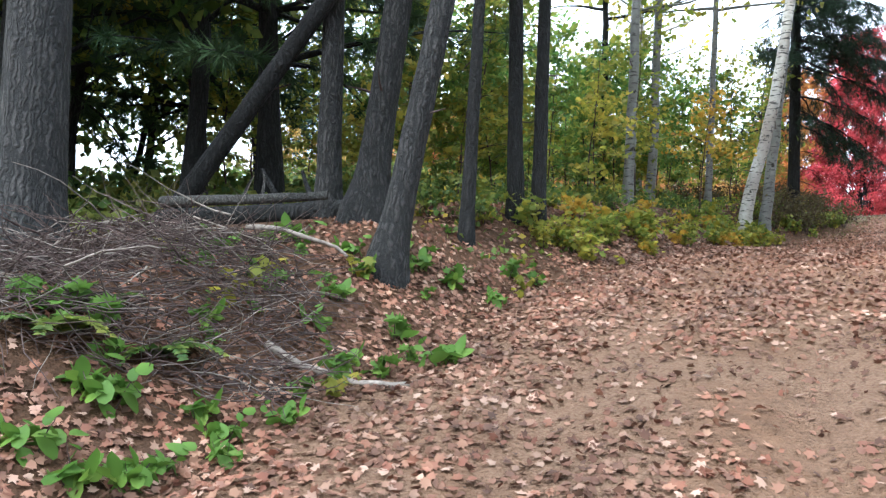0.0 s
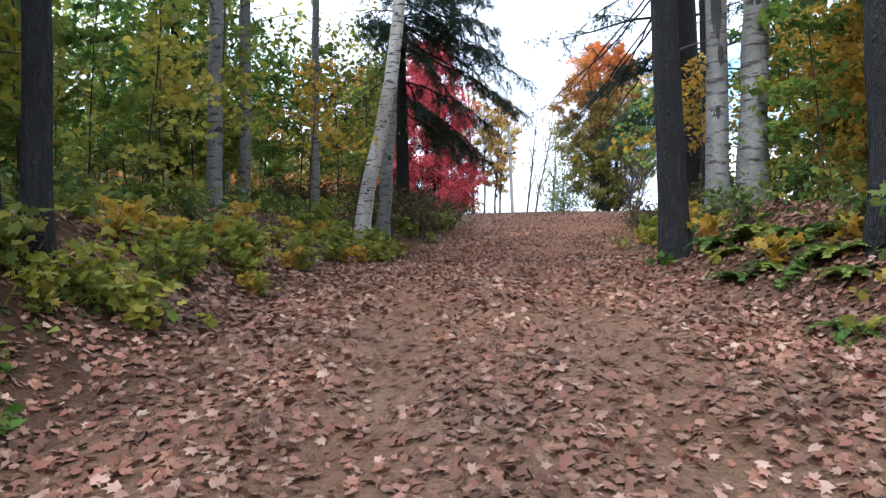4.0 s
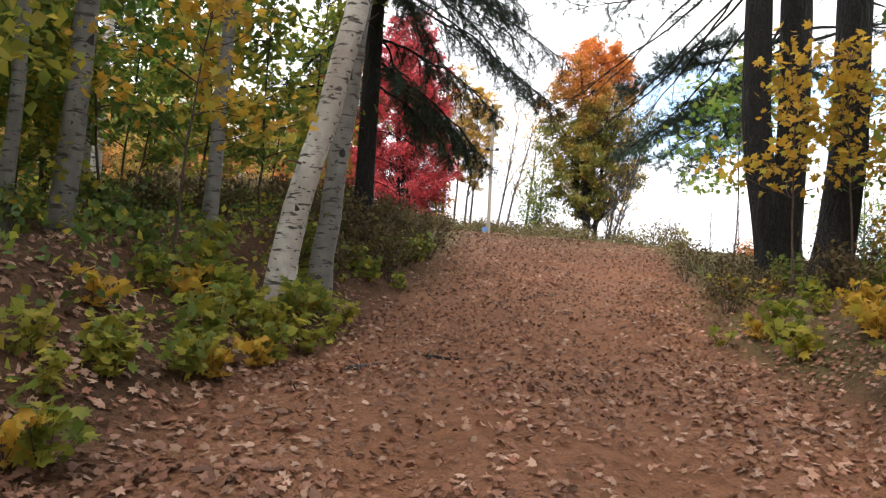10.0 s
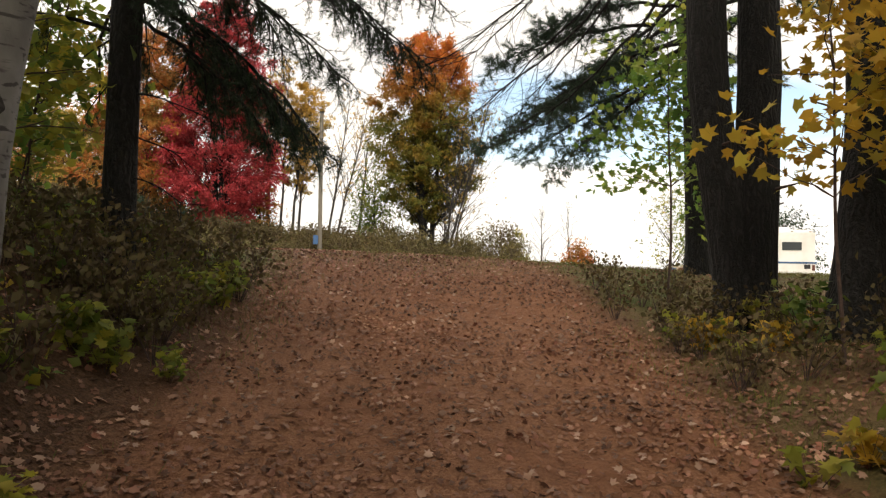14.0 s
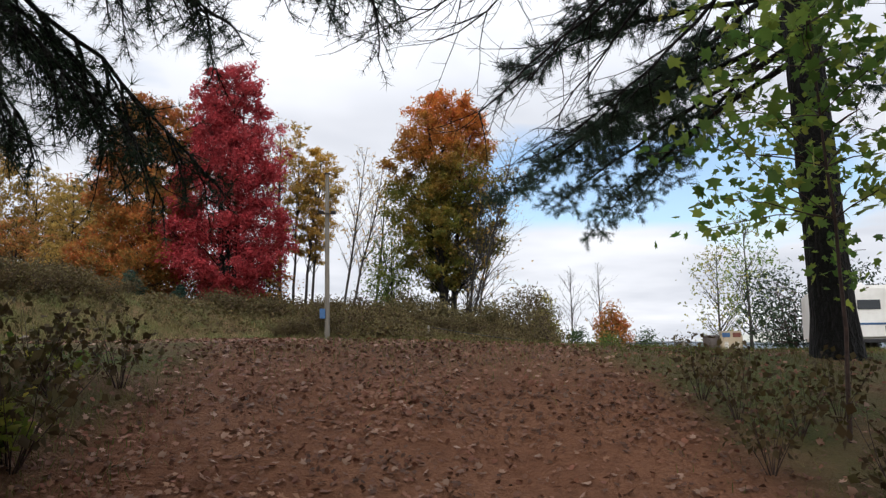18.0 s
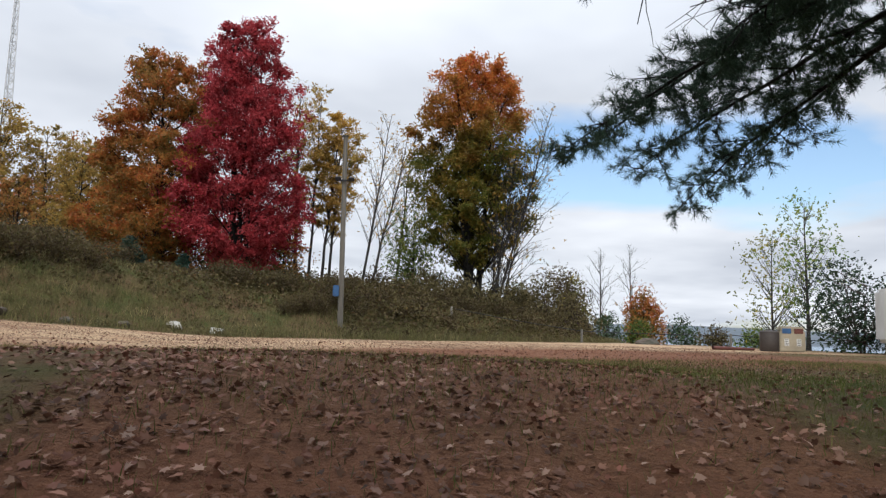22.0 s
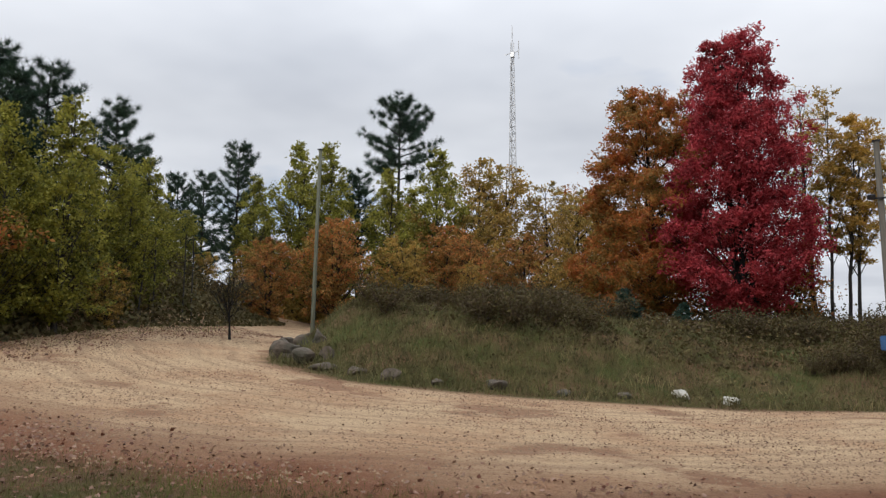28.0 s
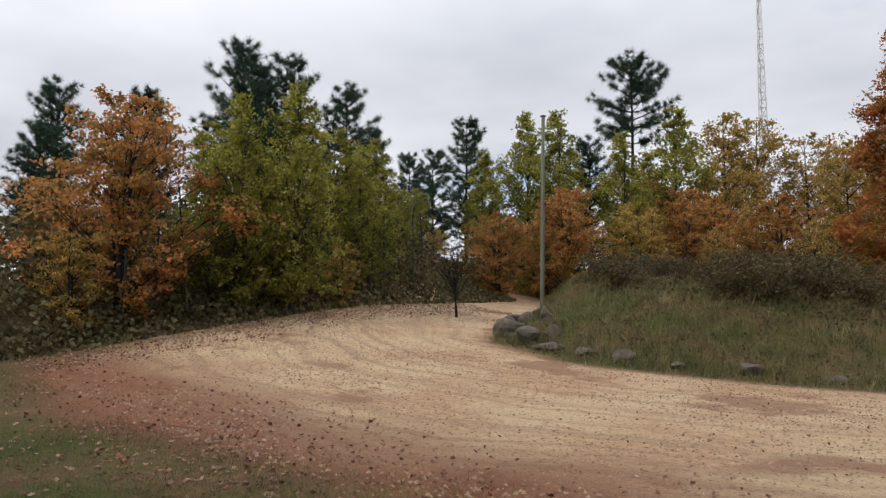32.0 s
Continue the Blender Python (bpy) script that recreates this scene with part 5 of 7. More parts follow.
put_crowned("small_tree", 37.6, 104, 8.6, "small orange tree near the lake shore", "", r=0.08, crown=2.0, base=0.03, clumps=90, per=34, leaf=0.28, lmat=L_ORANGE, bark=M_TWIG)
for bx, by, bt, bm_ in ((32.0, 101, 5.4, L_HEMLOCK), (35.5, 101, 5.0, L_FOREST), (39.2, 91.6, 4.3, L_SHRUB), (39.4, 85.6, 3.9, L_FOREST), (39.5, 99, 5.2, L_HEMLOCK), (28.5, 104, 6.4, L_OLIVE)):
    put_crowned("lake_bush", bx, by, bt, "leafy bush near the lake shore", "bushes by the lake", r=0.04, crown=1.5, base=0.02, clumps=36, per=24, leaf=0.24, lmat=bm_, bark=M_TWIG)
put_crowned("aspen_tree", 28.1, 62.9, 11.8, "slender aspen with sparse green leaves beside the bins", "", r=0.11, crown=1.9, base=0.2, clumps=44, per=20, leaf=0.17, lmat=L_GREEN, bark=M_BARK_GREY, rise=1.2)
put_crowned("aspen_tree", 27.2, 64.9, 10.2, "slender leaning aspen with sparse yellow-green leaves", "", r=0.08, crown=1.7, base=0.2, clumps=40, per=18, leaf=0.17, lmat=L_YGREEN, bark=M_BARK_GREY, rise=1.2)
for bx, by, bt in ((26.9, 57.3, 7.2), (28.5, 55, 7.6), (30.5, 57.5, 7.0)):
    put_crowned("dark_bush", bx, by, bt, "tall dark green bush at the east edge of the lot", "dark bushes east of the lot", r=0.06, crown=1.7, base=0.04, clumps=70, per=30, leaf=0.16, lmat=L_NEEDLE, bark=M_TWIG, stems=2)

# utility pole at the foot of the mound
pole = thing("utility_pole", pose(1.9, 62.2, ground_z(1.9, 62.2), 0.6, -0.8, 0), "weathered grey wooden pole with a floodlight bar and blue box", "utility pole")
M_POLE = mat("weathered_pole_wood", (0.14, 0.128, 0.108), 0.9, 12, 0.3, 0.5, 0.8, stretch=(1, 1, 0.1))
tb = Tubes()
tb.add(np.array([(0, 0, -0.4), (0, 0, 4.5), (0, 0, 9.5)]), [0.14, 0.125, 0.105], 12)
tb.add(np.array([(0, 0, 9.5), (0, 0, 9.53)]), [0.12, 0.02], 12)
part_mesh("shaft", tb.mesh("shaft", M_POLE), pole)
M_DARKMETAL = mat("dark_metal", (0.03, 0.03, 0.033), 0.5, 20, 0.2, 0.1, 2, metal=0.5)
M_BLUE = mat("blue_painted_box", (0.03, 0.10, 0.24), 0.5, 15, 0.15, 0.1, 2)


def box_part(name, size, at, material, parent, label="", bevel=0.012, turn=(0, 0, 0)):
    bm = bmesh.new()
    bmesh.ops.create_cube(bm, size=1.0, matrix=pose(*at, *turn) @ Matrix.Diagonal((*size, 1)))
    bmesh.ops.bevel(bm, geom=bm.edges[:], offset=min(bevel, 0.3 * min(size)), segments=2, affect="EDGES")
    return part(name, bm, material, parent, label)


box_part("crossbar", (0.75, 0.07, 0.07), (0, -0.17, 7.25), M_DARKMETAL, pole)
for sx in (-0.33, 0.33):
    box_part("floodlight", (0.28, 0.2, 0.2), (sx, -0.27, 7.3), M_DARKMETAL, pole, "black floodlight", 0.03, (20, 0, 0))
box_part("meter_box", (0.3, 0.16, 0.55), (-0.26, -0.12, 1.75), M_BLUE, pole, "blue metal box", 0.03)
box_part("pole_cap", (0.3, 0.3, 0.05), (0, 0, 9.53), M_DARKMETAL, pole)

# lattice mast
M_STEEL = mat("galvanised_steel", (0.62, 0.62, 0.62), 0.45, 20, 0.1, 0.1, 1, metal=0.6)
mast = thing("radio_mast", pose(-36.7, 123.1, ground_z(-36.7, 123.1)), "tall galvanised lattice radio mast with aerials", "radio mast")
tb = Tubes()
H_MAST = 40.0
for a in range(3):
    c, s_ = math.cos(a * 2.094), math.sin(a * 2.094)
    part_mesh("leg", Tubes().add(np.array([(c * 0.95, s_ * 0.95, -0.2), (c * 0.22, s_ * 0.22, H_MAST)]), [0.09, 0.06], 5).mesh("leg", M_STEEL), mast)
tb = Tubes()
zs = np.arange(0, H_MAST, 1.0)
for i, z in enumerate(zs[:-1]):
    for a in range(3):
        def corner(k, zz):
            rr = 0.95 - 0.73 * zz / H_MAST
            return np.array((math.cos(k * 2.094) * rr, math.sin(k * 2.094) * rr, zz))
        tb.add(np.array([corner(a + (i % 2), z), corner(a + 1 - (i % 2), zs[i + 1])]), [0.04, 0.04], 4)
        tb.add(np.array([corner(a, z), corner(a + 1, z)]), [0.035, 0.035], 4)
part_mesh("lattice", tb.mesh("lattice", M_STEEL), mast)

# ---- tree lines ----
PROTO = {}


def proto(key, meshes):
    PROTO[key] = meshes


ONE = dict(tv=LEAF_V, tf=LEAF_F)
proto("ygreen_a", boughed(11, 0.12, 2.5, 0.06, 80, 7, 24, 0.17, L_POPLAR, M_BARK_GREY, env=maple_dome, size=0.75, lump=0.25, **ONE))
proto("ygreen_b", boughed(11, 0.11, 2.4, 0.08, 95, 7, 24, 0.165, L_POPLAR, M_BARK_GREY, env=poplar_cone, size=0.7, lump=0.28, rise=1.2, flat=0.8, **ONE))
proto("olive", boughed(12, 0.13, 2.6, 0.16, 70, 7, 18, 0.18, L_OLIVE, M_BARK, env=maple_dome, size=0.8, **ONE))
proto("rust", boughed(9, 0.14, 3.1, 0.04, 90, 8, 24, 0.17, L_RUST, M_BARK, stems=3, env=maple_dome, size=0.75, lump=0.28, **ONE))
proto("understory", boughed(7, 0.08, 2.1, 0.03, 50, 6, 18, 0.17, L_OLIVE, M_BARK, stems=2, env=maple_dome, size=0.65, **ONE))
proto("pine", conifer(18, 0.26, lambda v: 4.3 * (1 - v) ** 0.5 + 0.8, 0.2, 16, 0.35, L_PINE, M_BARK_DARK, 0.58, 0.45, 6))
proto("lone_pine", conifer(22, 0.28, lambda v: 4.2 * math.sin(math.pi * min(1, 0.25 + 0.7 * v)) ** 0.8, 0.62, 11, 0.4, L_PINE, M_BARK_DARK, 0.6, 0.6, 5, up0=0.05))
FIRST = {}

M_WHITE = mat("white_aerial", (0.7, 0.7, 0.7), 0.4, 10, 0.05, 0.05, 1)
part_mesh("whip_aerial", Tubes().add(np.array([(0, 0, H_MAST), (0, 0, H_MAST + 2.6)]), [0.07, 0.05], 6).mesh("whip_aerial", M_WHITE), mast)
part_mesh("side_arm", Tubes().add(np.array([(-1.1, 0, H_MAST - 1.6), (1.0, 0, H_MAST - 1.3)]), [0.05, 0.05], 6).mesh("side_arm", M_STEEL), mast)
part_mesh("side_aerial", Tubes().add(np.array([(0.95, 0, H_MAST - 2.4), (0.95, 0, H_MAST + 0.2)]), [0.07, 0.06], 6).mesh("side_aerial", M_WHITE), mast)
box_part("equipment_box", (0.5, 0.4, 0.7), (0.2, -0.35, H_MAST - 1.9), M_STEEL, mast, "small grey equipment box")


def grow(key, name, x, y, top, label, group, h0):
    """Plants a copy scaled so that its top reaches the height top."""
    s = (top - ground_z(x, y)) / h0
    ob = FIRST.get((key, label))
    m = pose(x, y, ground_z(x, y), 0, 0, rng.uniform(0, 360)) @ Matrix.Scale(s, 4)
    if ob is None:
        ob = thing(name, Matrix.Identity(4), label, "tree", group)
        for nm, me in PROTO[key]:
            part_mesh(nm, me, ob)
        ob.matrix_world = m
        ob.scale = (1, 1, 1)
        ob.matrix_basis = m
        FIRST[key, label] = ob
        return ob
    ob2 = copy_thing(ob, Matrix.Identity(4))
    ob2.matrix_basis = m
    return ob2


LINE_W = "trees west of the lot"
for x, y, top in ((-28.6, 42.6, 13.2), (-33.5, 42.0, 10.6)):
    grow("rust", "rust_tree", x, y, top, "bushy tree in rust and orange leaf", LINE_W, 9)
for x, y, top in ((-27.4, 49.1, 15.0), (-28.1, 46.9, 14.2), (-31.9, 57.2, 14.8), (-30.6, 55.0, 13.6)):
    grow("ygreen_b", "poplar_tree", x, y, top, "young poplar in yellow-green leaf", LINE_W, 11)
for x, y, top in ((-30.0, 53.0, 14.2), (-30.5, 47.3, 13.4), (-35.5, 62.0, 13.4), (-34, 58, 13), (-33, 51, 13), (-36, 46, 12.5), (-38, 66, 14)):
    grow("ygreen_a", "leafy_tree", x, y, top, "young tree with green and yellow leaves", LINE_W, 11)
for x, y, top in ((-40.6, 54.3, 21.0), (-39.8, 56.8, 20.6), (-37.5, 53.0, 18.6), (-36.1, 58.6, 18.4), (-42.0, 44.6, 16.8), (-39.8, 63.4, 17.5), (-36, 42, 13), (-44, 50, 18)):
    grow("pine", "pine_tree", x, y, top, "dark white pine standing behind the young trees", LINE_W, 18)
for k in range(1, 16):
    x, y = -26.4 - 0.22 * k - rng.uniform(0, 2.2), 41 + 1.25 * k
    lone_trunk(x, y, rng.uniform(3.5, 5.5), rng.uniform(0.035, 0.06), M_BARK_GREY, (rng.normal() * 0.05, rng.normal() * 0.03), 0.03, 0.3, 6, "young_tree", "thin grey young tree at the edge of the wood", "young trees at the edge of the wood", 8)
LINE_N = "trees behind the mound"
for x, y, top in ((-40.9, 70.6, 17.4), (-43.2, 76.8, 21.3), (-35.9, 83.9, 19.8), (-45, 72, 18)):
    grow("pine", "pine_tree", x, y, top, "dark pine beyond the bend of the track", LINE_N, 18)
for x, y, top in ((-37.2, 77, 21.5), (-36.7, 80.3, 22.2), (-31.9, 82.1, 19.9), (-30.6, 89.1, 23.2), (-38.5, 73.7, 18.0), (-34, 90, 20)):
    grow("ygreen_b", "poplar_tree", x, y, top, "poplar in yellow-green leaf behind the mound", LINE_N, 11)
for x, y, top in ((-29.6, 95.5, 23.8), (-28.5, 99.4, 24), (-24.3, 100.7, 21.8), (-23.5, 107, 22.2), (-20, 102, 21), (-33, 86, 18), (-27, 90, 18), (-19.5, 95, 19), (-17, 99, 18), (-14, 103, 18)):
    grow("olive", "leafy_tree", x, y, top, "olive and gold tree behind the mound", LINE_N, 12)
for x, y, top in ((-30.4, 72.5, 14.0), (-24.3, 81.2, 13.6), (-32.3, 67.9, 12.0), (-21, 85, 14), (-27.5, 84, 15)):
    grow("rust", "rust_tree", x, y, top, "rust-leaved tree behind the mound", LINE_N, 9)
for x, y, top in ((-26.7, 76.2, 12.5), (-29, 79, 13.5), (-18, 82, 11.6), (-35.5, 70, 12), (-24, 88, 14), (-22, 77, 11), (-15.5, 86, 11.5), (-33, 74, 13), (-19, 90, 13), (-36, 66, 11)):
    grow("understory", "understory_tree", x, y, top, "small olive-gold tree behind the mound", LINE_N, 7)
for x, y, top in ((-29.5, 45, 9), (-31, 50, 9.5), (-33, 55, 10), (-27.5, 40.5, 8), (-35, 60, 10), (-32, 38, 9), (-31, 35, 9), (-33, 33, 10), (-28, 52, 8.5)):
    grow("understory", "understory_tree", x, y, top, "small olive-gold tree at the edge of the wood", LINE_W, 7)
grow("lone_pine", "tall_pine", -40.0, 97.9, 31.4, "tall pine with a bare trunk and tufted crown", LINE_N, 22)


# ---- undergrowth ----
def plant_mesh(h, stems, per, leaf, lmat, spread=0.3, tv=MAPLE_V, tf=MAPLE_F, wood=M_TWIG, up=1.2, low=0.25, rad=0.006):
    """Stem and leaf meshes of a small plant: stems from one foot, leaves along their upper parts."""
    w, pos = Tubes(), []
    for _ in range(stems):
        a = rng.uniform(0, 6.283)
        st = bent((0, 0, -0.05), (math.cos(a) * spread, math.sin(a) * spread, 1), h * rng.uniform(0.65, 1.05), 6, -0.15, 0.08)
        w.add(st, np.linspace(rad, rad * 0.3, 7), 4)
        for _ in range(per):
            u = low * 6 + (6 - low * 6) * rng.uniform(0, 1) ** 0.7
            i = min(int(u), 5)
            p = st[i] + (st[i + 1] - st[i]) * (u - i)
            pos.append(p + rng.normal(size=3) * np.array([1, 1, 0.45]) * h * 0.13 + (0, 0, 0.02))
    return [("stalk", w.mesh("stalk", wood)), ("foliage", scatter_mesh("foliage", pos, leaf, lmat, tv, tf, up=up))]


def sapling_mesh(h, r, nbr, leaves, leaf, lmat, reach=0.22, low=0.2, tv=MAPLE_V, tf=MAPLE_F, bark=M_TWIG):
    """A thin stem with level sprays of leaves."""
    t, w, pts = Tubes(), Tubes(), []
    line = trunk_line(h, (rng.normal() * 0.04, rng.normal() * 0.04), 0.05)
    line[0, 2] -= 0.15
    t.add(line, np.linspace(r, r * 0.25, 11), 6)
    for k in range(nbr):
        u = low + (0.97 - low) * (k + rng.uniform(0, 1)) / nbr
        i = min(int(u * 10), 9)
        a = rng.uniform(0, 6.283)
        b = bent(line[i], (math.cos(a), math.sin(a), 0.55), h * reach * rng.uniform(0.5, 1.2) * (1.1 - 0.6 * u), 5, -0.25, 0.12)
        w.add(b, np.linspace(r * 0.35, 0.003, 6), 4)
        pts += [b[2], b[3], b[4], b[5]]
    pts = np.array(pts)
    pos = pts[rng.integers(0, len(pts), leaves)] + rng.normal(size=(leaves, 3)) * np.array([1, 1, 0.4]) * h * 0.045
    return [("trunk", t.mesh("trunk", bark)), ("branchwork", w.mesh("branchwork", bark)), ("foliage", scatter_mesh("foliage", pos, leaf, lmat, tv, tf, up=1.1))]


def fern_mesh(n=9, ln=0.55):
    pos, turns, w = [], [], Tubes()
    for k in range(n):
        a = 6.283 * k / n + rng.normal() * 0.2
        b = bent((0, 0, 0), (math.cos(a), math.sin(a), 1.1), ln * rng.uniform(0.75, 1.15), 7, -1.5, 0.03)
        w.add(b, np.linspace(0.004, 0.0015, 8), 3)
        for i in range(1, 8):
            d = (b[i] - b[i - 1]) / np.linalg.norm(b[i] - b[i - 1])
            s = np.cross(d, (0, 0, 1))
            s /= np.linalg.norm(s) + 1e-9
            for sg in (-1, 1):
                for q in (0.0, 0.5):
                    yv = s * sg + d * 0.35
                    yv /= np.linalg.norm(yv)
                    zv = np.cross(s * sg, d) * sg + rng.normal(size=3) * 0.15
                    xv = np.cross(yv, zv)
                    xv /= np.linalg.norm(xv)
                    pos.append(b[i] - (b[i] - b[i - 1]) * q + yv * 0.07 * (1 - i / 9))
                    turns.append(np.stack([xv, yv, np.cross(xv, yv)], -1))
    sc = np.array([1.2 - 0.9 * ((i // 4) % 7) / 7 for i in range(len(pos))])
    return [("stalk", w.mesh("stalk", M_TWIG)), ("fronds", scatter_mesh("fronds", pos, 0.17 * sc, L_FOREST, LEAF_V, LEAF_F, np.array(turns)))]


def sow(meshes, name, label, category, group, spots, smin=0.75, smax=1.25, sink=0.02):
    first = None
    for x, y in spots:
        s = rng.uniform(smin, smax)
        m = pose(x, y, ground_z(x, y) - sink, rng.normal() * 4, rng.normal() * 4, rng.uniform(0, 360)) @ Matrix.Scale(s, 4)
        if first is None:
            first = thing(name, Matrix.Identity(4), label, category, group)
            for nm, me in meshes:
                part_mesh(nm, me, first)
            ob = first
        else:
            ob = copy_thing(first, Matrix.Identity(4))
        ob.matrix_basis = m


def strip(n, y0, y1, off0, off1, side):
    """n places beside the lane, off0 to off1 metres from its middle."""
    ys = rng.uniform(y0, y1, n)
    return [(float(np.interp(y, LANE_Y, LANE_X) + side * rng.uniform(off0, off1)), float(y)) for y in ys]


# low shrubs and seedlings along the left bank
SHRUB_A = plant_mesh(0.75, 7, 9, 0.19, L_YELLOW)
SHRUB_B = plant_mesh(0.8, 8, 9, 0.18, L_YGREEN)
SHRUB_C = plant_mesh(0.9, 8, 16, 0.11, L_FOREST)
SHRUB_G = plant_mesh(0.7, 6, 8, 0.18, L_GOLDMAPLE)
SEED = plant_mesh(0.28, 3, 6, 0.11, L_FERN, 0.5)
SEED_Y = plant_mesh(0.3, 3, 5, 0.11, L_YELLOW, 0.5)
sow(SHRUB_A, "maple_shrub", "low yellow maple shoots on the bank", "shrub", "bank shrubs", strip(34, 9.0, 20.5, 2.2, 3.3, -1), 0.4, 0.72)
sow(SHRUB_B, "maple_shrub", "low yellow-green maple shoots on the bank", "shrub", "bank shrubs", strip(34, 9.0, 25, 2.3, 4.0, -1) + strip(16, 20, 26, 2.3, 3.4, -1), 0.4, 0.75)
sow(SHRUB_G, "maple_shrub", "low gold and orange maple shoots on the bank", "shrub", "bank shrubs", strip(18, 9, 20, 2.3, 3.6, -1) + strip(16, 8, 24, 2.4, 3.8, 1), 0.4, 0.7)
sow(SHRUB_C, "leafy_shrub", "dark green leafy shrub on the bank", "shrub", "bank shrubs", strip(40, 8.0, 26.5, 3.4, 7.5, -1), 0.4, 0.8)
sow(SEED, "seedling", "bright green seedling in the leaf litter", "plant", "seedlings", strip(34, 1.5, 9, 2.2, 4.4, -1) + strip(14, 5, 16, 2.1, 3.0, 1), 0.6, 1.3)
sow(SEED_Y, "seedling", "yellow-leaved seedling in the leaf litter", "plant", "seedlings", strip(16, 2, 12, 2.2, 5, -1) + strip(10, 6, 24, 2.1, 3.2, 1), 0.6, 1.3)
FERN = fern_mesh()
sow(FERN, "fern", "green fern with arching fronds on the bank", "fern", "ferns", strip(18, 6.5, 14.2, 2.5, 4.6, 1) + strip(16, 8.6, 13.8, 2.4, 3.6, 1) + strip(2, 12, 18, 2.6, 3.4, 1) + strip(5, 1.5, 4, 3.0, 4.2, -1), 0.5, 0.9)
sow(SHRUB_G, "maple_shrub", "low gold-olive maple shoots under the pines", "shrub", "shrubs under the pines", strip(14, 17, 24, 2.7, 5.0, 1), 0.4, 0.7)
sow(SHRUB_C, "leafy_shrub", "dark green leafy shrub under the pines", "shrub", "shrubs under the pines", strip(40, 8.0, 25, 3.0, 7, 1), 0.5, 1.0)
sow(SHRUB_B, "maple_shrub", "yellow-green maple shoots under the pines", "shrub", "shrubs under the pines", strip(9, 12, 24.5, 2.7, 5.5, 1), 0.45, 0.8)
sow(SHRUB_A, "maple_shrub", "yellow maple shoots under the pines", "shrub", "shrubs under the pines", strip(5, 15, 24, 2.6, 4, 1), 0.45, 0.8)

# saplings
SAP_A = sapling_mesh(5.0, 0.022, 26, 700, 0.15, L_YGREEN, tv=LEAF_V, tf=LEAF_F)
SAP_B = sapling_mesh(4.2, 0.018, 22, 540, 0.15, L_GREEN, tv=PAIR_V, tf=PAIR_F)
SAP_C = sapling_mesh(3.4, 0.016, 18, 340, 0.13, L_YELLOW)
SAP_D = sapling_mesh(7.0, 0.035, 34, 900, 0.17, L_GREEN, 0.2, 0.3, tv=LEAF_V, tf=LEAF_F)
sow(SAP_A, "sapling", "slender sapling in yellow-green leaf", "sapling", "saplings on the high bank", strip(24, 9, 27, 4.3, 11, -1), 0.7, 1.15)
sow(SAP_B, "sapling", "slender sapling in green leaf", "sapling", "saplings on the high bank", strip(18, 10, 27, 4.2, 12, -1), 0.7, 1.2)
sow(SAP_C, "sapling", "small sapling in yellow leaf", "sapling", "saplings on the high bank", strip(22, 10, 26, 3.9, 9, -1), 0.8, 1.2)
sow(SAP_D, "young_tree", "young tree with thin stem and green leaves", "tree", "young trees on the high bank", strip(10, 11, 28, 6, 16, -1), 0.8, 1.3)
sow(SAP_A, "sapling", "yellow-green sapling beyond the pines", "sapling", "saplings beyond the pines", strip(9, 9, 22, 4.6, 9, 1), 0.8, 1.2)
sow(SAP_B, "sapling", "green sapling beyond the pines", "sapling", "saplings beyond the pines", strip(18, 4, 22, 4.4, 10, 1), 0.8, 1.3)
sow(SAP_D, "young_tree", "young green tree beyond the pines", "tree", "young trees beyond the pines", strip(16, 2, 20, 5, 14, 1), 0.9, 1.3)
SAP_G = sapling_mesh(4.6, 0.02, 26, 620, 0.15, L_GOLDMAPLE, 0.24, 0.15, tv=PAIR_V, tf=PAIR_F)
sow(SAP_G, "sapling", "slender sapling in gold-olive leaf", "sapling", "gold saplings on the banks", strip(20, 15, 24.5, 5.4, 9, 1), 0.8, 1.2)
sow(SAP_B, "sapling", "green sapling in the shade of the bank", "sapling", "saplings on the high bank", strip(8, 18, 27, 4.6, 8, -1), 0.8, 1.2)
SAP_E = sapling_mesh(4.6, 0.02, 30, 1000, 0.125, L_GREEN, 0.42, 0.4)
sow(SAP_E, "maple_sapling", "maple sapling with broad green leaves over the lane", "sapling", "", [(3.86, 25.8)], 0.98, 1.02)
SAP_F = sapling_mesh(3.4, 0.018, 20, 360, 0.125, L_GOLDMAPLE, 0.36, 0.42)
sow(SAP_F, "maple_sapling", "maple sapling with gold leaves by the pines", "sapling", "", [(2.95, 21.4), (3.5, 20.9)], 1.0, 1.15)
sow(SAP_F, "maple_sapling", "gold-leaved maple sapling by the leaning birch", "sapling", "", [(-4.5, 18.2)], 0.9, 0.95)

# tall forest on both sides closes the view
FOR_A = broadleaf(15, 0.17, 3.4, 0.18, 2600, 0.28, L_FOREST, M_BARK_DARK, 30, shape=0.8, spread=0.2, tv=PAIR_V, tf=PAIR_F)
FOR_B = broadleaf(13, 0.13, 2.8, 0.12, 2000, 0.26, L_YGREEN, M_BARK, 28, shape=0.8, spread=0.2, tv=PAIR_V, tf=PAIR_F)
left_far = [(-11, 3), (-14, 8), (-13.5, 13), (-18, 4), (-20, 11), (-18, 17), (-24, 21), (-12.5, -1), (-20, -3), (-26, 4), (-26, 12), (-30, 18), (-15, 5), (-22, 7), (-30, 8), (-12, 6.5), (-16, 9.5), (-10.5, 8.5), (-18, 13), (-14, 2), (-19, 8), (-23, 15), (-24, 1), (-28, 6), (-28, 14), (-34, 10), (-34, 18), (-33, 2), (-38, 14), (-38, 5), (-22, 11), (-27, 9), (-31, 13)]
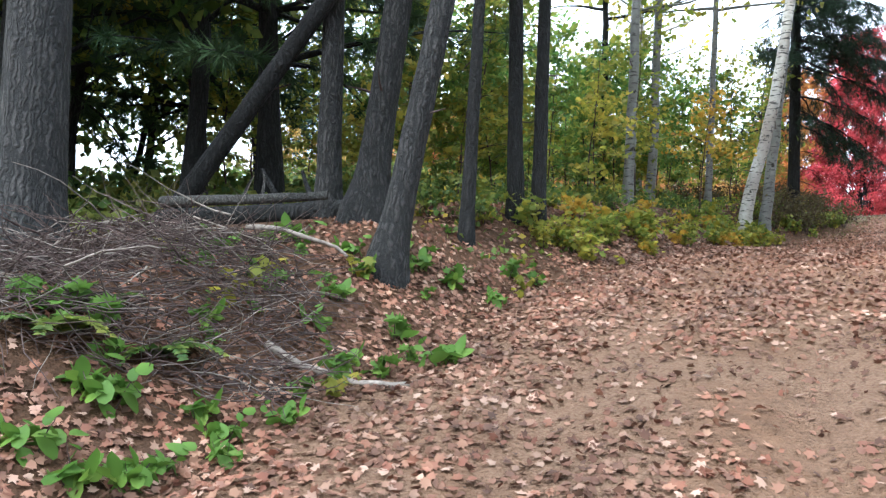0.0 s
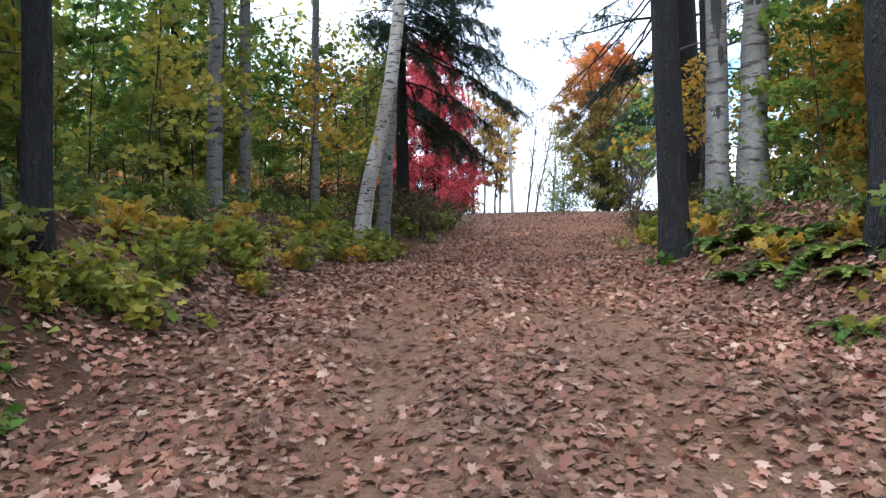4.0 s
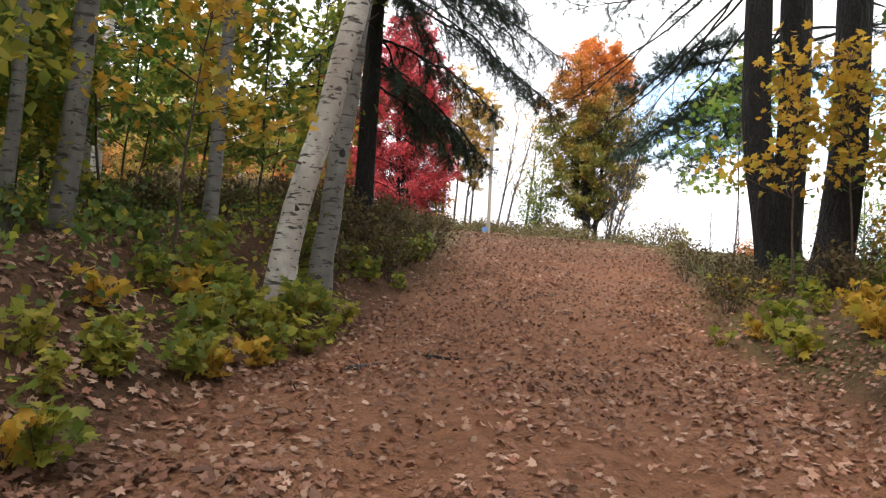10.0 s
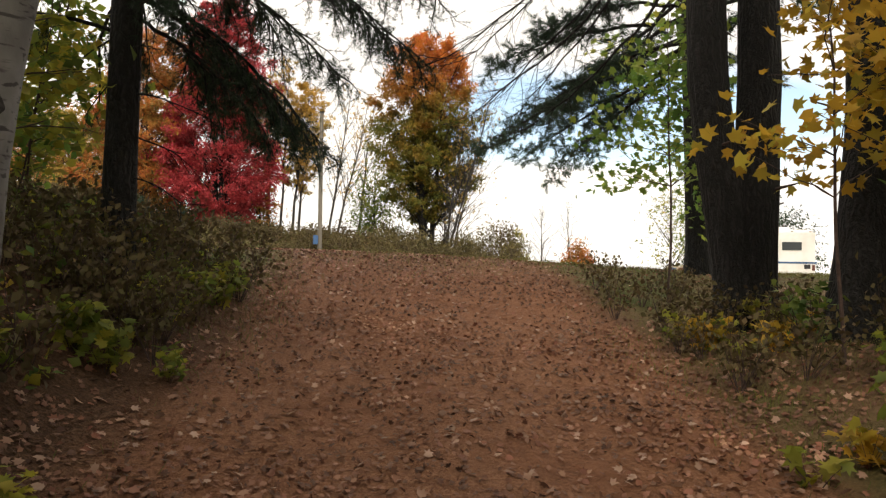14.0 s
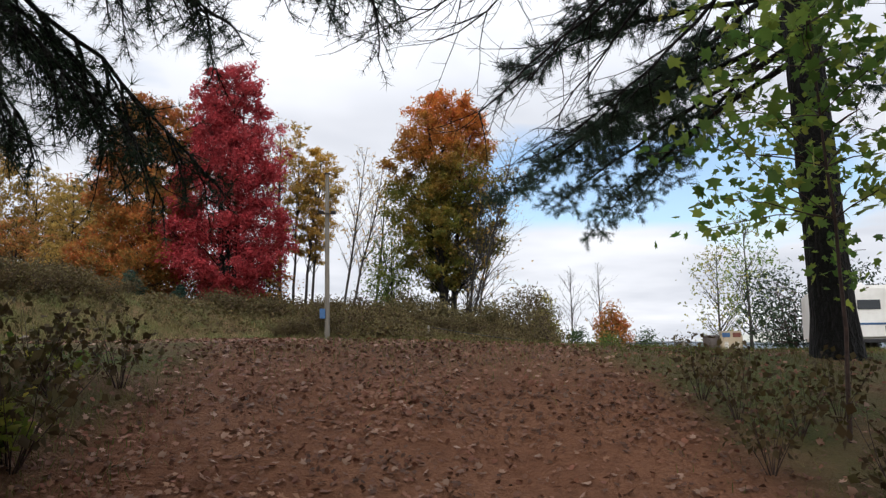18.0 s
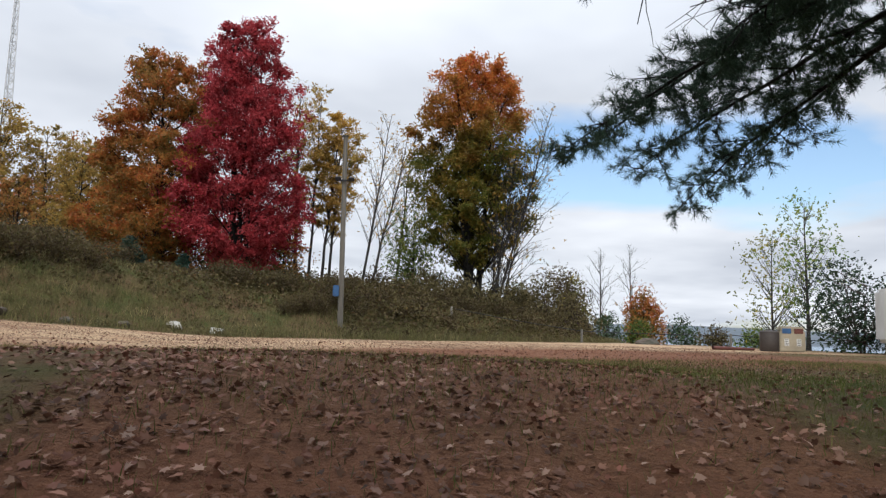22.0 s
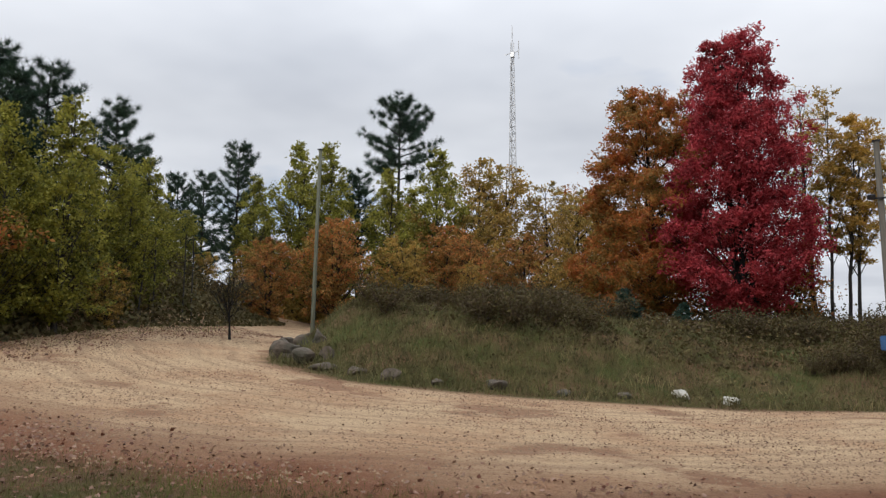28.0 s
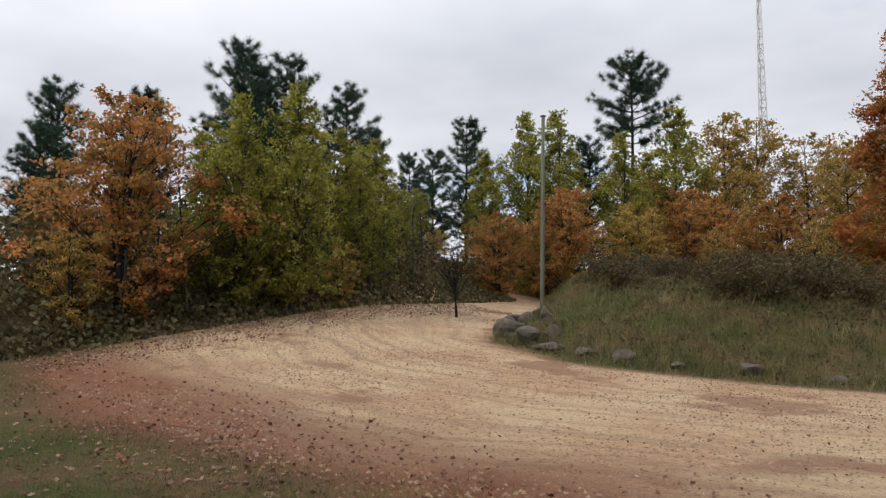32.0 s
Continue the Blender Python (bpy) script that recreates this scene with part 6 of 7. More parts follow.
left_far = [p for p in left_far if p[1] < 13.5]
sow(FOR_A, "forest_tree", "tall green forest tree with dark trunk", "tree", "forest above the bank", left_far[::2], 0.85, 1.15)
sow(FOR_B, "forest_tree", "forest tree in yellow-green leaf", "tree", "forest above the bank", left_far[1::2], 0.85, 1.15)
FOR_C = broadleaf(11, 0.1, 3.0, 0.04, 2200, 0.3, L_FOREST, M_BARK_DARK, 30, shape=0.7, spread=0.2, tv=PAIR_V, tf=PAIR_F)
sow(FOR_C, "understory_tree", "leafy understory tree in the forest shade", "tree", "understory of the forest", [(-17, 6), (-21, 9.5), (-25, 6), (-24, 10.5), (-29, 11), (-30, 5), (-19.5, 13.5), (-35, 7), (-35, 14), (-21, 2), (-27, 1.5), (-40, 10)], 0.8, 1.25)
HEMLOCK = conifer(15, 0.2, lambda v: 3.3 * (1 - v) ** 0.7 + 0.3, 0.13, 16, -0.35, L_HEMLOCK, M_BARK_DARK, 0.34, 1.0, 6)
sow(HEMLOCK, "hemlock_tree", "dark hemlock with level sprays over the bank", "tree", "hemlocks above the bank", [(-9.6, 9.4), (-12.6, 7.0), (-14.5, 11.6)], 0.9, 1.1)
right_far = [(6.9, 13.4), (7.4, 16.4), (6.6, 10.4), (7.5, 8), (9, 13), (8.5, 17), (11, 4), (13, 9), (14, 15), (17, 4), (18, 12)]
sow(FOR_A, "forest_tree", "tall green forest tree beyond the pines", "tree", "forest beyond the pines", right_far[::2], 0.85, 1.15)
sow(FOR_C, "forest_tree", "dark green forest tree beyond the pines", "tree", "forest beyond the pines", right_far[1::2], 0.85, 1.15)
behind = [(-9, -12), (7, -14), (13, -9), (1, -24), (-8, -22)]
sow(FOR_A, "forest_tree", "tall green forest tree at the foot of the lane", "tree", "forest behind", behind, 0.9, 1.1)

# ---- fallen leaves ----
def litter(name, n, x0, x1, y0, y1, keep, size, label, lmat=L_LITTER, tv=MAPLE_V, tf=MAPLE_F, tilt=0.42):
    x, y = rng.uniform(x0, x1, n), rng.uniform(y0, y1, n)
    ok = rng.uniform(0, 1, n) < keep(x, y)
    x, y = x[ok], y[ok]
    e = 0.05
    z = height(x, y)
    nx, ny = (height(x + e, y) - z) / e, (height(x, y + e) - z) / e
    zv = np.stack([-nx, -ny, np.ones_like(x)], -1) + rng.normal(size=(len(x), 3)) * tilt
    zv /= np.linalg.norm(zv, axis=1)[:, None]
    xv = np.cross(zv, rng.normal(size=zv.shape))
    xv /= np.linalg.norm(xv, axis=1)[:, None]
    me = scatter_mesh(name, np.stack([x, y, z + 0.012 + 0.02 * rng.uniform(0, 1, len(x))], -1), size, lmat, tv, tf, np.stack([xv, np.cross(zv, xv), zv], -1))
    return tagged(new(name, me), label, "leaves", kind="stuff")


def lane_keep(x, y):
    xc = np.interp(y, LANE_Y, LANE_X)
    d = np.abs(x - xc)
    rut = np.exp(-(((d - 0.75) / 0.33) ** 2))
    k = 0.85 - 0.55 * rut - 0.25 * sstep(2.6, 4.5, d)
    k = k * (1 - 0.88 * sstep(2.0, 3.0, d) * sstep(22.5, 25.5, y))
    k = k * (1 - 0.45 * (x < -4.5) * (y > 1.2) * (y < 5.6))
    return k * np.clip(0.72 + 0.95 * vnoise(x, y, 0.8, 41), 0.14, 1) * (1 - 0.62 * sstep(13, 23, y))


litter("fallen_leaves", 76000, -6.5, 6.0, -1.5, 31, lane_keep, 0.064, "brown and pale pink fallen maple leaves on the lane")
litter("dark_leaves", 44000, -6, 4.5, -1.5, 15, lane_keep, 0.068, "dark red-brown maple leaves on the lower lane", L_LITTER_DARK)
# leaves past the lower lane take darker colours for the shade there
litter("shade_toned_leaves", 60000, -4, 5, 13, 33, lambda x, y: sstep(13, 19, y) * np.clip(0.45 + 0.8 * vnoise(x, y, 0.7, 42), 0.08, 1) * (1 - 0.75 * sstep(1.8, 2.8, np.abs(x - np.interp(y, LANE_Y, LANE_X))) * sstep(22.5, 25.5, y)), 0.047, "small red-brown leaves on the upper lane, coloured darker for its shade", L_LITTER_DARK)
litter("leaf_fragments", 30000, -7, 5, -1, 30, lambda x, y: 0.7 - 0.6 * sstep(2.0, 3.0, np.abs(x - np.interp(y, LANE_Y, LANE_X))) * sstep(19, 23, y), 0.045, "crumbled brown leaves and twigs in the lane", L_LITTER_DARK, tv=LEAF_V, tf=LEAF_F)
litter("lot_leaves", 30000, -26, 20, 27, 58, lambda x, y: np.clip(0.55 + 0.8 * vnoise(x, y, 2.0, 43), 0.05, 1) * (y < np.interp(x, FOOT_X, FOOT_Y) - 0.2), 0.055, "scattered dry leaves on the sandy lot", L_LITTER_DARK, tv=LEAF_V, tf=LEAF_F)


litter("grass_leaves", 5200, -22, 6, 32.5, 40, lambda x, y: np.clip(0.6 + 0.8 * vnoise(x, y, 1.5, 44), 0.1, 1), 0.075, "orange and tan maple leaves lying in the grass")


# ---- grass ----
def blades(name, n, x0, x1, y0, y1, keep, size, lmat, label, lean=0.35):
    x, y = rng.uniform(x0, x1, n), rng.uniform(y0, y1, n)
    ok = rng.uniform(0, 1, n) < keep(x, y)
    x, y = x[ok], y[ok]
    zv = np.array([0, 0, 1.0]) + rng.normal(size=(len(x), 3)) * lean
    zv[:, 2] = np.abs(zv[:, 2])
    zv /= np.linalg.norm(zv, axis=1)[:, None]
    xv = np.cross(zv, rng.normal(size=zv.shape))
    xv /= np.linalg.norm(xv, axis=1)[:, None]
    me = scatter_mesh(name, np.stack([x, y, height(x, y) - 0.01], -1), size, lmat, BLADE_V, BLADE_F, np.stack([xv, np.cross(zv, xv), zv], -1))
    return tagged(new(name, me), label, "grass", kind="stuff")


def turf_keep(x, y):
    d = np.abs(x - np.interp(y, LANE_Y, LANE_X))
    path = np.maximum(sstep(1.5, 2.6, d), sstep(26, 30, y) * 0.6)
    edge = 1 - sstep(-1.0, 1.5, y + 1.2 * vnoise(x, y, 2.0, 38) - np.interp(x, [-20, -8, -3, 6, 16], [37.0, 36.6, 37.2, 39, 42]))
    return path * edge * sstep(17, 21, y + 2.0 * (x > 0)) * np.clip(0.5 + 1.3 * vnoise(x, y, 1.3, 51) + 0.25 * sstep(3, 8, np.abs(x)), 0, 1)


blades("turf", 260000, -10, 14, 18, 41, turf_keep, 0.085, L_GRASS, "short green grass mixed with dry blades beside the lane")
blades("turf_corner", 110000, -24, -5, 30, 40, lambda x, y: (1 - sstep(-1.0, 0.6, y + 0.8 * vnoise(x, y, 2.0, 38) - np.interp(x, [-24, -14, -8, -5], [37.6, 36.9, 36.6, 36.2]))) * np.clip(0.6 + 0.8 * vnoise(x, y, 1.2, 53), 0.1, 1), 0.085, L_GRASS, "thin green grass at the edge of the lot")
blades("verge", 16000, -34, -20, 38, 60, lambda x, y: sstep(0, 1.5, -x - 23.5 - 0.18 * (y - 42)) * (1 - sstep(4, 7, -x - 23.5 - 0.18 * (y - 42))), 0.16, L_GRASS, "rough grass along the edge of the wood")
litter("grass_leaves", 7000, -22, 14, 27, 38, lambda x, y: np.clip(0.5 + 0.7 * vnoise(x, y, 1.5, 44), 0.1, 1), 0.05, "dark fallen leaves lying in the grass", L_LITTER_DARK)
litter("pale_grass_leaves", 1800, -22, 14, 27, 38, lambda x, y: np.clip(0.5 + 0.7 * vnoise(x, y, 1.5, 45), 0.1, 1), 0.058, "pale fallen leaves lying in the grass")
litter("verge_leaves", 9000, -31, -21, 38, 62, lambda x, y: sstep(0, 1, -x - 22.2 - 0.18 * (y - 42)), 0.1, "reddish fallen leaves along the edge of the wood", tv=LEAF_V, tf=LEAF_F)


def mound_keep(x, y):
    d = y - np.interp(x, FOOT_X, FOOT_Y)
    return sstep(-0.8, 0.4, d) * (1 - sstep(14, 18, d))


blades("mound_grass", 60000, -25, 24, 49, 88, lambda x, y: mound_keep(x, y) * np.clip(0.65 + 0.7 * vnoise(x, y, 3, 55), 0.1, 1), 0.42, L_DRYGRASS, "tall dry grass covering the mound", 0.4)
blades("mound_turf", 40000, -25, 24, 49, 88, mound_keep, 0.32, L_MOUND, "rough green grass on the mound", 0.4)

# brush on the mound
def cover(name, n, x0, x1, y0, y1, hmax, leaf, lmat, label, up=0.4):
    """Low growth as a layer of leaves between the ground and hmax(x, y)."""
    x, y = rng.uniform(x0, x1, n), rng.uniform(y0, y1, n)
    hm = hmax(x, y)
    ok = hm > 0.05
    x, y, hm = x[ok], y[ok], hm[ok]
    z = height(x, y) + hm * rng.uniform(0, 1, len(x)) ** 0.7
    return tagged(new(name, scatter_mesh(name, np.stack([x, y, z], -1), leaf, lmat, up=up)), label, "brush", kind="stuff")


def foot_d(x, y):
    return y - np.interp(x, FOOT_X, FOOT_Y)


def brush_h(x, y):
    d = foot_d(x, y)
    top = sstep(4.5, 7, d) * (1 - sstep(15, 19, d)) + sstep(1, 4, x) * sstep(0.5, 2.5, d) * (1 - sstep(15, 19, d))
    path = 1 - np.exp(-(((x + 7.0 + 0.35 * (d - 5)) / 1.3) ** 2))
    return np.clip(top, 0, 1) * path * np.clip(0.75 + 1.0 * vnoise(x, y, 1.9, 61), 0, 1.5) * (1 - sstep(19, 25, x)) * sstep(-23, -18, x)


cover("mound_brush", 120000, -24, 26, 50, 95, brush_h, 0.17, L_SHRUB, "dark brown-green brush along the top of the mound")
cover("mound_herbs", 60000, -25, 24, 49, 92, lambda x, y: sstep(-0.4, 0.8, foot_d(x, y)) * (1 - sstep(13, 17, foot_d(x, y))) * np.clip(0.35 + 0.6 * vnoise(x, y, 1.2, 63), 0, 1) * 0.5, 0.12, L_MOUND, "low green herbs among the grass of the mound")
BRUSH = plant_mesh(1.2, 20, 64, 0.075, L_SHRUB, 0.6, LEAF_V, LEAF_F, M_TWIG, 0.4, 0.1, 0.009)
spots = []
while len(spots) < 120:
    x = rng.uniform(-20, 20)
    d = rng.uniform(4.5, 15)
    if not (-9 < x < -5) and math.sin(0.45 * x + 1) + math.sin(0.9 * d + 0.5 * x) > -0.5:
        spots.append((x, float(np.interp(x, FOOT_X, FOOT_Y)) + d))
sow(BRUSH, "brush_shrub", "dark brown-green shrub on the mound", "shrub", "shrubs on the mound", spots, 0.7, 1.5)


def bank_h(x, y):
    d = np.interp(y, LANE_Y, LANE_X) - x
    e = -d
    left = sstep(2.6, 3.6, d) * (1 - sstep(27, 29.5, y)) * sstep(7, 9.5, y)
    right = sstep(2.8, 3.8, e) * (1 - sstep(21, 25, y)) * sstep(4, 6, y)
    return (left + right) * np.clip(0.35 + 0.8 * vnoise(x, y, 1.4, 65), 0, 1) * 0.75


cover("bank_undergrowth", 24000, -14, 9, 4, 30, bank_h, 0.1, L_FOREST, "dense low green undergrowth on the banks", 0.8)
cover("bank_yellow_leaves", 7000, -12, 7, 7, 28, bank_h, 0.11, L_YELLOW, "yellow leaves scattered through the undergrowth", 0.8)
cover("forest_floor_growth", 30000, -34, -9, -4, 25, lambda x, y: np.clip(0.4 + 0.9 * vnoise(x, y, 2.5, 67), 0, 1) * 1.8, 0.2, L_FOREST, "low growth on the forest floor", 0.8)


def edge_h(x, y):
    e = -x - 25.6 - 0.2 * np.clip(y - 42, -10, 30)
    west = sstep(0, 1.6, e) * (1 - sstep(12, 16, e)) * (1 - sstep(64, 70, y)) * np.clip(1.4 + 2.4 * sstep(1, 5, e) + 1.6 * vnoise(x, y, 2.2, 68), 0.2, 5)
    return west


# dark olive chosen to carry the shade under the trees in the leaf colour
cover("wood_edge_growth", 70000, -46, -24, 30, 70, edge_h, 0.24, L_MOUND, "tangled undergrowth along the edge of the wood, coloured dark for the shade there", 0.5)
cover("far_edge_growth", 40000, -44, -12, 68, 104, lambda x, y: sstep(2, 6, y - np.interp(x, [-44, -30, -12], [68, 72, 84])) * np.clip(1.8 + 1.8 * vnoise(x, y, 3, 69), 0, 4), 0.3, L_OLIVE, "olive undergrowth behind the mound", 0.5)
cover("mound_thicket", 30000, -9, 25, 86, 101, lambda x, y: sstep(86, 88, y) * np.clip(1.3 + 1.2 * vnoise(x, y, 2, 70), 0.2, 3), 0.24, L_SHRUB, "brown thicket behind the slender trees", 0.5)
blades("mound_front", 70000, -24, 12, 49, 68, lambda x, y: sstep(-0.9, 0.2, foot_d(x, y)) * (1 - sstep(4, 7, foot_d(x, y))) * np.clip(0.6 + 0.8 * vnoise(x, y, 2, 57), 0.1, 1), 0.38, L_DRYGRASS, "long tan grass hanging over the foot of the mound", 0.45)

# dry weeds on the left of the crest
WEED = plant_mesh(0.75, 12, 12, 0.07, L_SHRUB, 0.35, LEAF_V, LEAF_F, M_TWIG, 0.4, 0.3, 0.005)
sow(WEED, "dry_weed", "dark dry weeds with seed heads on the bank", "weed", "weeds on the bank", strip(44, 20.5, 27.5, 2.4, 5.5, -1) + strip(30, 22.5, 27.5, 2.5, 4.4, -1) + strip(26, 20, 27, 2.4, 5, 1), 0.7, 1.2)

# ---- loose soil on the lot ----
CLOD_V = np.array([(0.5, 0, 0), (-0.5, 0.1, 0), (0, 0.5, 0.05), (0.05, -0.5, 0), (0, 0, 0.45)], float)
CLOD_F = np.array([(0, 2, 4), (2, 1, 4), (1, 3, 4), (3, 0, 4)])
M_CLOD = mat("dry_soil", (0.3, 0.2, 0.12), 0.95, 30, 0.4, 0.5, 3, tint=(0.16, 0.09, 0.055))
n_c = 80000
cx, cy = rng.uniform(-24, 18, n_c), rng.uniform(35, 58, n_c)
ok = (cy < np.interp(cx, FOOT_X, FOOT_Y) - 0.6) & (cy > np.interp(cx, SAND_X, SAND_Y) - 0.6) & (rng.uniform(0, 1, n_c) < np.clip(0.5 + vnoise(cx, cy, 1.1, 71), 0.05, 1))
cx, cy = cx[ok], cy[ok]
turns = np.array([np.array(Euler((0, 0, a)).to_matrix()) for a in rng.uniform(0, 6.283, len(cx))])
tagged(new("soil_clods", scatter_mesh("soil_clods", np.stack([cx, cy, height(cx, cy) - 0.004], -1), rng.uniform(0.02, 0.07, len(cx)), M_CLOD, CLOD_V, CLOD_F, turns)), "loose clods and pebbles on the sandy lot", "soil", kind="stuff")

# ---- lake ----
def lake_mat():
    m = bpy.data.materials.new("lake_water")
    m.use_nodes = True
    n, l = m.node_tree.nodes, m.node_tree.links
    b = n["Principled BSDF"]
    b.inputs["Base Color"].default_value, b.inputs["Roughness"].default_value = (0.12, 0.17, 0.22, 1), 0.25
    t, bp = n.new("ShaderNodeTexNoise"), n.new("ShaderNodeBump")
    t.inputs["Scale"].default_value, bp.inputs["Strength"].default_value = 0.8, 0.4
    l.new(t.outputs[0], bp.inputs["Height"])
    l.new(bp.outputs[0], b.inputs["Normal"])
    return m


LAKE_Z = -17.0
gx = np.linspace(-800, 3600, 12)
gy = np.linspace(120, 3900, 12)
X, Y = np.meshgrid(gx, gy)
i, j = np.meshgrid(np.arange(11), np.arange(11), indexing="ij")
tagged(new("water", quick_mesh("water", np.stack([X, Y, X * 0 + LAKE_Z], -1).reshape(-1, 3), np.stack([i * 12 + j, i * 12 + j + 1, (i + 1) * 12 + j + 1, (i + 1) * 12 + j], -1).reshape(-1, 4), lake_mat())), "pale blue lake far below the lot", "lake", kind="structure")


# ---- brush pile, log and sticks on the bank at the start ----
brush = thing("brush_pile", pose(-5.0, 3.4, ground_z(-5.0, 3.4)), "heap of dry grey-brown branches and twigs on the bank", "brush pile")


def local(x, y, up=0.0):
    return np.array([x + 5.0, y - 3.4, ground_z(x, y) - ground_z(-5.0, 3.4) + up])


for k in range(40):
    x, y = rng.uniform(-7.2, -4.6), rng.uniform(2.8, 5.4)
    if x > -4.4 and y < 3.2:
        continue
    a = rng.uniform(0, 6.283)
    st = bent(local(x, y, rng.uniform(0.02, 0.35)), (math.cos(a), math.sin(a), rng.uniform(-0.15, 0.3)), rng.uniform(0.5, 1.4), 7, -0.2, 0.13)
    part_mesh("branch", Tubes().add(st, np.linspace(rng.uniform(0.007, 0.014), 0.003, 8), 5).mesh("branch", M_DRYTWIG if k % 3 else M_TWIG), brush)
tw, tw2 = Tubes(), Tubes()
for k in range(5200):
    x, y = rng.uniform(-7.8, -3.4), rng.uniform(1.6, 6.4)
    if ((x + 5.6) / 1.75) ** 2 + ((y - 3.9) / 1.5) ** 2 > 1 + 0.5 * float(vnoise(x, y, 0.5, 78)):
        continue
    a = rng.uniform(0, 6.283)
    st = bent(local(x, y, rng.uniform(0.0, 0.08 + 0.34 * math.exp(-((x + 5.7) / 1.0) ** 2 - ((y - 4.0) / 0.9) ** 2) + 0.25 * max(0.0, float(vnoise(x, y, 0.5, 77))))), (math.cos(a), math.sin(a), rng.uniform(-0.35, 0.5)), rng.uniform(0.25, 0.9), 4, -0.1, 0.2)
    (tw if k % 7 else tw2).add(st, np.linspace(0.0065, 0.0025, 5) * (1 if k % 7 else 0.8), 3)
tagged(part_mesh("twig_mat", tw.mesh("twig_mat", M_TWIG), brush), kind="stuff")
tagged(part_mesh("twig_layer", tw2.mesh("twig_layer", M_DRYTWIG), brush), kind="stuff")

def fallen(name, label, p0, p1, r0, r1, material, cat="log", rise=0.0, stubs=2):
    """A fallen trunk or stick from p0 to p1, resting on the ground."""
    n = 9
    t = np.linspace(0, 1, n)
    xy = np.array(p0)[None] * (1 - t[:, None]) + np.array(p1)[None] * t[:, None] + rng.normal(size=(n, 2)) * 0.02
    rr = np.linspace(r0, r1, n)
    z = np.array([ground_z(a, b) for a, b in xy]) + rr * 0.8 + rise
    o = np.array([xy[0][0], xy[0][1], z[0]])
    ob = thing(name, pose(*o), label, cat)
    pts = np.stack([xy[:, 0], xy[:, 1], z], -1) - o
    tb = Tubes().add(pts, rr, 10, 0.06)
    tb.add(pts[:2] - (pts[1] - pts[0]) * 0.02, [0.001, r0], 10)
    tb.add(np.array([pts[-1], pts[-1] + (pts[-1] - pts[-2]) * 0.01]), [r1, 0.001], 10)
    part_mesh("stem", tb.mesh("stem", material), ob)
    for _ in range(stubs):
        j = rng.integers(2, 7)
        st = bent(pts[j], (rng.normal(), rng.normal(), 0.8), r0 * 5, 3, 0, 0.1)
        part_mesh("branch_stub", Tubes().add(st, np.linspace(r1 * 0.5, r1 * 0.2, 4), 5).mesh("branch_stub", material), ob)
    return ob


fallen("fallen_log", "dark rotting log lying across the forest bank", (-8.9, 6.6), (-5.9, 8.4), 0.15, 0.12, M_BARK_DARK, rise=0.0)
fallen("fallen_log", "thin grey log resting on the brush pile", (-8.0, 6.0), (-5.9, 6.7), 0.07, 0.05, M_BARK_GREY, rise=0.35)
fallen("fallen_stick", "pale weathered stick lying in the leaves", (-4.35, 4.3), (-3.25, 4.75), 0.035, 0.02, M_DRYTWIG, "stick")
fallen("fallen_stick", "thin brown stick lying in the leaves", (-4.3, 3.6), (-3.55, 4.05), 0.018, 0.01, M_TWIG, "stick")
fallen("fallen_stick", "thin stick reaching over the bank", (-5.7, 5.3), (-4.9, 5.9), 0.03, 0.015, M_DRYTWIG, "stick", 0.18)
fallen("fallen_stick", "short broken stick on the lane", (-2.75, 17.6), (-2.45, 18.1), 0.025, 0.015, M_BARK_GREY, "stick")
fallen("fallen_stick", "short dark stick on the lane", (-2.1, 18.6), (-1.7, 18.8), 0.02, 0.012, M_BARK_DARK, "stick")
BROAD = plant_mesh(0.32, 4, 7, 0.115, L_FERN, 0.6, OVAL_V, OVAL_F, M_TWIG, 1.6)
sow(BROAD, "broadleaf_plant", "low plant with broad bright green leaves", "plant", "broad-leaved plants", [(-9.2, 6.77), (-5.69, 4.89), (-5.76, 5.61), (-5.56, 5.81), (-5.12, 6.21), (-4.8, 6.02), (-4.7, 6.45), (-4.69, 6.87), (-4.64, 5.41), (-4.4, 4.93), (-4.37, 7.07), (-3.93, 7.31), (-3.32, 5.24), (-3.89, 4.64), (-4.71, 3.97), (-4.33, 2.78), (-4.17, 2.86), (-3.99, 2.29), (-3.91, 3.3), (-3.64, 3.29), (-3.58, 3.72), (-3.57, 2.76), (-3.7, 2.35), (-3.42, 3.11), (-3.56, 2.58)], 0.7, 1.15)

# ---- boulders of the mound ----
M_STONE = mat("grey_boulder", (0.10, 0.076, 0.056), 0.92, 7, 0.45, 0.8, 1.1, tint=(0.05, 0.05, 0.034))
M_PALE = mat("pale_boulder", (0.42, 0.40, 0.35), 0.9, 7, 0.25, 0.6, 1.1)


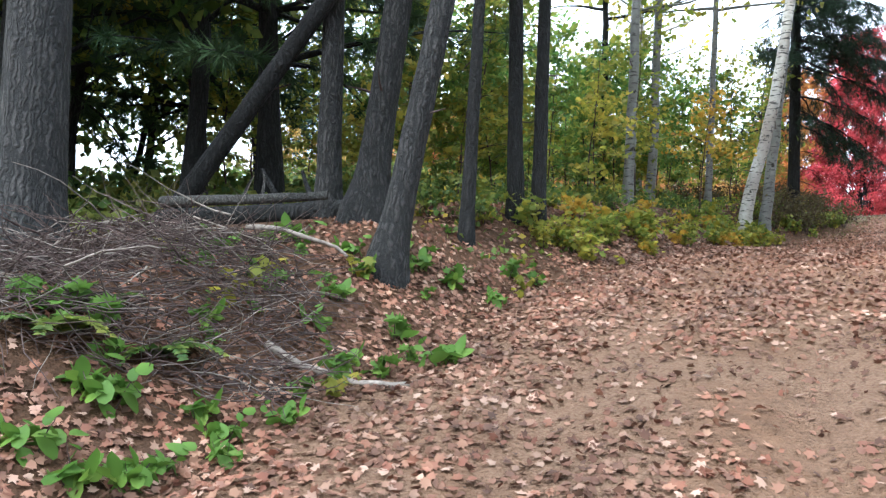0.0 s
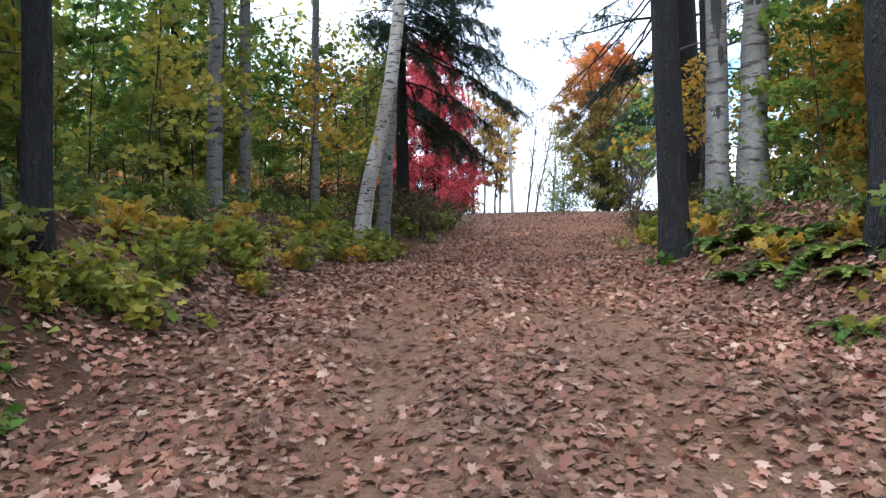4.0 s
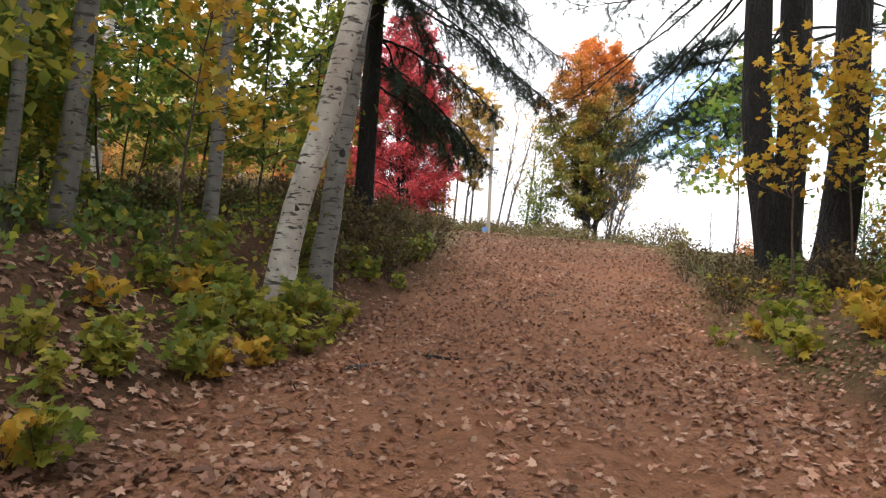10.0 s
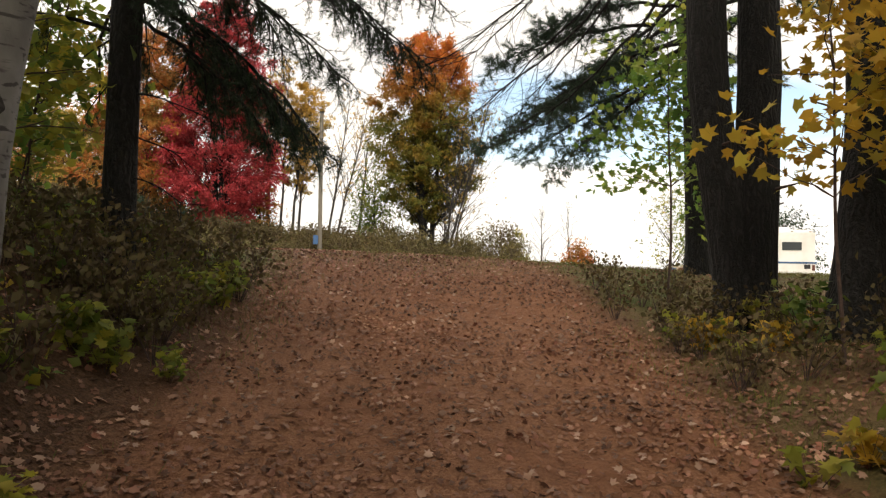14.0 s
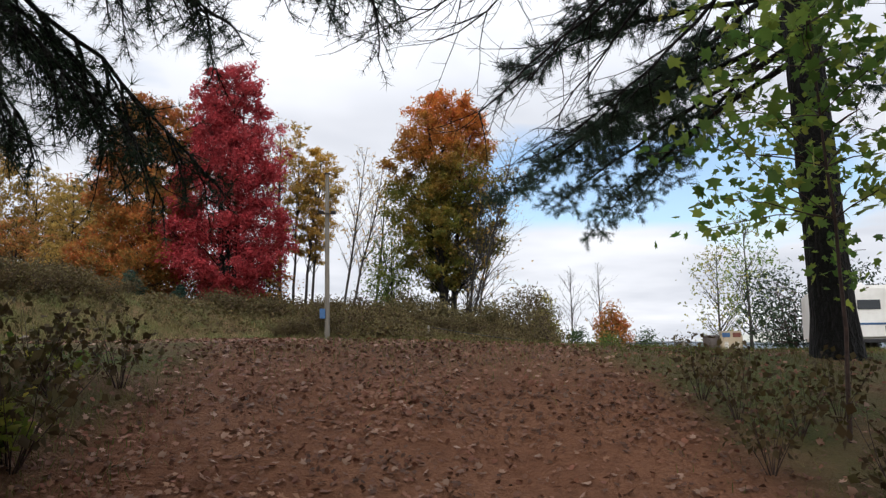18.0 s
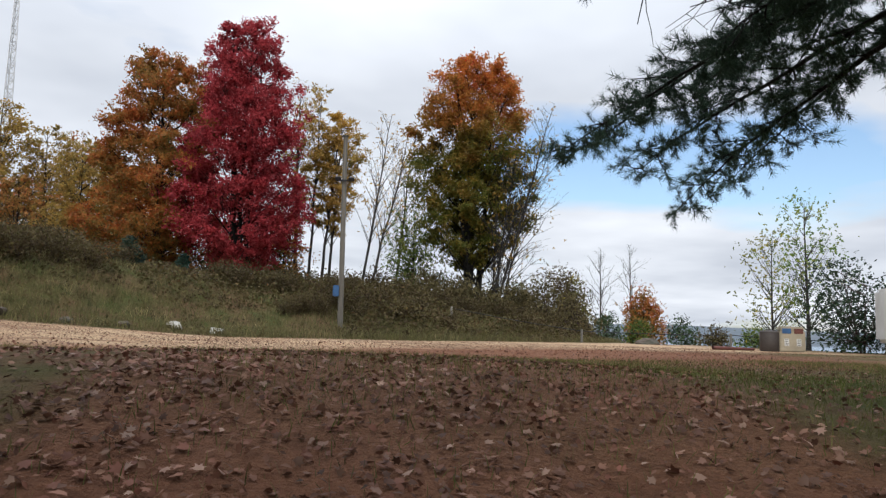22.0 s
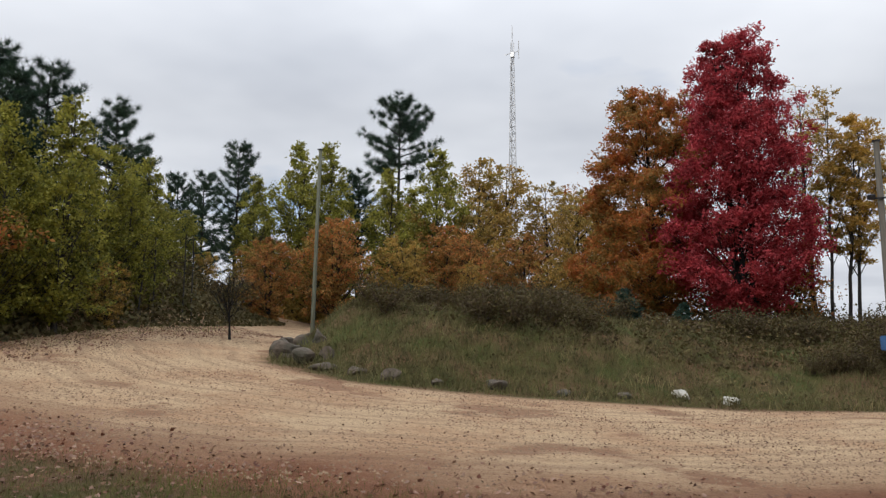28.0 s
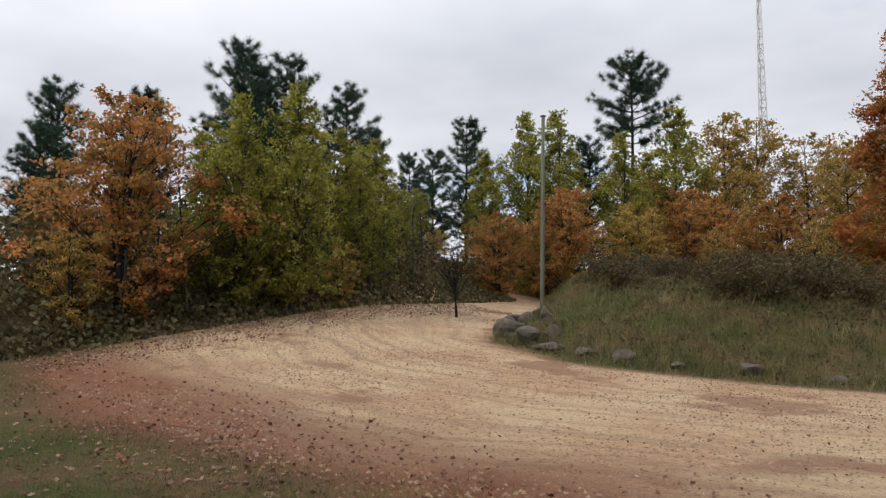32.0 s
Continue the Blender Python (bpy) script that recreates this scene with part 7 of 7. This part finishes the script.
def boulder(x, y, w, h, material, label, group, seed):
    r = np.random.default_rng(seed)
    bm = bmesh.new()
    bmesh.ops.create_icosphere(bm, subdivisions=3, radius=0.5)
    cuts = [(Vector(r.normal(size=3)).normalized(), float(r.uniform(0.26, 0.4))) for _ in range(9)]
    off = Vector(r.uniform(-50, 50, 3))
    for v in bm.verts:
        for axis, depth in cuts:
            over = v.co.dot(axis) - depth
            if over > 0:
                v.co -= axis * over
        k = 1 + 0.3 * noise.noise(v.co * 2.2 + off) + 0.12 * noise.noise(v.co * 6 + off)
        v.co = Vector((v.co.x * w * k, v.co.y * w * r.uniform(0.97, 1.03) * 0.8 * k, max(-0.3, v.co.z * k) * h))
    me = bpy.data.meshes.new("boulder")
    bm.to_mesh(me)
    bm.free()
    me.materials.append(material)
    ob = new("boulder", me)
    ob.matrix_world = pose(x, y, ground_z(x, y) + 0.12 * h, 0, 0, float(r.uniform(0, 360)))
    return tagged(ob, label, "boulder", group)


BOULDERS = [(-22.6, 57.4, 1.1, 0.8), (-21.9, 56.2, 1.0, 0.9), (-21.2, 55.0, 1.2, 1.0), (-20.3, 53.8, 1.2, 0.9), (-19.3, 52.8, 1.8, 1.1), (-17.9, 52.0, 1.4, 0.8), (-16.5, 51.4, 1.7, 0.8), (-14.9, 51.0, 1.0, 0.6), (-13.5, 50.9, 1.3, 0.8), (-12.0, 51.4, 0.9, 0.5), (-10.3, 52.3, 1.4, 0.7), (-8.3, 53.2, 1.0, 0.5), (-6.6, 54.6, 1.2, 0.5), (-22.2, 59.3, 1.0, 0.7), (-20.6, 56.2, 0.9, 0.6), (-18.6, 53.9, 0.9, 0.6), (-21.4, 56.4, 0.8, 0.7), (-19.8, 54.4, 0.9, 0.8), (-20.9, 54.6, 0.7, 0.6), (-17.2, 52.6, 0.8, 0.6)]
for k, (x, y, w, h) in enumerate(BOULDERS):
    boulder(x, y + 0.5, w * (0.95 if k < 6 or k > 12 else 0.75), h * (1.15 if k < 6 or k > 12 else 0.7), M_STONE, "grey lichened boulder at the foot of the mound", "boulders along the mound", k)
boulder(-5.0, 56.9, 0.8, 0.55, M_PALE, "pale boulder in the grass of the mound", "pale boulders", 40)
boulder(-3.5, 57.6, 1.0, 0.4, M_PALE, "flat pale boulder in the grass of the mound", "pale boulders", 41)
boulder(22.5, 71.5, 1.6, 0.8, M_STONE, "grey boulder at the end of the mound", "", 42)

# ---- second pole, sapling at the bend, small spruces ----
M_POLE_GREEN = mat("greenish_pole_wood", (0.13, 0.135, 0.095), 0.9, 12, 0.3, 0.5, 0.8, stretch=(1, 1, 0.1))
pole_b = thing("utility_pole", pose(-25.2, 63.0, ground_z(-25.2, 63.0), -0.3, 0.6, 0), "plain greenish wooden utility pole behind the mound", "utility pole")
part_mesh("shaft", Tubes().add(np.array([(0, 0, -0.5), (0, 0, 5), (0, 0, 10.6), (0, 0, 10.62)]), [0.12, 0.105, 0.09, 0.02], 12).mesh("shaft", M_POLE_GREEN), pole_b)
box_part("pole_cap", (0.26, 0.26, 0.05), (0, 0, 10.63), M_DARKMETAL, pole_b)
put_tree("bare_sapling", -24.6, 55.9, 7.4, "small nearly bare tree at the bend of the track", r=0.05, crown=1.7, base=0.3, leaves=420, leaf=0.1, lmat=L_SHRUB, bark=M_BARK_DARK, limbs=44, rise=1.1, lean=(-0.08, 0))
SPRUCE_S = conifer(1.9, 0.03, lambda v: 0.8 * (1 - v) + 0.08, 0.02, 12, -0.1, L_BLUE, M_BARK_DARK, 0.16, 2.2, 9)
sow(SPRUCE_S, "small_spruce", "small bluish spruce on the mound", "spruce", "small spruces", [(-9.0, 66.5), (-21.0, 66.0), (-15.5, 67.5), (-6.8, 69)], 0.8, 1.1)

# ---- lot furniture ----
M_TAN = mat("tan_plastic", (0.36, 0.31, 0.22), 0.6, 10, 0.1, 0.1, 1.5)
M_BROWN = mat("brown_plastic", (0.05, 0.04, 0.035), 0.6, 10, 0.15, 0.1, 1.5)
M_LABEL = mat("pale_label", (0.65, 0.65, 0.62), 0.6, 10, 0.05, 0.0, 1)
M_RED = mat("rusty_paint", (0.12, 0.04, 0.03), 0.8, 10, 0.3, 0.2, 1.5)
bx, by = 22.9, 57.08
rec = thing("recycling_bin", pose(bx, by, ground_z(bx, by), 0, 0, -20), "tan double recycling bin with two dark openings", "bin")
box_part("body", (1.15, 0.65, 1.0), (0, 0, 0.5), M_TAN, rec, "", 0.05)
box_part("hood", (1.1, 0.6, 0.22), (0, 0, 1.09), M_TAN, rec, "", 0.06)
for k, m_ in ((-0.27, M_BLUE), (0.27, M_RED)):
    box_part("opening", (0.4, 0.05, 0.24), (k, -0.325, 0.98), m_, rec, "dark deposit opening", 0.02)
    box_part("label_panel", (0.2, 0.02, 0.34), (k, -0.335, 0.45), M_LABEL, rec, "white printed panel", 0.005)
    for q in range(4):
        box_part("print_bar", (0.14, 0.012, 0.03), (k, -0.347, 0.33 + q * 0.08), M_DARKMETAL, rec, "", 0.002)
bx, by = 22.0, 57.4
drum = thing("waste_bin", pose(bx, by, ground_z(bx, by)), "dark brown rounded waste bin", "bin")
part_mesh("body", Tubes().add(np.array([(0, 0, 0), (0, 0, 0.05), (0, 0, 0.9), (0, 0, 0.98), (0, 0, 1.0)]), [0.42, 0.45, 0.45, 0.4, 0.02], 20).mesh("body", M_BROWN), drum)
part_mesh("rim", Tubes().add(np.array([(0, 0, 0.86), (0, 0, 0.9)]), [0.47, 0.47], 20).mesh("rim", M_BROWN), drum)
fallen("ramp_plank", "dark reddish timber lying on the grass", (18.7, 56.8), (21.2, 57.5), 0.09, 0.07, M_RED, "timber", 0.02, 0)

# cable barrier at the east edge
cable = thing("cable_barrier", pose(9, 70, 0), "dark steel cable strung between short wooden posts", "barrier")
posts = [(9, 70), (17, 69), (25.5, 66.5), (34, 64)]
for a, b in posts:
    part_mesh("post", Tubes().add(np.array([(a - 9, b - 70, ground_z(a, b) - 0.2), (a - 9, b - 70, ground_z(a, b) + 0.8), (a - 9, b - 70, ground_z(a, b) + 0.82)]), [0.08, 0.075, 0.02], 8).mesh("post", M_POLE), cable)
for (a, b), (c, d) in zip(posts, posts[1:]):
    t = np.linspace(0, 1, 9)
    pts = np.stack([a - 9 + (c - a) * t, b - 70 + (d - b) * t, (ground_z(a, b) + 0.72) * (1 - t) + (ground_z(c, d) + 0.72) * t - 0.25 * t * (1 - t)], -1)
    part_mesh("cable", Tubes().add(pts, np.full(9, 0.022), 5).mesh("cable", M_DARKMETAL), cable)

# travel trailer seen between the pines
M_TRAILER = mat("white_trailer_skin", (0.72, 0.72, 0.70), 0.4, 6, 0.04, 0.05, 1.0, tint=(0.6, 0.59, 0.56))
M_GLASS = mat("dark_window_glass", (0.03, 0.035, 0.04), 0.12, 4, 0.1, 0.0, 1)
tx, ty = 24.9, 49.4
tr = thing("travel_trailer", pose(tx, ty, ground_z(tx, ty), 0, 0, -22), "white travel trailer parked beyond the pines", "trailer")
box_part("body", (2.4, 6.0, 2.45), (0, 3, 1.75), M_TRAILER, tr, "", 0.16)
box_part("rear_window", (0.95, 0.05, 0.42), (0, -0.015, 2.1), M_GLASS, tr, "dark rear window", 0.05)
box_part("bumper", (2.3, 0.14, 0.16), (0, -0.08, 0.5), M_DARKMETAL, tr, "", 0.03)
box_part("roof_unit", (0.8, 0.9, 0.28), (0.1, 2.2, 3.1), M_TRAILER, tr, "white roof unit", 0.08)
box_part("stripe", (2.41, 0.02, 0.09), (0, -0.012, 1.25), M_BLUE, tr, "dark coloured stripe", 0.005)
box_part("hatch", (0.3, 0.03, 0.22), (0.75, -0.015, 1.05), M_DARKMETAL, tr, "small dark hatch", 0.02)
for sx in (-1.05, 1.05):
    box_part("tail_light", (0.14, 0.04, 0.3), (sx, -0.02, 1.0), M_RED, tr, "red tail light", 0.02)
    for yy in (2.6, 3.5):
        part_mesh("wheel", Tubes().add(np.array([(sx - 0.1, yy, 0.33), (sx - 0.09, yy, 0.33), (sx + 0.09, yy, 0.33), (sx + 0.1, yy, 0.33)]), [0.05, 0.33, 0.33, 0.05], 18).mesh("wheel", M_DARKMETAL), tr, "black tyre")
for k in (-0.9, 0, 0.9):
    box_part("marker_light", (0.1, 0.03, 0.05), (k, -0.015, 2.85), M_RED, tr, "small marker light", 0.01)
